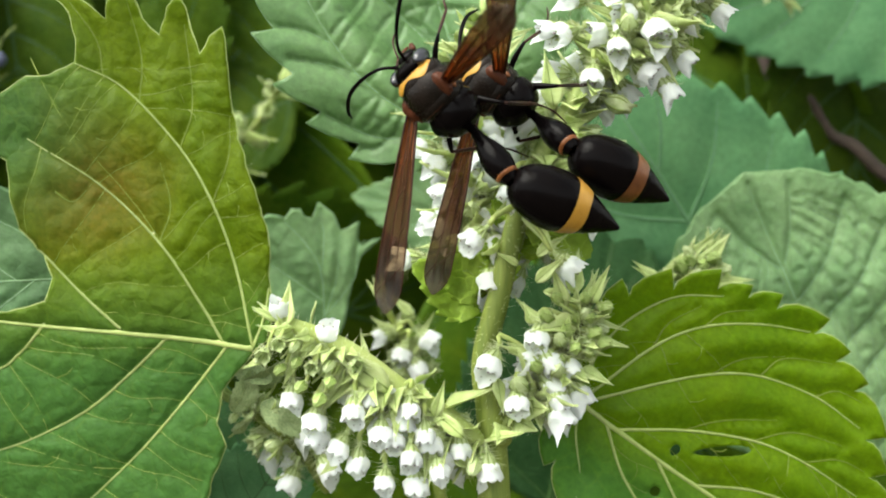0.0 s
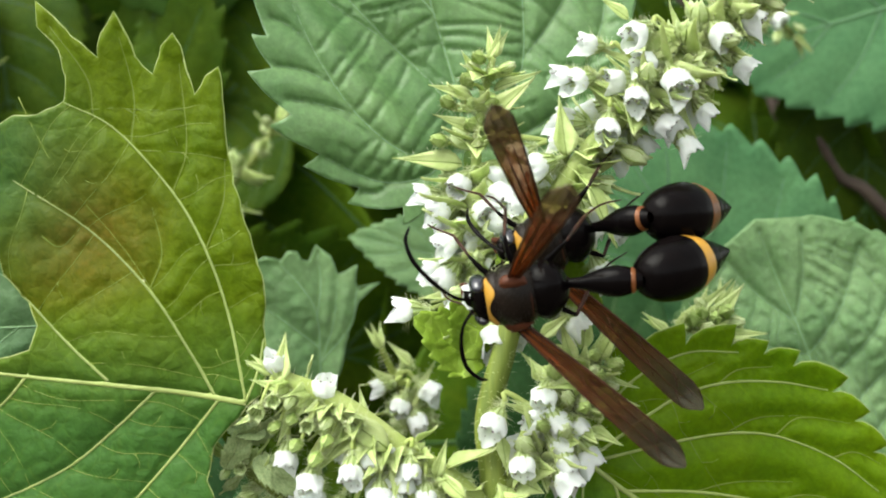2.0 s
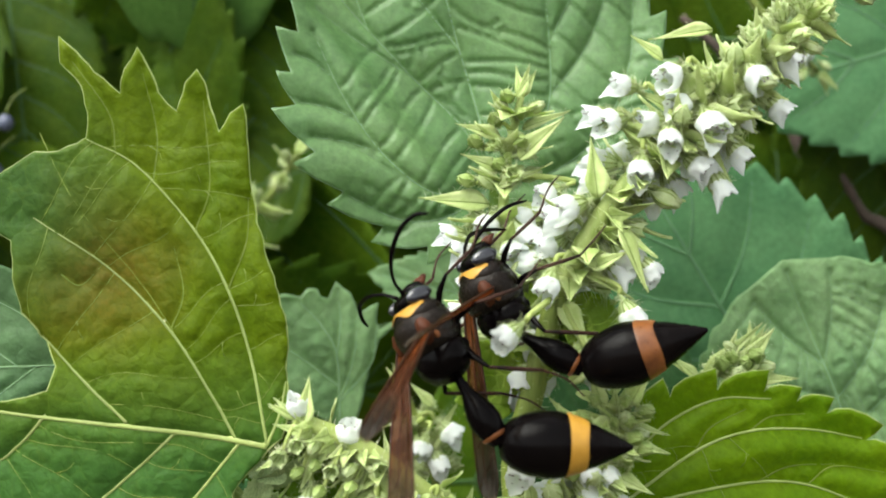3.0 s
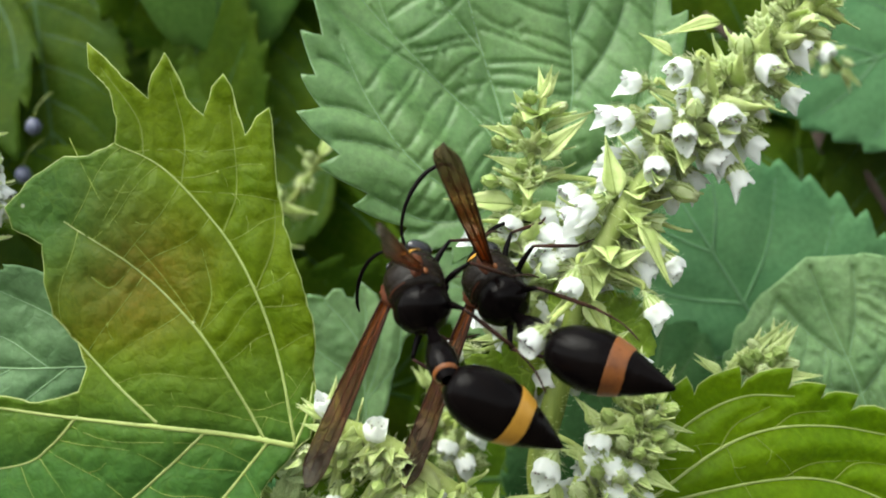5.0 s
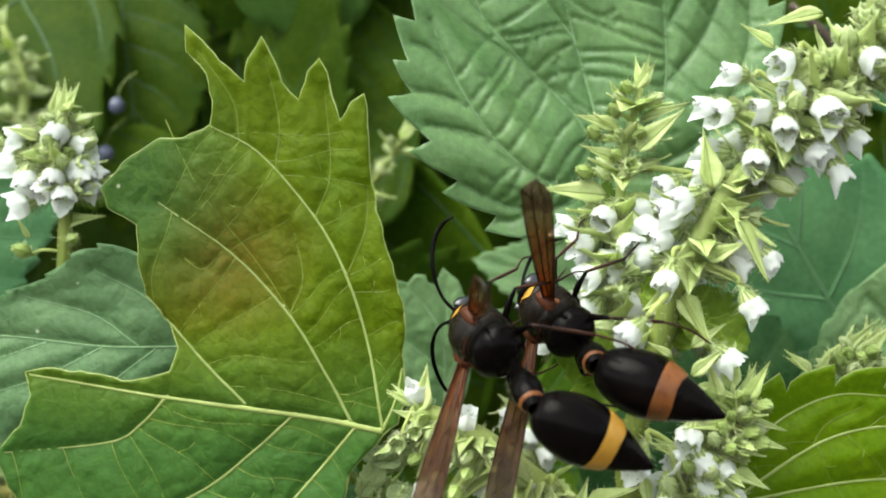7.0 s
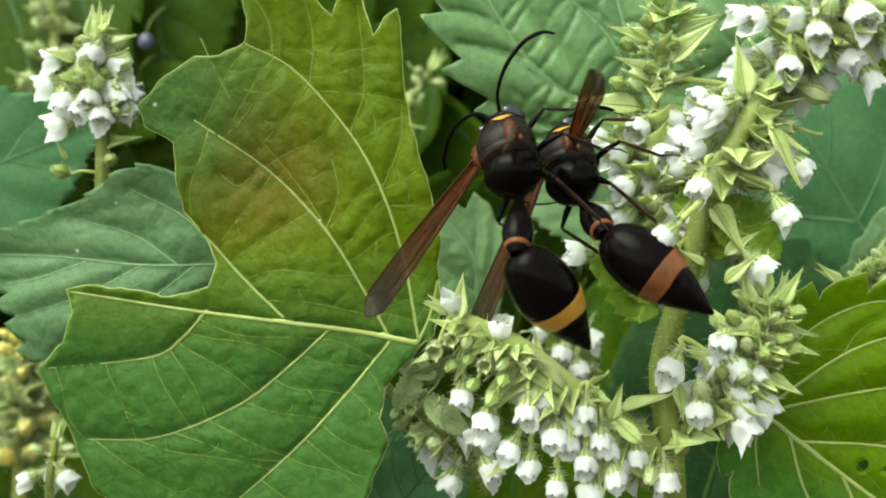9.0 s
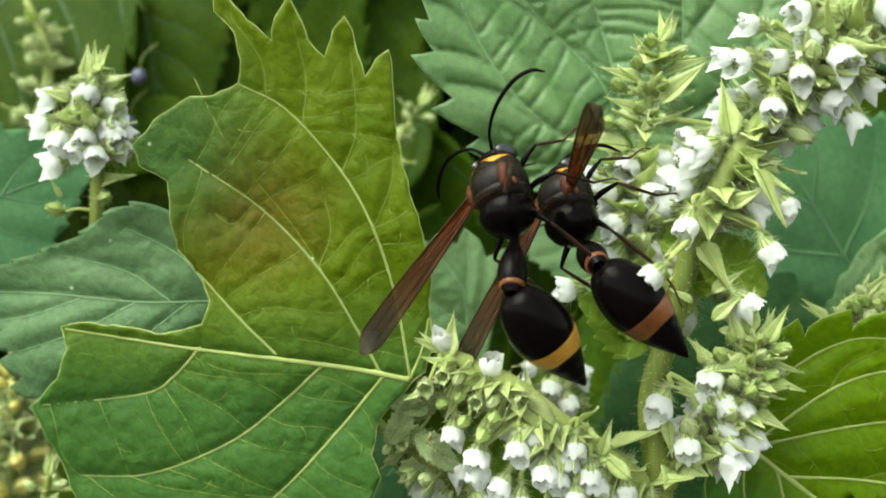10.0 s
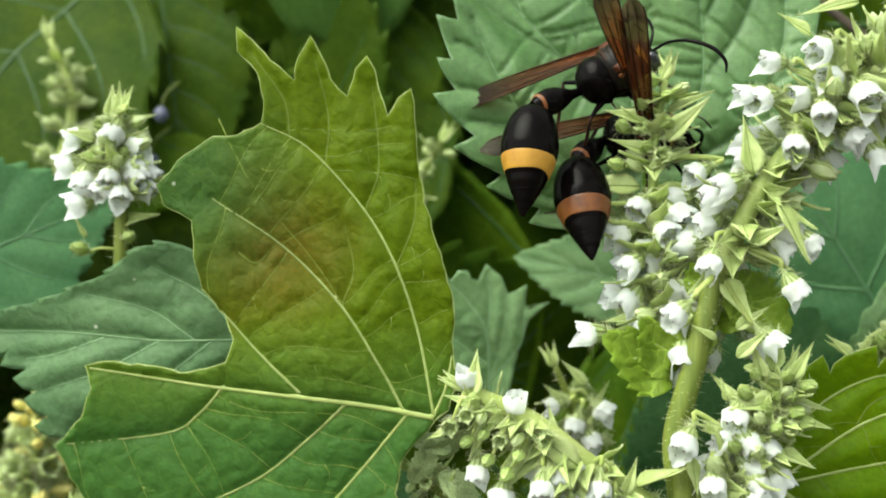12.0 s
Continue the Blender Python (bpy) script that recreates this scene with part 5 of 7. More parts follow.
spike([(25.0, -22, 9), (26.6, -14, 8), (28.3, -10, 8), (29.6, -7.5, 8)], [0.7, 0.5, 0.3], [0.7, 0.9], "bud-tipped flower spike behind a leaf", SPIKES, 39, each=3, fresh=(2, 2), bracts=1,
      leaves=BEHIND_BRACTS, buds=BEHIND_BUDS)
spike([(6.0, -32, 18), (4.0, -22, 18), (2.4, -16, 18), (0.4, -11.5, 18)], [0.6, 0.5, 0.3], [0.5, 0.64, 0.8], "short flower spike with white flowers in the shade", SPIKES, 41, each=3, fresh=(2, 2), bracts=1, size=0.85,
      flowers=SHADE_FLOWERS, leaves=SHADE_BRACTS)
spike([(-38.4, -14, 10), (-38.2, -4, 8.2), (-38.0, 4, 7.6), (-38.2, 11.0, 7.6)], [0.7, 0.62, 0.4], [0.7, 0.74, 0.78, 0.82, 0.86, 0.92, 0.97], "upright flower spike with a ring of white flowers", SPIKES, 43, clad=0.5, each=6, fresh=(0.72, 0.84), bracts=2, drop=0.8, low=1,
      flowers=LEFT_FLOWERS, leaves=LEFT_BRACTS, buds=LEFT_BUDS)
spike([(-4.2, -27, 5), (-6.8, -23.0, 4), (-9.6, -20.6, 3.5), (-12.0, -18.8, 3)], [0.6, 0.5, 0.3], [0.25, 0.45, 0.65, 0.82, 0.94], "drooping pale flower spike behind the nodding one", SPIKES, 42, each=4, fresh=(0, 0.6), bracts=2, size=0.8, drop=0.8)
spike([(-43.4, -34, 11), (-43.6, -29, 10), (-43.0, -24.5, 10)], [0.5, 0.4, 0.3], [0.7, 0.9], "small white flower spike low beside the large leaf", SPIKES, 44, each=3, fresh=(0, 0.85), bracts=1, size=0.8)
spike([(-23, -3, 52), (-19, 4, 52), (-15, 9, 52), (-12.5, 13, 52)], [0.5, 0.4, 0.3], [0.3, 0.5, 0.7, 0.9], "thin pale flower spike deep in the thicket", SPIKES, 48, each=2, fresh=(2, 2), bracts=2)
spike([(-64, -10, 58), (-64, 5, 58), (-61, 18, 58), (-64, 27, 58)], [0.9, 0.7, 0.4], [0.5, 0.6, 0.7, 0.8, 0.92], "faded flower spike deep in the thicket", SPIKES, 45, fresh=(2, 2), mat=PALE_STEM)
spike([(38, 34, 46), (43, 28, 46), (48.5, 22.5, 46)], [0.5, 0.4, 0.3], [0.8, 0.93], "flower spike with white flowers deep in the thicket", SPIKES, 46, fresh=(0, 1), each=3, bracts=1)
spike([(-60, -40, 44), (-60, -28, 44), (-59.5, -18.5, 44)], [0.9, 0.7, 0.4], [0.3, 0.45, 0.6, 0.75, 0.87, 0.95], "faded yellow flower spike low in the thicket", SPIKES, 47, fresh=(2, 2), shut=FADED_BUDS, each=8, size=1.3)

# the main stalk down to the ground
stalk = thing("flower_stalk", Matrix.Translation(spot(9.6, -24, -3)), "upright hairy green flower stalk", "stalk")
line = glide([(0.6, 3, -HIGH / MM + 24), (0.2, 2, -300), (0.1, 0.5, -60), (0, 0, -10), (-0.2, 0, 3.4), (-0.7, 0.2, 9), (0.6, 0, 14.5), (2.4, 0, 21.8)], 80)
part("stem", mesh_of("stem", *tube(line, [2.2, 1.9, 1.5, 1.1, 0.95, 0.85], 12), STEM), stalk)
rnd = random.Random(50)
fur = []
for _ in range(420):
    z, t = rnd.uniform(-12, 20), rnd.uniform(0, 6.283)
    x = float(np.interp(z, line[:, 2], line[:, 0]))
    fur.append(hair((x + 0.9 * math.cos(t), 0.9 * math.sin(t), z), (math.cos(t), math.sin(t), 0.1), rnd.uniform(0.35, 0.8)))
part("node", mesh_of("node", *ball((0.1, 0, 2.6), (1.35, 1.25, 0.85), 18, 10, 0.12), STEM), stalk, "swollen joint")
tagged(part("hairs", mesh_of("hairs", *merge(*fur), HAIR), stalk, "fine white hairs"), kind="stuff")
node_leaf = Leaf(toothed(6.0, 4.4, 6, 0.4, seed=23), pinnate(6.0, 4.4, 4), bowl(0.3, 0.18, 0.9, 2.2, 3), puff=0.22, step=0.22, thick=0.07, widths=(0.1, 0.05), pleat=0.5)
node_mesh = mesh_of("leaf", node_leaf.verts, node_leaf.faces, LEAFY)
for x, z, tx, tz in NODE_BRACTS[1]:
    way = Vector((tx - x, -0.8, tz - z))
    kk = way.length / 5.2
    part("leaf", node_mesh, stalk, "small leafy bract", Matrix.Translation((spot(x, z, NODE_BRACTS[0]) - stalk.location)) @ along(way, (0, -1, 0.5)) @ Matrix.Diagonal((kk, kk, kk, 1)))

# dark berries in the thicket
for x, z in ((-49.8, 17.3), (-51.1, 11.2)):
    berry = thing("berry", Matrix.Translation(spot(x, z, 60)), "small blue-black berry hanging in the thicket", "berry", "berries in the thicket")
    part("fruit", mesh_of("fruit", *ball((0, 0, 0), (1.0, 1.0, 1.1), 20, 14, 0.06), BERRY), berry)
    part("stalk", mesh_of("stalk", *tube(glide([(0, 0, 1.0), (0.6, 0.4, 3.0), (2.0, 1.5, 4.6)], 8), [0.12, 0.1, 0.12], 6), STEM), berry)

# the dead twig
twig = thing("twig", Matrix.Translation(spot(36, 32, 62)), "dead brown twig among the leaves", "twig")
part("wood", mesh_of("wood", *tube(glide([(0, 0, 0), (6, 0, -5.2), (9, 0, -10), (13.4, 0, -13.0), (16, -1, -18), (20, -2, -20.6), (24, 0, -25.5), (29, 0, -29), (46, 6, -48), (70, 30, -120)], 80),
     [0.5, 0.6, 1.1, 0.5, 0.9, 0.55, 1.0, 0.6, 0.65, 0.7, 0.8, 0.9, 1.0, 1.2, 1.4], 9), BARK), twig)

# ---- ground and far thicket ----
ring = [(0.0, 0.0)] + [(r * math.cos(a), r * math.sin(a)) for r in (0.3, 0.7, 1.5, 4, 12, 60, 400, 3000) for a in np.linspace(0, 6.2832, 33)[:-1]]
verts = [(x / MM, y / MM, 12 * noise.noise(Vector((x * 3, y * 3, 1)))) for x, y in ring]
faces = [(0, 1 + k, 1 + (k + 1) % 32) for k in range(32)]
for r in range(7):
    faces += [(1 + 32 * r + k, 33 + 32 * r + k, 33 + 32 * r + (k + 1) % 32, 1 + 32 * r + (k + 1) % 32) for k in range(32)]
tagged(new("ground", mesh_of("ground", verts, faces, SOIL)), "dark bare soil under the herbs", "ground", kind="structure")

rnd = random.Random(77)
verts, faces = [], []
for _ in range(7500):
    y = 0.19 + 0.5 * rnd.random() ** 1.4
    c = Vector((rnd.uniform(-0.75, 0.75), y, rnd.uniform(0.1, 1.35)))
    turn = Euler((rnd.uniform(-0.9, 0.9) + 1.2, rnd.uniform(-0.8, 0.8), rnd.uniform(0, 6.28))).to_matrix()
    k, n = rnd.uniform(16, 34), len(verts)
    for x, yy, z in ((0, 0, 0), (0.3, 0.32, 0.05), (0.3, -0.32, 0.05), (0.65, 0.27, 0), (0.65, -0.27, 0), (1, 0, -0.12), (0.35, 0, -0.04), (0.68, 0, -0.07)):
        verts.append(tuple(turn @ (Vector((x, yy, z)) * k) + c / MM))
    faces += [tuple(n + i for i in f) for f in ((0, 6, 1), (0, 2, 6), (1, 6, 7, 3), (6, 2, 4, 7), (3, 7, 5), (7, 4, 5))]
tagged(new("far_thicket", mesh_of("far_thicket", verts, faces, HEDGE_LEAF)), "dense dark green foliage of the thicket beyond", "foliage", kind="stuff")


# ---- the two wasps ----
def wasp(band, label, feelers=None):
    top = thing("wasp", Matrix.Translation(spot(0, 0, -6)), label, "wasp", "coupled wasps")
    v, f = merge(ball((0.9, 0, 0.1), (1.95, 2.25, 2.15), 30, 18, 0.05), ball((2.0, 0, 0.05), (1.1, 2.0, 1.7), 24, 12, 0.04), ball((0.1, 0, 0.1), (1.3, 2.15, 2.05), 26, 14, 0.05))
    part("thorax", mesh_of("thorax", v, f, DULL), top)
    v, f = merge(ball((-1.35, 0, -0.05), (1.75, 2.1, 2.0), 30, 18, 0.06), ball((0.5, 0, -1.2), (1.8, 1.5, 1.0), 20, 10, 0.08))
    part("hind_thorax", mesh_of("hind_thorax", v, f, BLACK), top)

    def patch(centre, size, x0, x1, low, grow):
        """A curved strip of a band that lies on an ellipsoid's back."""
        ringed = [(x, math.sqrt(max(0.0, 1 - ((x - centre[0]) / size[0]) ** 2)) * grow) for x in np.linspace(x0, x1, 6)]
        verts, faces = lathe(ringed, 40)
        faces = [q for q in faces if sum(verts[i][2] for i in q) > 4 * low]
        return [(x, y * size[1], z * size[2] + centre[2]) for x, y, z in verts], faces

    def shoulder(x):
        """The half width and height of the front of the thorax."""
        a, b = math.sqrt(max(0.0, 1 - ((x - 0.9) / 1.95) ** 2)), math.sqrt(max(0.0, 1 - ((x - 2.0) / 1.1) ** 2))
        return max(2.25 * a, 2.0 * b), max(2.15 * a, 1.7 * b)

    verts, faces = [], []
    for i in range(7):
        for k in range(33):
            a = math.pi * (0.02 + 0.96 * k / 32)
            x = 2.78 - i / 6 * (0.17 + 0.5 * math.exp(-((abs(math.cos(a)) - 0.62) / 0.3) ** 2))
            wide, tall = shoulder(x)
            verts.append((x, 1.02 * wide * math.cos(a), 1.02 * tall * math.sin(a) + 0.1))
    faces = [(33 * i + k, 33 * i + k + 1, 33 * i + k + 34, 33 * i + k + 33) for i in range(6) for k in range(32)]
    part("collar", mesh_of("collar", verts, faces, YELLOW), top, "ochre collar broad at the shoulders")
    for s in (1, -1):
        part("shoulder_spot", mesh_of("shoulder_spot", *ball((0.2, s * 2.05, 0.8), (0.28, 0.17, 0.22), 12, 8), DIM), top, "small rusty spot")
    part("stripe", mesh_of("stripe", *patch((0.1, 0, 0.1), (1.3, 2.15, 2.05), -0.33, -0.26, 0.9, 1.03), BROWN), top, "narrow rusty stripe")
    fuzz_rnd, fuzz = random.Random(5), []
    for _ in range(240):
        n = Vector((fuzz_rnd.gauss(0, 1), fuzz_rnd.gauss(0, 1), fuzz_rnd.gauss(0, 1))).normalized()
        at = Vector((0.9 + 2.0 * n.x, 2.2 * n.y, 0.1 + 2.1 * n.z)) if fuzz_rnd.random() < 0.6 else Vector((-1.5 + 1.5 * n.x, 1.85 * n.y, -0.1 + 1.75 * n.z))
        fuzz.append(hair(at, n + Vector((-0.6, 0, 0)), fuzz_rnd.uniform(0.2, 0.4), 0.012))
    tagged(part("fuzz", mesh_of("fuzz", *merge(*fuzz), FUZZ), top, "short tawny fuzz"), kind="stuff")
    for s in (1, -1):
        part("wing_root", mesh_of("wing_root", *ball((0.8, s * 1.65, 1.2), (0.95, 0.6, 0.55), 20, 12, 0.25), BROWN), top)
    head = part("head", mesh_of("head", *merge(ball((3.1, 0, -0.2), (0.72, 1.65, 1.35), 26, 14, 0.03), ball((3.75, 0, -0.75), (0.5, 0.8, 0.85), 16, 10), ball((2.7, 0, 0), (0.5, 0.8, 0.8), 14, 8)), BLACK), top)
    for s in (1, -1):
        part("eye", mesh_of("eye", *ball((3.16, s * 1.3, -0.05), (0.6, 0.5, 1.1), 18, 12), EYE), head)
        part("jaw", mesh_of("jaw", *tube(glide([(3.8, s * 0.5, -1.2), (4.2, s * 0.45, -1.7), (4.3, s * 0.1, -2.2)], 8), [0.3, 0.22, 0.06], 8), BROWN), head)
        bends = [(4.6, 1.3, 0.9), (5.0, 2.9, 1.0), (4.9, 4.8, 0.6), (4.2, 6.3, 0.0), (3.6, 6.9, -0.5)] if s > 0 else [(4.8, -1.1, 1.0), (6.0, -2.6, 1.3), (7.1, -4.3, 0.9), (7.4, -5.6, 0.2), (7.0, -6.3, -0.4)]
        bends = feelers[s < 0] if feelers else bends
        feeler = glide([(3.75, s * 0.42, 0.45)] + bends, 40)
        part("antenna", mesh_of("antenna", *tube(feeler, [0.15, 0.12, 0.13, 0.16, 0.17, 0.16, 0.14, 0.07], 8), BLACK), head)
        for base, knee, ankle, foot_a, foot_b, w in (((1.7, 0.8, -1.2), (3.4, 2.6, -1.9), (4.2, 2.9, -4.8), (5.4, 3.0, -6.2), (6.0, 2.7, -7.8), 0.9),
                                                     ((0.3, 1.0, -1.5), (0.7, 3.5, -2.2), (0.2, 3.9, -5.6), (0.8, 4.0, -7.4), (1.3, 3.6, -9.0), 0.95),
                                                     ((-1.2, 1.0, -1.3), (-3.4, 3.0, -0.8), (-5.4, 2.7, -4.8), (-6.8, 2.5, -6.4), (-8.4, 2.2, -7.2), 1.05)):
            base, knee, ankle, foot_a, foot_b = [(x, s * y, z) for x, y, z in (base, knee, ankle, foot_a, foot_b)]
            leg = part("leg", mesh_of("leg", *merge(ball(base, (0.5, 0.45, 0.55), 12, 8), tube(glide([base, [(a + b) / 2 + 0.1 for a, b in zip(base, knee)], knee], 10), [0.2 * w, 0.26 * w, 0.13 * w], 10)), BLACK), top)
            part("shin", mesh_of("shin", *tube(glide([knee, ankle], 6), [0.11 * w, 0.16 * w, 0.12 * w], 8), LEG), leg)
            part("foot", mesh_of("foot", *tube(glide([ankle, foot_a, foot_b], 10), [0.1, 0.075, 0.08, 0.045], 7), LEG), leg)
    waist = part("waist", mesh_of("waist", *lathe([(0.3, 0.3), (0, 0.34), (-0.7, 0.36), (-1.4, 0.46), (-2.2, 0.78), (-3.0, 1.04), (-3.8, 1.12), (-4.4, 1.02), (-4.8, 0.88), (-5.2, 0.66), (-5.5, 0.5)], 22), BLACK), top)
    part("waist_ring", mesh_of("waist_ring", *lathe([(-4.72, 0.9), (-4.8, 0.92), (-4.95, 0.85), (-5.02, 0.77)], 22), DIM), waist, "rusty ring")

    def girth(u):
        grow = math.sqrt(1 - (1 - min(1.0, u / 0.4)) ** 2) ** 0.95
        fall = 1.0 if u < 0.4 else max(0.0, 1 - ((u - 0.4) / 0.61) ** 1.4)
        return 0.38 + 1.92 * grow if u < 0.4 else 0.1 + 2.2 * fall

    gaster = part("abdomen", mesh_of("abdomen", *lathe([(-9.2 * u, girth(u) * (1 - 0.03 * (u > 0.66) * (math.sin((u - 0.66) * 55) > 0.2))) for u in np.linspace(0, 1, 64)] + [(-9.25, 0.01)], 34), BLACK), top)
    part("band", mesh_of("band", *lathe([(-9.2 * u, girth(u) + 0.035) for u in np.linspace(0.48, 0.645, 12)], 34, lambda i, a, r, x: (r - (0.05 if i in (0, 11) else 0), x + 0.07 * math.sin(a) + 0.04 * math.sin(3 * a))), band), gaster,
         "ochre band" if band is YELLOW else "rust-red band")
    for u0 in (0.72, 0.80, 0.875, 0.94):
        part("segment", mesh_of("segment", *lathe([(-9.2 * u, girth(u) + 0.02 + 0.05 * (u - u0) / 0.05) for u in np.linspace(u0 - 0.05, u0, 5)], 30), BLACK), gaster)
    wings = []
    for s in (1, -1):
        verts, faces, n, wide = [], [], 26, 7
        for i in range(n):
            u = i / (n - 1)
            w = (0.38 + 0.82 * math.sin(math.pi * min(1.0, u * 0.62) * 0.82)) * (1 - max(0.0, (u - 0.86) / 0.14) ** 2.4 * 0.93) * 0.86
            for k in range(wide):
                q = k / (wide - 1) * 2 - 1
                verts.append((-14.6 * u, s * (q * w - 0.25 * u), 0.16 * math.cos(q * 7) * (1 - 0.4 * u) - 0.25 * u * u + 0.1 * q))
        for i in range(n - 1):
            for k in range(wide - 1):
                faces.append((wide * i + k, wide * i + k + 1, wide * i + k + wide + 1, wide * i + k + wide))
        m = len(verts)
        verts += [(x, y, z - 0.05) for x, y, z in verts]
        faces += [tuple(i + m for i in q[::-1]) for q in faces]
        rim = [wide * i for i in range(n)] + [wide * (n - 1) + k for k in range(1, wide)] + [wide * i + wide - 1 for i in range(n - 2, -1, -1)] + list(range(wide - 2, 0, -1))
        faces += [(a, b, b + m, a + m) for a, b in zip(rim, rim[1:] + rim[:1])]
        w = part("wing", mesh_of("wing", verts, faces, WING), top, "folded smoky amber wing")
        for k, r in ((0, 0.12), (2, 0.06), (4, 0.07), (6, 0.09)):
            rib = [np.array(verts[wide * i + k]) + (0, 0, 0.02) for i in range(0, n - 1)]
            part("vein", mesh_of("vein", *tube(rib, [r, r * 0.8, r * 0.3], 6), WING_RIB), w)
        for i, k in ((9, 2), (13, 0), (16, 3), (19, 1), (21, 4)):
            cross = [np.array(verts[wide * (i + j) + k + j]) + (0, 0, 0.02) for j in (0, 1, 2)]
            part("cross_vein", mesh_of("cross_vein", *tube(cross, [0.045, 0.035, 0.045], 5), WING_RIB), w)
        wings.append(w)
    return top, waist, gaster, wings[0], wings[1]


near_wasp = wasp(YELLOW, "black wasp with an ochre-banded abdomen clasping its mate")
far_wasp = wasp(RUST, "black wasp with a rust-banded abdomen clinging to the flowers",
                [[(4.4, 0.9, -0.2), (5.0, 1.9, -1.6), (4.8, 2.6, -3.4), (4.2, 2.9, -5.0)], [(4.4, -0.8, -0.2), (5.2, -1.5, -1.5), (5.6, -1.9, -3.2), (5.4, -2.0, -4.8)]])

# seconds, place in millimetres and turns in degrees: the body from the flowering top, the rest in the wasp's own space
# <wasps>
NEAR_BODY = [
    (0, 5.42, -12.23, 5.19, -129.0, -44.9, -173.5), (0.2, 7.09, -12.13, 2.40, -123.8, -17.7, -179.9),
    (0.5, 8.15, -12.10, 1.00, -122.7, -15.9, 178.9), (0.8, 8.27, -12.10, 1.46, -122.7, -25.7, 179.0),
    (1, 5.85, -11.82, -2.26, -115.6, -15.2, 166.2), (1.2, 8.22, -12.09, -5.32, -116.4, -3.5, 178.1),
    (1.5, 11.21, -12.05, -5.51, -114.8, 8.5, 176.3), (2, 10.82, -12.07, -4.87, -116.4, 9.9, 177.1),
    (2.2, 10.48, -12.07, -5.19, -116.3, 4.7, 177.2), (2.3, 9.50, -12.06, -4.32, -122.6, -13.1, 177.1),
    (2.5, 3.01, -11.56, 0.31, -122.2, -28.8, 153.1), (2.8, 1.57, -11.45, 0.56, -107.3, -46.8, 137.0),
    (3, 2.48, -11.93, -5.15, -133.1, -58.9, 166.8), (3.2, 1.72, -11.70, -4.48, -122.9, -56.0, 150.3),
    (4.8, 0.16, -10.37, -2.41, -79.9, -51.3, 120.4), (5, -0.28, -10.20, -1.89, -68.2, -49.3, 109.6),
    (5.5, -0.67, -10.57, -1.26, -95.2, -66.9, 139.9), (6, -1.03, -9.88, -4.14, -94.3, -34.7, 128.7),
    (6.5, -2.24, -9.72, -6.96, -92.8, -33.0, 128.9), (6.7, -1.95, -9.56, -6.60, -97.9, -24.0, 127.4),
    (8.3, -2.90, -9.41, -1.86, -82.5, -51.2, 125.4), (8.5, -2.98, -9.50, -0.55, -77.3, -58.2, 122.7),
    (9, -3.01, -9.37, 0.31, -64.1, -55.2, 109.2), (9.5, -2.66, -9.50, 0.29, -64.0, -61.4, 110.5),
    (10, -2.73, -9.54, 0.38, -73.6, -61.9, 118.0), (10.5, -2.97, -10.20, -0.59, -124.8, -72.8, -170.6),
    (10.7, -3.09, -10.14, -1.94, -165.9, -83.3, -159.2), (11, -3.62, -8.16, 1.56, 51.3, -81.3, -32.8),
    (11.1, -3.87, -7.17, 2.59, 74.5, -83.8, -56.9), (11.3, -5.62, -5.22, 6.43, 80.9, -81.7, -64.3),
    (11.5, -3.65, -1.44, 9.99, -20.1, -72.5, 45.8), (11.6, 1.48, 0.48, 14.84, -18.9, -58.8, 51.0),
    (11.8, 1.67, 1.21, 14.18, 28.4, -35.1, 15.5), (12, 4.25, 1.99, 13.87, 38.7, -27.0, 4.4),
]
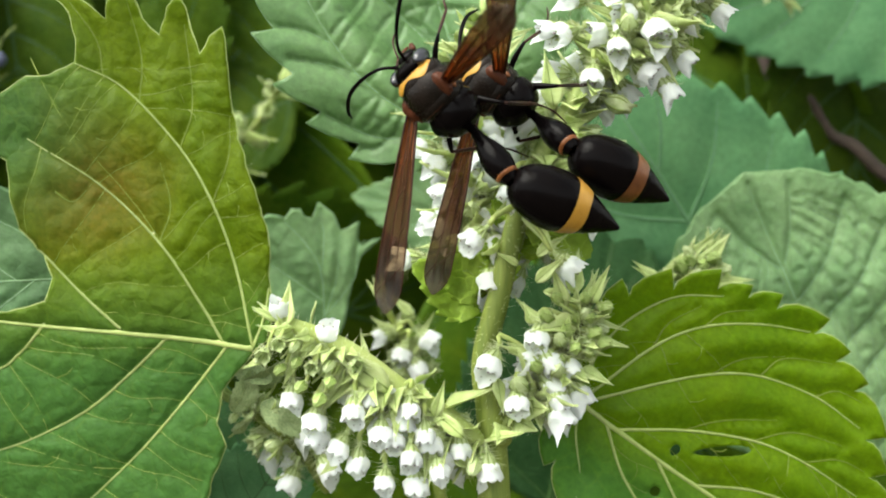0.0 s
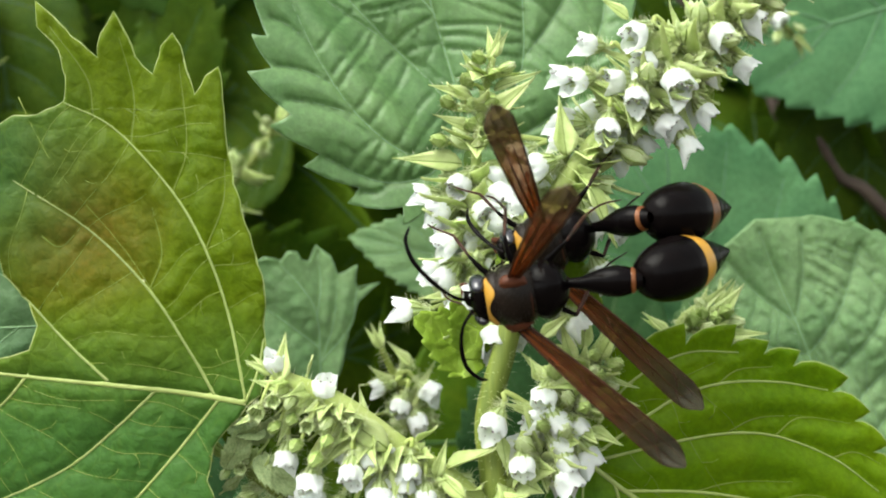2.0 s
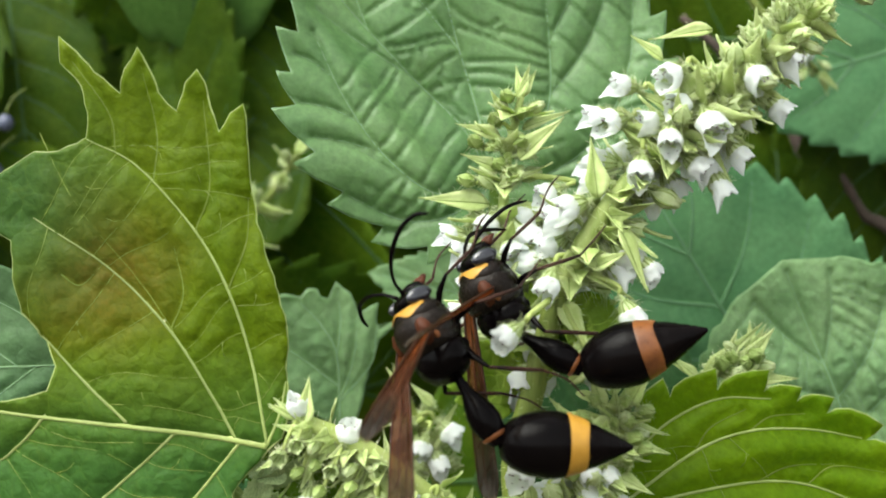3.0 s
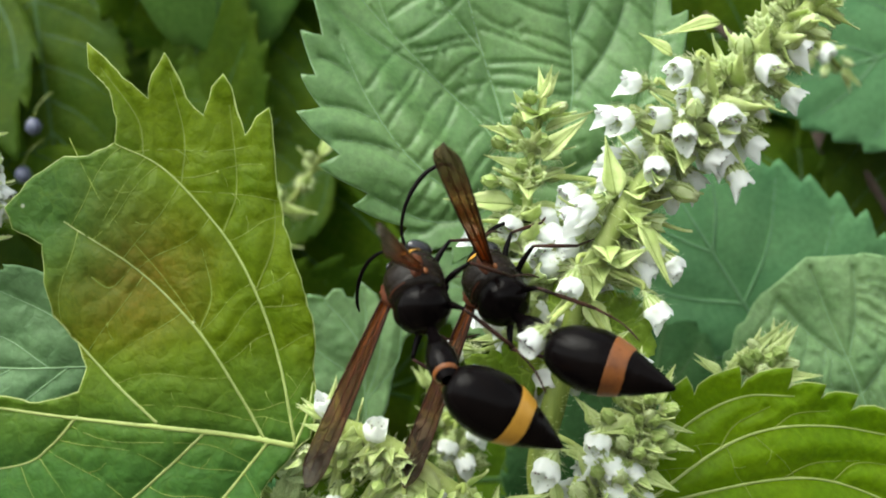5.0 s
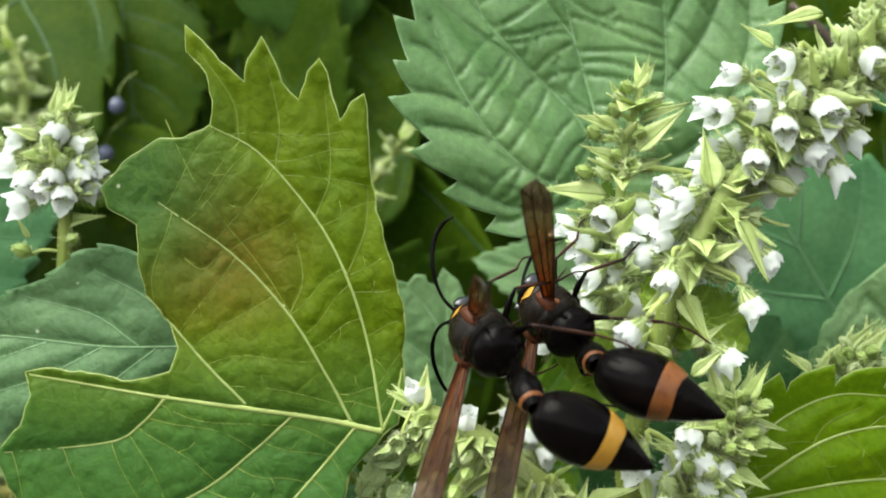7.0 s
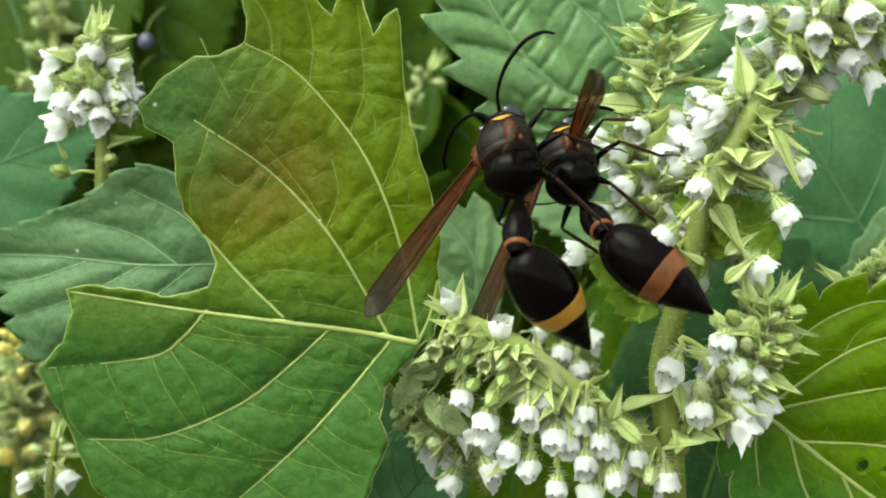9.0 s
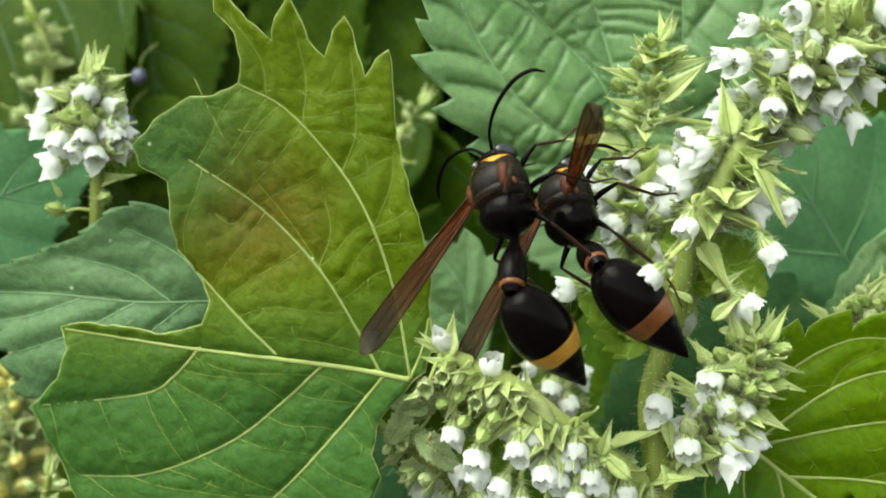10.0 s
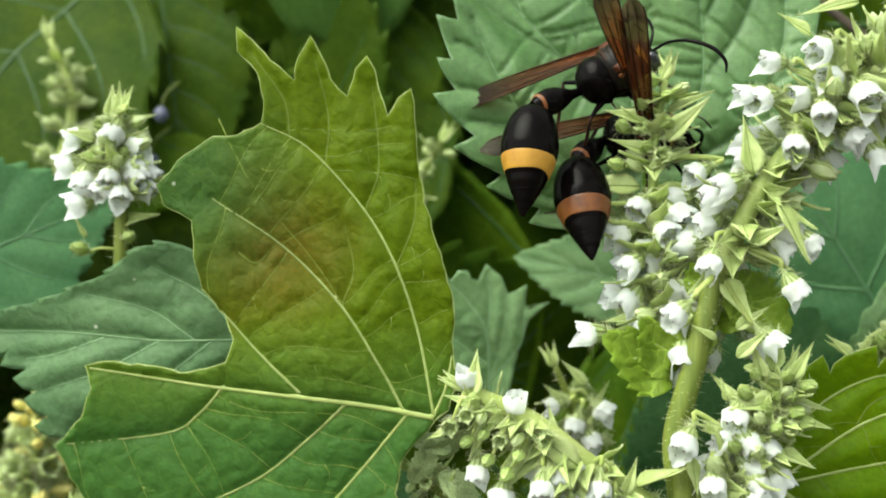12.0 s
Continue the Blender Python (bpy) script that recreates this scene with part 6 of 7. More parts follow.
NEAR_PETIOLE = [
    (0, -2.70, 0.00, -0.30, 0.0, 25.2, 5.6), (0.2, -2.70, 0.00, -0.30, 0.0, 13.1, -6.8),
    (0.5, -2.70, 0.00, -0.30, -0.0, 12.0, -5.8), (0.8, -2.70, 0.00, -0.30, 0.0, 9.9, -1.5),
    (1, -2.70, 0.00, -0.30, 0.0, 10.9, 5.9), (1.2, -2.70, 0.00, -0.30, 0.0, 20.3, 10.9),
    (1.5, -2.70, 0.00, -0.30, 0.0, 9.2, 0.0), (2, -2.70, 0.00, -0.30, 0.0, 10.8, -2.4),
    (2.2, -2.70, 0.00, -0.30, 0.0, 8.9, 1.5), (2.3, -2.70, 0.00, -0.30, 0.0, 6.8, 5.2),
    (2.5, -2.70, 0.00, -0.30, -0.0, 28.4, -0.2), (2.8, -2.70, 0.00, -0.30, -0.0, 16.6, 3.7),
    (3, -2.70, 0.00, -0.30, -0.0, -0.3, 3.7), (3.2, -2.70, 0.00, -0.30, 0.0, -3.3, -6.0),
    (4.8, -2.70, 0.00, -0.30, -0.0, 4.4, 4.0), (5, -2.70, 0.00, -0.30, 0.0, 6.5, 9.3),
    (5.5, -2.70, 0.00, -0.30, -0.0, 13.1, 8.5), (6, -2.70, 0.00, -0.30, -0.0, 17.8, 2.1),
    (6.5, -2.70, 0.00, -0.30, -0.0, 26.7, 12.2), (6.7, -2.70, 0.00, -0.30, 0.0, 23.2, 3.5),
    (8.3, -2.70, 0.00, -0.30, 0.0, 7.2, -13.7), (8.5, -2.70, 0.00, -0.30, 0.0, 15.6, -1.2),
    (9, -2.70, 0.00, -0.30, -0.0, 12.8, -4.3), (9.5, -2.70, 0.00, -0.30, -0.0, 19.6, 0.4),
    (10, -2.70, 0.00, -0.30, -0.0, 20.2, 0.6), (10.5, -2.70, 0.00, -0.30, -0.0, 29.4, 6.6),
    (10.7, -2.70, 0.00, -0.30, -0.0, 18.0, 22.9), (11, -2.70, 0.00, -0.30, -0.0, 0.8, 19.5),
    (11.1, -2.70, 0.00, -0.30, -0.0, -4.6, 9.4), (11.3, -2.70, 0.00, -0.30, 0.0, 8.7, 5.4),
    (11.5, -2.70, 0.00, -0.30, 0.0, 16.9, 4.7), (11.6, -2.70, 0.00, -0.30, -0.0, 18.0, -1.7),
    (11.8, -2.70, 0.00, -0.30, 0.0, 10.8, 18.2), (12, -2.70, 0.00, -0.30, 0.0, 22.5, 22.9),
]
NEAR_GASTER = [
    (0, -7.56, -0.48, 2.00, -0.0, -21.2, 10.9), (0.2, -7.92, 0.63, 0.93, 0.0, -33.6, -20.3),
    (0.5, -7.95, 0.54, 0.82, 0.0, -34.2, -11.3), (0.8, -8.02, 0.13, 0.62, 0.0, -35.4, -9.7),
    (1, -7.98, -0.54, 0.72, -0.0, -43.6, -9.2), (1.2, -7.67, -0.96, 1.57, 0.0, -36.4, -6.2),
    (1.5, -8.03, -0.00, 0.56, -0.0, -35.0, -14.2), (2, -8.00, 0.22, 0.71, 0.0, -34.4, -13.9),
    (2.2, -8.03, -0.14, 0.53, -0.0, -37.9, -9.3), (2.3, -8.04, -0.49, 0.34, 0.0, -39.6, -18.0),
    (2.5, -7.45, 0.01, 2.26, 0.0, -32.9, -19.3), (2.8, -7.86, -0.34, 1.24, -0.0, -51.7, -0.3),
    (3, -8.09, -0.34, -0.33, 0.0, -50.6, 33.9), (3.2, -8.06, 0.57, -0.61, 0.0, -53.1, 19.1),
    (4.8, -8.07, -0.38, 0.11, -0.0, -62.2, -1.0), (5, -8.00, -0.86, 0.31, 0.0, -63.4, 8.0),
    (5.5, -7.90, -0.78, 0.93, 0.0, -50.3, -1.5), (6, -7.84, -0.19, 1.35, -0.0, -49.5, -34.6),
    (6.5, -7.41, -1.02, 2.13, 0.0, -54.5, -22.6), (6.7, -7.65, -0.30, 1.83, -0.0, -50.3, -35.5),
    (8.3, -7.91, 1.27, 0.37, -0.0, -57.0, -19.1), (8.5, -7.90, 0.11, 1.15, 0.0, -53.6, -25.6),
    (9, -7.95, 0.40, 0.89, 0.0, -56.0, -21.8), (9.5, -7.79, -0.03, 1.51, -0.0, -51.7, -9.0),
    (10, -7.77, -0.05, 1.56, -0.0, -50.6, -16.9), (10.5, -7.37, -0.54, 2.35, 0.0, -37.2, 4.7),
    (10.7, -7.43, -2.00, 1.37, 0.0, -48.0, -22.6), (11, -7.79, -1.80, -0.23, 0.0, -54.0, -52.0),
    (11.1, -8.01, -0.88, -0.74, -0.0, -53.5, -41.9), (11.3, -8.01, -0.50, 0.51, 0.0, -52.1, -5.7),
    (11.5, -7.85, -0.43, 1.27, -0.0, -44.0, 15.6), (11.6, -7.83, 0.15, 1.37, -0.0, -48.0, 6.5),
    (11.8, -7.74, -1.65, 0.71, -0.0, -40.5, 57.9), (12, -7.30, -1.94, 1.76, 0.0, -25.5, 53.7),
]
NEAR_WL = [
    (0, 0.70, 1.90, 1.00, -5.4, 35.0, -46.7), (0.2, 0.70, 1.90, 1.00, -5.5, 35.5, -47.5),
    (0.5, 0.70, 1.90, 1.00, -5.5, 35.6, -48.2), (0.8, 0.70, 1.90, 1.00, -5.6, 34.1, -42.3),
    (1, 0.70, 1.90, 1.00, 0.1, 24.7, -43.1), (1.2, 0.70, 1.90, 1.00, -4.8, 16.9, -44.0),
    (1.5, 0.70, 1.90, 1.00, -4.4, 13.0, -48.7), (2, 0.70, 1.90, 1.00, -5.6, 34.5, -43.3),
    (2.2, 0.70, 1.90, 1.00, -5.8, 33.1, -38.2), (2.3, 0.70, 1.90, 1.00, -3.2, 21.4, -42.5),
    (2.5, 0.70, 1.90, 1.00, 15.2, 27.9, -76.8), (2.8, 0.70, 1.90, 1.00, 14.9, 28.1, -39.9),
    (3, 0.70, 1.90, 1.00, 28.0, 40.5, 13.9), (3.2, 0.70, 1.90, 1.00, 10.9, 4.8, -52.8),
    (4.8, 0.70, 1.90, 1.00, 13.9, 8.9, -54.8), (5, 0.70, 1.90, 1.00, 15.6, 5.6, -54.3),
    (5.5, 0.70, 1.90, 1.00, 6.5, 25.8, -41.2), (6, 0.70, 1.90, 1.00, 37.6, 34.2, -26.6),
    (6.5, 0.70, 1.90, 1.00, 37.4, 37.4, -18.2), (6.7, 0.70, 1.90, 1.00, 49.4, 40.3, -23.5),
    (8.3, 0.70, 1.90, 1.00, 14.1, 8.4, -61.4), (8.5, 0.70, 1.90, 1.00, 12.5, 8.6, -60.9),
    (9, 0.70, 1.90, 1.00, 16.1, 7.3, -63.9), (9.5, 0.70, 1.90, 1.00, 12.7, 11.2, -57.5),
    (10, 0.70, 1.90, 1.00, 12.3, 12.8, -59.5), (10.5, 0.70, 1.90, 1.00, -5.9, 10.8, -48.0),
    (10.7, 0.70, 1.90, 1.00, 3.6, 28.9, -41.0), (11, 0.70, 1.90, 1.00, 9.9, 37.9, -37.7),
    (11.1, 0.70, 1.90, 1.00, 14.1, 42.9, -19.6), (11.3, 0.70, 1.90, 1.00, 11.8, 38.6, -32.5),
    (11.5, 0.70, 1.90, 1.00, 18.6, 30.1, -42.7), (11.6, 0.70, 1.90, 1.00, 20.3, 10.8, -51.2),
    (11.8, 0.70, 1.90, 1.00, 12.5, -14.7, -41.3), (12, 0.70, 1.90, 1.00, 8.2, -11.5, -31.3),
]
NEAR_WR = [
    (0, 0.70, -1.90, 1.00, -0.7, 38.4, 95.1), (0.2, 0.70, -1.90, 1.00, 15.0, 39.0, 66.1),
    (0.5, 0.70, -1.90, 1.00, 11.7, 42.6, 75.9), (0.8, 0.70, -1.90, 1.00, 12.6, 40.5, 72.2),
    (1, 0.70, -1.90, 1.00, 0.5, 42.1, 67.7), (1.2, 0.70, -1.90, 1.00, 8.2, 42.0, 81.3),
    (1.5, 0.70, -1.90, 1.00, 11.1, 39.6, 74.8), (2, 0.70, -1.90, 1.00, 12.9, 41.1, 72.3),
    (2.2, 0.70, -1.90, 1.00, 15.1, 38.5, 65.6), (2.3, 0.70, -1.90, 1.00, 16.0, 27.9, 62.1),
    (2.5, 0.70, -1.90, 1.00, -12.9, 30.4, 71.1), (2.8, 0.70, -1.90, 1.00, -6.5, 41.0, 58.4),
    (3, 0.70, -1.90, 1.00, 79.9, 55.5, 59.4), (3.2, 0.70, -1.90, 1.00, 62.1, 45.7, 36.1),
    (4.8, 0.70, -1.90, 1.00, 4.3, 42.8, 48.3), (5, 0.70, -1.90, 1.00, -18.1, 47.0, 48.6),
    (5.5, 0.70, -1.90, 1.00, -6.0, 49.6, 72.9), (6, 0.70, -1.90, 1.00, -16.8, 36.0, 52.1),
    (6.5, 0.70, -1.90, 1.00, -23.7, 42.4, 52.5), (6.7, 0.70, -1.90, 1.00, -20.4, 34.6, 47.8),
    (8.3, 0.70, -1.90, 1.00, 17.1, 36.1, 32.6), (8.5, 0.70, -1.90, 1.00, 9.1, 40.6, 44.8),
    (9, 0.70, -1.90, 1.00, 4.9, 39.9, 40.6), (9.5, 0.70, -1.90, 1.00, 4.8, 43.1, 48.4),
    (10, 0.70, -1.90, 1.00, 1.2, 43.1, 53.5), (10.5, 0.70, -1.90, 1.00, 26.0, 60.4, 64.8),
    (10.7, 0.70, -1.90, 1.00, 30.5, 25.3, 57.7), (11, 0.70, -1.90, 1.00, 31.7, 11.9, 63.3),
    (11.1, 0.70, -1.90, 1.00, 36.1, 9.3, 55.6), (11.3, 0.70, -1.90, 1.00, 42.6, 23.8, 66.4),
    (11.5, 0.70, -1.90, 1.00, 35.9, 40.7, 62.6), (11.6, 0.70, -1.90, 1.00, -13.6, 36.2, 57.9),
    (11.8, 0.70, -1.90, 1.00, 23.9, 46.8, 62.5), (12, 0.70, -1.90, 1.00, 157.4, 57.8, 73.5),
]
FAR_BODY = [
    (0, 10.05, -7.03, 6.16, -124.1, -37.3, 175.1), (0.2, 11.38, -7.10, 4.56, -125.7, -16.3, 179.2),
    (0.5, 11.99, -7.07, 3.94, -124.9, -13.8, 177.6), (0.8, 12.80, -7.06, 3.64, -124.2, -18.0, 177.4),
    (1, 9.79, -6.59, 1.09, -115.5, -16.8, 155.8), (1.2, 10.26, -7.08, -2.13, -118.6, 5.1, 177.7),
    (1.5, 13.74, -7.05, -1.89, -117.0, 16.9, 176.0), (2, 13.44, -7.06, -1.30, -118.5, 16.0, 176.7),
    (2.2, 12.96, -7.06, -1.71, -118.5, 11.6, 176.9), (2.3, 12.80, -7.05, -0.88, -125.1, -4.3, 176.9),
    (2.5, 8.13, -6.39, 1.75, -119.2, -29.3, 143.8), (2.8, 7.11, -6.33, 2.36, -107.8, -46.0, 128.4),
    (3, 7.08, -7.04, -2.47, -153.0, -63.3, 177.5), (3.2, 6.62, -7.03, -1.48, -161.3, -62.7, 179.0),
    (4.8, 5.32, -5.33, -1.71, -93.6, -48.2, 123.9), (5, 5.46, -5.09, -1.71, -90.5, -39.9, 117.0),
    (5.5, 3.99, -5.19, -0.72, -85.1, -54.4, 118.7), (6, 3.74, -4.83, -3.64, -99.8, -35.0, 125.5),
    (6.5, 2.24, -4.66, -5.87, -108.5, -24.5, 130.4), (6.7, 3.19, -4.78, -5.39, -112.4, -30.0, 139.2),
    (8.3, 2.26, -4.34, -0.99, -58.7, -56.2, 98.1), (8.5, 1.38, -4.68, 0.29, -106.4, -58.9, 143.6),
    (9, 1.54, -4.28, -0.15, -66.7, -52.8, 103.5), (9.5, 2.05, -4.60, -0.47, -75.0, -66.5, 113.5),
    (10, 2.25, -4.36, -0.28, -69.3, -56.5, 104.8), (10.5, 1.62, -5.18, 0.07, -125.5, -71.4, -172.9),
    (10.7, 1.55, -5.15, -0.69, -163.2, -78.9, -164.8), (11, 1.23, -5.17, 2.41, 101.6, -84.6, -86.2),
    (11.1, 0.83, -4.51, 3.88, 111.2, -83.9, -96.7), (11.3, -0.27, -3.22, 6.83, 64.4, -79.9, -51.0),
    (11.5, 1.13, 0.55, 7.82, -12.8, -70.7, 38.5), (11.6, 5.67, 2.62, 11.79, -17.3, -51.0, 53.3),
    (11.8, 5.44, 3.90, 10.18, 39.3, -9.2, 21.8), (12, 6.88, 4.69, 9.18, 45.8, 0.8, -8.7),
]
FAR_PETIOLE = [
    (0, -2.70, 0.00, -0.30, 0.0, 31.2, 15.7), (0.2, -2.70, 0.00, -0.30, -0.0, 39.0, 23.9),
    (0.5, -2.70, 0.00, -0.30, 0.0, 17.7, 14.4), (0.8, -2.70, 0.00, -0.30, 0.0, 31.4, 23.6),
    (1, -2.70, 0.00, -0.30, 0.0, 20.6, 17.2), (1.2, -2.70, 0.00, -0.30, 0.0, 30.5, 15.1),
    (1.5, -2.70, 0.00, -0.30, 0.0, 32.8, 10.3), (2, -2.70, 0.00, -0.30, 0.0, 37.6, 18.2),
    (2.2, -2.70, 0.00, -0.30, 0.0, 34.1, 18.6), (2.3, -2.70, 0.00, -0.30, 0.0, 32.6, 28.7),
    (2.5, -2.70, 0.00, -0.30, 0.0, -2.0, -1.4), (2.8, -2.70, 0.00, -0.30, 0.0, -11.5, 7.0),
    (3, -2.70, 0.00, -0.30, 0.0, -26.3, 24.7), (3.2, -2.70, 0.00, -0.30, 0.0, -14.0, 13.7),
    (4.8, -2.70, 0.00, -0.30, 0.0, 2.8, 18.7), (5, -2.70, 0.00, -0.30, -0.0, 4.9, 18.7),
    (5.5, -2.70, 0.00, -0.30, 0.0, -2.6, 21.6), (6, -2.70, 0.00, -0.30, 0.0, 22.2, 20.4),
    (6.5, -2.70, 0.00, -0.30, 0.0, 25.8, 18.6), (6.7, -2.70, 0.00, -0.30, 0.0, 40.8, 35.4),
    (8.3, -2.70, 0.00, -0.30, 0.0, 2.4, 27.8), (8.5, -2.70, 0.00, -0.30, 0.0, 26.3, 25.1),
    (9, -2.70, 0.00, -0.30, 0.0, 4.2, 24.2), (9.5, -2.70, 0.00, -0.30, -0.0, 19.7, 47.8),
    (10, -2.70, 0.00, -0.30, 0.0, 12.6, 34.3), (10.5, -2.70, 0.00, -0.30, 0.0, 37.2, 40.3),
    (10.7, -2.70, 0.00, -0.30, 0.0, 1.1, 41.7), (11, -2.70, 0.00, -0.30, -0.0, -1.9, 24.8),
    (11.1, -2.70, 0.00, -0.30, 0.0, -8.9, 10.7), (11.3, -2.70, 0.00, -0.30, 0.0, 4.1, 31.4),
    (11.5, -2.70, 0.00, -0.30, -0.0, -1.5, 33.3), (11.6, -2.70, 0.00, -0.30, -0.0, -12.3, 19.5),
    (11.8, -2.70, 0.00, -0.30, 0.0, -1.4, 51.8), (12, -2.70, 0.00, -0.30, -0.0, 15.6, 65.0),
]
FAR_GASTER = [
    (0, -7.15, -1.25, 2.50, -0.0, -25.7, -6.6), (0.2, -6.53, -1.70, 3.10, 0.0, -34.4, -30.5),
    (0.5, -7.68, -1.28, 1.34, -0.0, -44.3, -32.4), (0.8, -6.92, -1.85, 2.51, -0.0, -40.7, -31.3),
    (1, -7.53, -1.50, 1.60, -0.0, -43.8, -33.9), (1.2, -7.19, -1.22, 2.44, 0.0, -27.8, -29.6),
    (1.5, -7.16, -0.81, 2.63, 0.0, -33.6, -35.3), (2, -6.76, -1.34, 3.00, -0.0, -31.1, -29.5),
    (2.2, -6.94, -1.42, 2.73, -0.0, -36.4, -27.6), (2.3, -6.69, -2.18, 2.61, 0.0, -38.6, -29.6),
    (2.5, -8.10, 0.13, -0.49, 0.0, -38.3, -29.4), (2.8, -7.95, -0.65, -1.38, 0.0, -59.2, -16.5),
    (3, -7.10, -2.02, -2.69, -0.0, -51.9, 77.6), (3.2, -7.79, -1.24, -1.61, 0.0, -42.4, 38.9),
    (4.8, -7.81, -1.73, -0.03, -0.0, -48.7, 6.8), (5, -7.80, -1.72, 0.16, 0.0, -46.3, 12.5),
    (5.5, -7.71, -1.99, -0.54, -0.0, -43.8, 10.7), (6, -7.39, -1.75, 1.74, 0.0, -38.6, -34.7),
    (6.5, -7.31, -1.55, 2.05, 0.0, -37.0, -34.6), (6.7, -6.03, -2.37, 3.23, 0.0, -22.9, -6.9),
    (8.3, -7.47, -2.51, -0.07, 0.0, -53.2, 28.8), (8.5, -7.09, -2.05, 2.09, 0.0, -23.5, 15.3),
    (9, -7.61, -2.21, 0.09, -0.0, -43.5, 19.2), (9.5, -6.12, -3.76, 1.52, 0.0, -32.1, 20.9),
    (10, -7.05, -2.97, 0.88, -0.0, -51.5, -5.6), (10.5, -5.98, -2.78, 2.97, 0.0, -5.7, 43.1),
    (10.7, -6.73, -3.59, -0.19, -0.0, -41.5, 64.5), (11, -7.60, -2.26, -0.48, 0.0, -63.3, 75.7),
    (11.1, -7.94, -0.99, -1.13, 0.0, -58.8, 55.8), (11.3, -7.30, -2.81, 0.08, 0.0, -50.3, 37.8),
    (11.5, -7.21, -2.96, -0.44, 0.0, -50.1, 33.0), (11.6, -7.67, -1.76, -1.45, -0.0, -57.7, 36.3),
    (11.8, -6.04, -4.24, -0.44, 0.0, -31.5, 114.6), (12, -4.90, -4.71, 1.15, 0.0, -15.7, 101.7),
]
FAR_WL = [
    (0, 0.70, 1.90, 1.00, -1.0, 36.9, -61.5), (0.2, 0.70, 1.90, 1.00, -6.0, 39.2, -57.2),
    (0.5, 0.70, 1.90, 1.00, -5.9, 37.0, -50.2), (0.8, 0.70, 1.90, 1.00, -5.9, 38.0, -53.7),
    (1, 0.70, 1.90, 1.00, 3.1, 19.3, -43.5), (1.2, 0.70, 1.90, 1.00, -6.0, 36.4, -46.7),
    (1.5, 0.70, 1.90, 1.00, -6.1, 37.1, -50.6), (2, 0.70, 1.90, 1.00, -6.2, 37.9, -52.4),
    (2.2, 0.70, 1.90, 1.00, -6.2, 37.3, -49.2), (2.3, 0.70, 1.90, 1.00, -4.6, 42.2, -50.4),
    (2.5, 0.70, 1.90, 1.00, 20.2, 40.4, -57.6), (2.8, 0.70, 1.90, 1.00, 18.3, 29.1, -39.3),
    (3, 0.70, 1.90, 1.00, 14.4, 24.1, 0.9), (3.2, 0.70, 1.90, 1.00, 12.9, 27.6, 3.4),
    (4.8, 0.70, 1.90, 1.00, 15.1, 25.1, -41.8), (5, 0.70, 1.90, 1.00, 21.0, 25.4, -49.5),
    (5.5, 0.70, 1.90, 1.00, 13.0, 22.3, -39.0), (6, 0.70, 1.90, 1.00, 36.9, 35.7, -41.3),
    (6.5, 0.70, 1.90, 1.00, 52.7, 43.5, -24.9), (6.7, 0.70, 1.90, 1.00, 46.2, 49.6, -24.7),
    (8.3, 0.70, 1.90, 1.00, 7.7, -0.5, -30.5), (8.5, 0.70, 1.90, 1.00, 6.4, 21.1, -30.1),
    (9, 0.70, 1.90, 1.00, 12.8, 9.6, -41.1), (9.5, 0.70, 1.90, 1.00, 8.6, 20.7, -33.0),
    (10, 0.70, 1.90, 1.00, 13.0, 16.9, -40.1), (10.5, 0.70, 1.90, 1.00, -7.8, 27.9, -34.9),
    (10.7, 0.70, 1.90, 1.00, 6.1, 40.5, -15.7), (11, 0.70, 1.90, 1.00, 13.6, 44.4, -21.4),
    (11.1, 0.70, 1.90, 1.00, 17.3, 46.1, -0.7), (11.3, 0.70, 1.90, 1.00, 17.0, 40.0, 2.6),
    (11.5, 0.70, 1.90, 1.00, 15.8, 32.6, -23.6), (11.6, 0.70, 1.90, 1.00, 21.6, 9.9, -55.3),
    (11.8, 0.70, 1.90, 1.00, 3.4, -22.7, -6.3), (12, 0.70, 1.90, 1.00, 3.7, -2.5, 16.1),
]
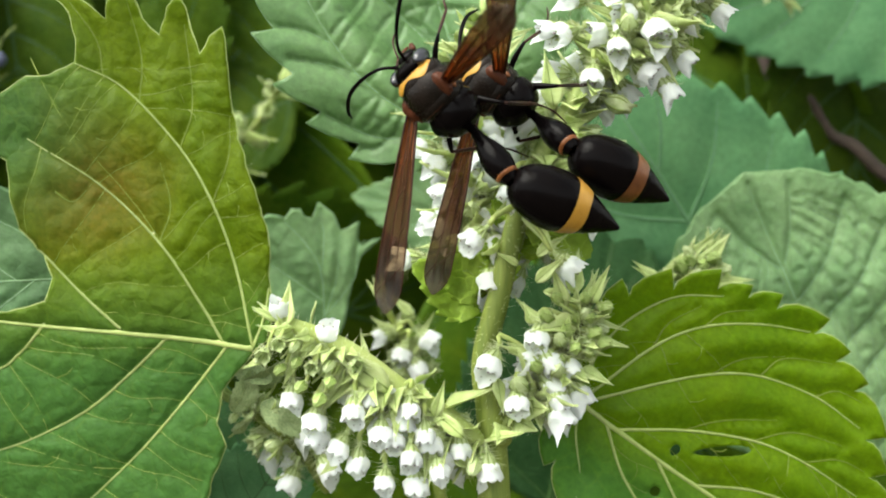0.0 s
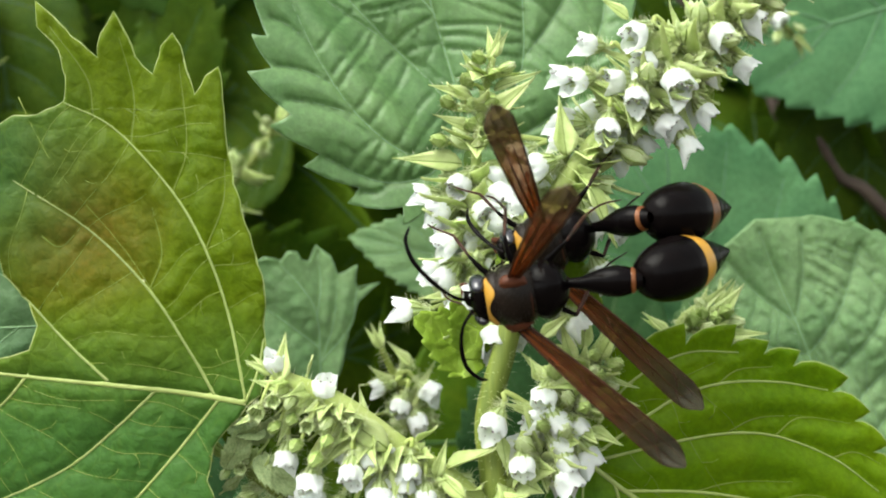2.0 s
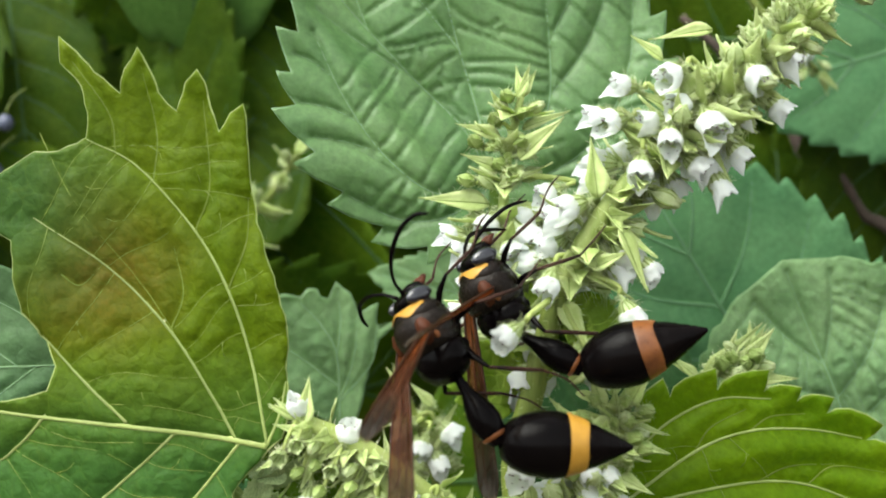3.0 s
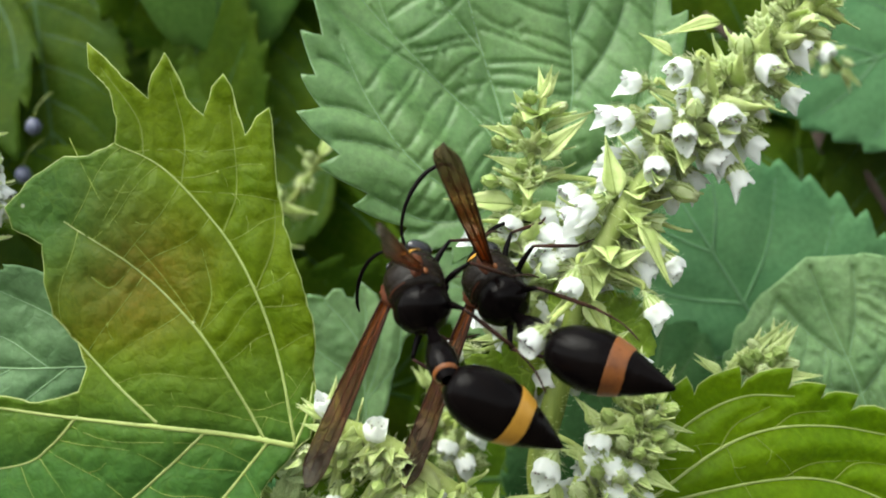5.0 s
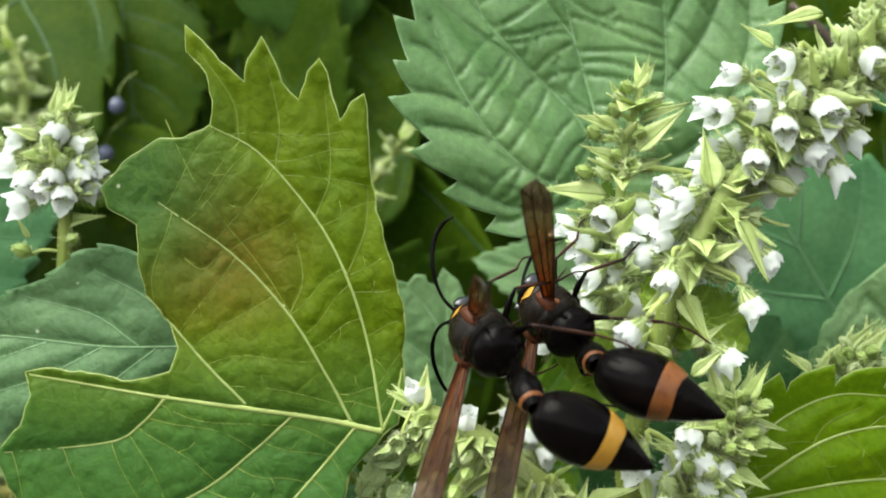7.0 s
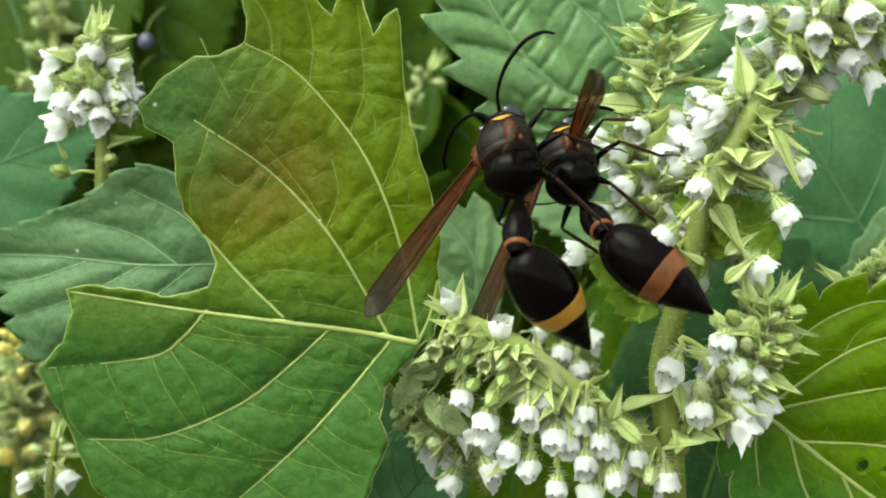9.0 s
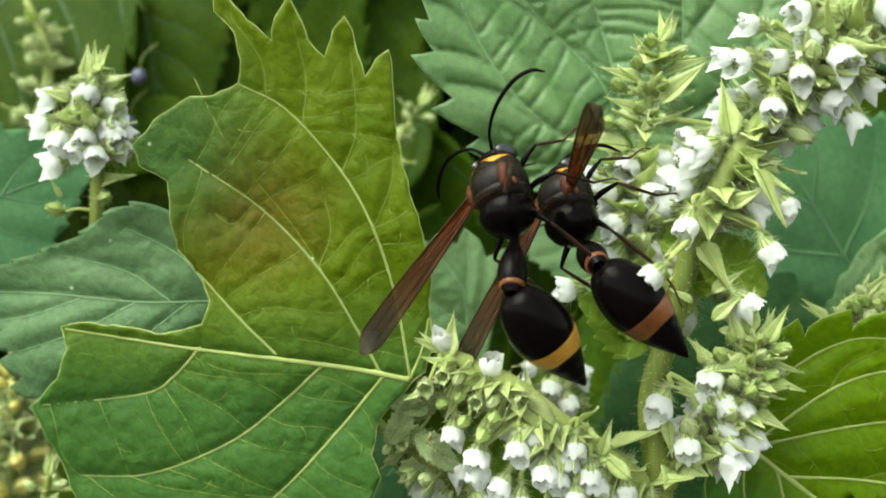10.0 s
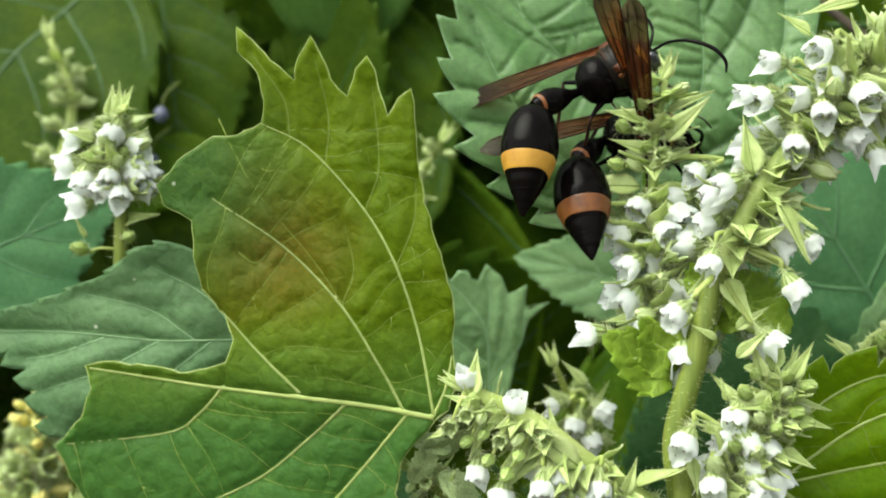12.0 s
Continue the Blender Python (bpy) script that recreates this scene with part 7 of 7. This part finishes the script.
FAR_WR = [
    (0, 0.70, -1.90, 1.00, -12.5, 37.6, 105.9), (0.2, 0.70, -1.90, 1.00, -0.4, 34.7, 98.2),
    (0.5, 0.70, -1.90, 1.00, -6.9, 41.8, 107.0), (0.8, 0.70, -1.90, 1.00, -1.2, 30.3, 98.9),
    (1, 0.70, -1.90, 1.00, -21.4, 36.3, 92.3), (1.2, 0.70, -1.90, 1.00, -3.6, 28.6, 103.6),
    (1.5, 0.70, -1.90, 1.00, -2.4, 27.4, 102.0), (2, 0.70, -1.90, 1.00, -0.2, 27.7, 97.9),
    (2.2, 0.70, -1.90, 1.00, 1.2, 29.9, 94.6), (2.3, 0.70, -1.90, 1.00, 4.0, 23.9, 88.3),
    (2.5, 0.70, -1.90, 1.00, -27.0, 22.3, 88.3), (2.8, 0.70, -1.90, 1.00, -47.6, 38.2, 81.6),
    (3, 0.70, -1.90, 1.00, 87.4, 50.5, 91.3), (3.2, 0.70, -1.90, 1.00, 83.9, 45.6, 87.4),
    (4.8, 0.70, -1.90, 1.00, -35.7, 38.0, 75.4), (5, 0.70, -1.90, 1.00, -47.8, 36.7, 79.9),
    (5.5, 0.70, -1.90, 1.00, -28.9, 36.9, 72.5), (6, 0.70, -1.90, 1.00, -34.1, 27.1, 77.5),
    (6.5, 0.70, -1.90, 1.00, -36.5, 27.3, 78.9), (6.7, 0.70, -1.90, 1.00, -34.4, 28.5, 94.0),
    (8.3, 0.70, -1.90, 1.00, -11.9, 39.8, 52.6), (8.5, 0.70, -1.90, 1.00, -8.4, 32.5, 73.3),
    (9, 0.70, -1.90, 1.00, -25.9, 31.9, 63.9), (9.5, 0.70, -1.90, 1.00, -27.8, 35.2, 86.5),
    (10, 0.70, -1.90, 1.00, -28.6, 31.9, 73.3), (10.5, 0.70, -1.90, 1.00, 3.5, 52.1, 90.8),
    (10.7, 0.70, -1.90, 1.00, 22.6, 23.0, 68.8), (11, 0.70, -1.90, 1.00, 37.6, 11.8, 54.4),
    (11.1, 0.70, -1.90, 1.00, 31.6, 8.5, 62.0), (11.3, 0.70, -1.90, 1.00, 19.4, 22.9, 82.9),
    (11.5, 0.70, -1.90, 1.00, -53.1, 40.0, 89.9), (11.6, 0.70, -1.90, 1.00, -61.0, 43.6, 60.6),
    (11.8, 0.70, -1.90, 1.00, 85.4, 60.0, 13.3), (12, 0.70, -1.90, 1.00, 126.1, 82.6, 49.6),
]
# </wasps>


def motions():
    for pieces, tables in ((near_wasp, (NEAR_BODY, NEAR_PETIOLE, NEAR_GASTER, NEAR_WL, NEAR_WR)), (far_wasp, (FAR_BODY, FAR_PETIOLE, FAR_GASTER, FAR_WL, FAR_WR))):
        for k, (ob, rows) in enumerate(zip(pieces, tables)):
            lift = HIGH if k == 0 else 0.0
            walk(ob, [(t, pose(x * MM, y * MM, z * MM + lift, rx, ry, rz)) for t, x, y, z, rx, ry, rz in rows])
    # the spikes sag and sway under the wasps
    for ob, rows in ((long_spike, ((0, 1.2), (0.5, 0.8), (1, 3.0), (1.5, 5.0), (2, 3.0), (2.5, 3.0), (3, 3.4), (4, 1.6), (5, 0.4), (5.5, -0.6), (6, 0), (6.5, 0), (8.5, 0.2), (10, 0), (12, 0))),
                     (slim_spike, ((0, 0), (6.5, 0), (9.5, 0.6), (10.5, 1.2), (11, -1.0), (11.5, -5.4), (12, -3.0)))):
        at = ob.location.copy()
        walk(ob, [(t, Matrix.Translation(at) @ Matrix.Rotation(radians(a), 4, "Y")) for t, a in rows])


motions()
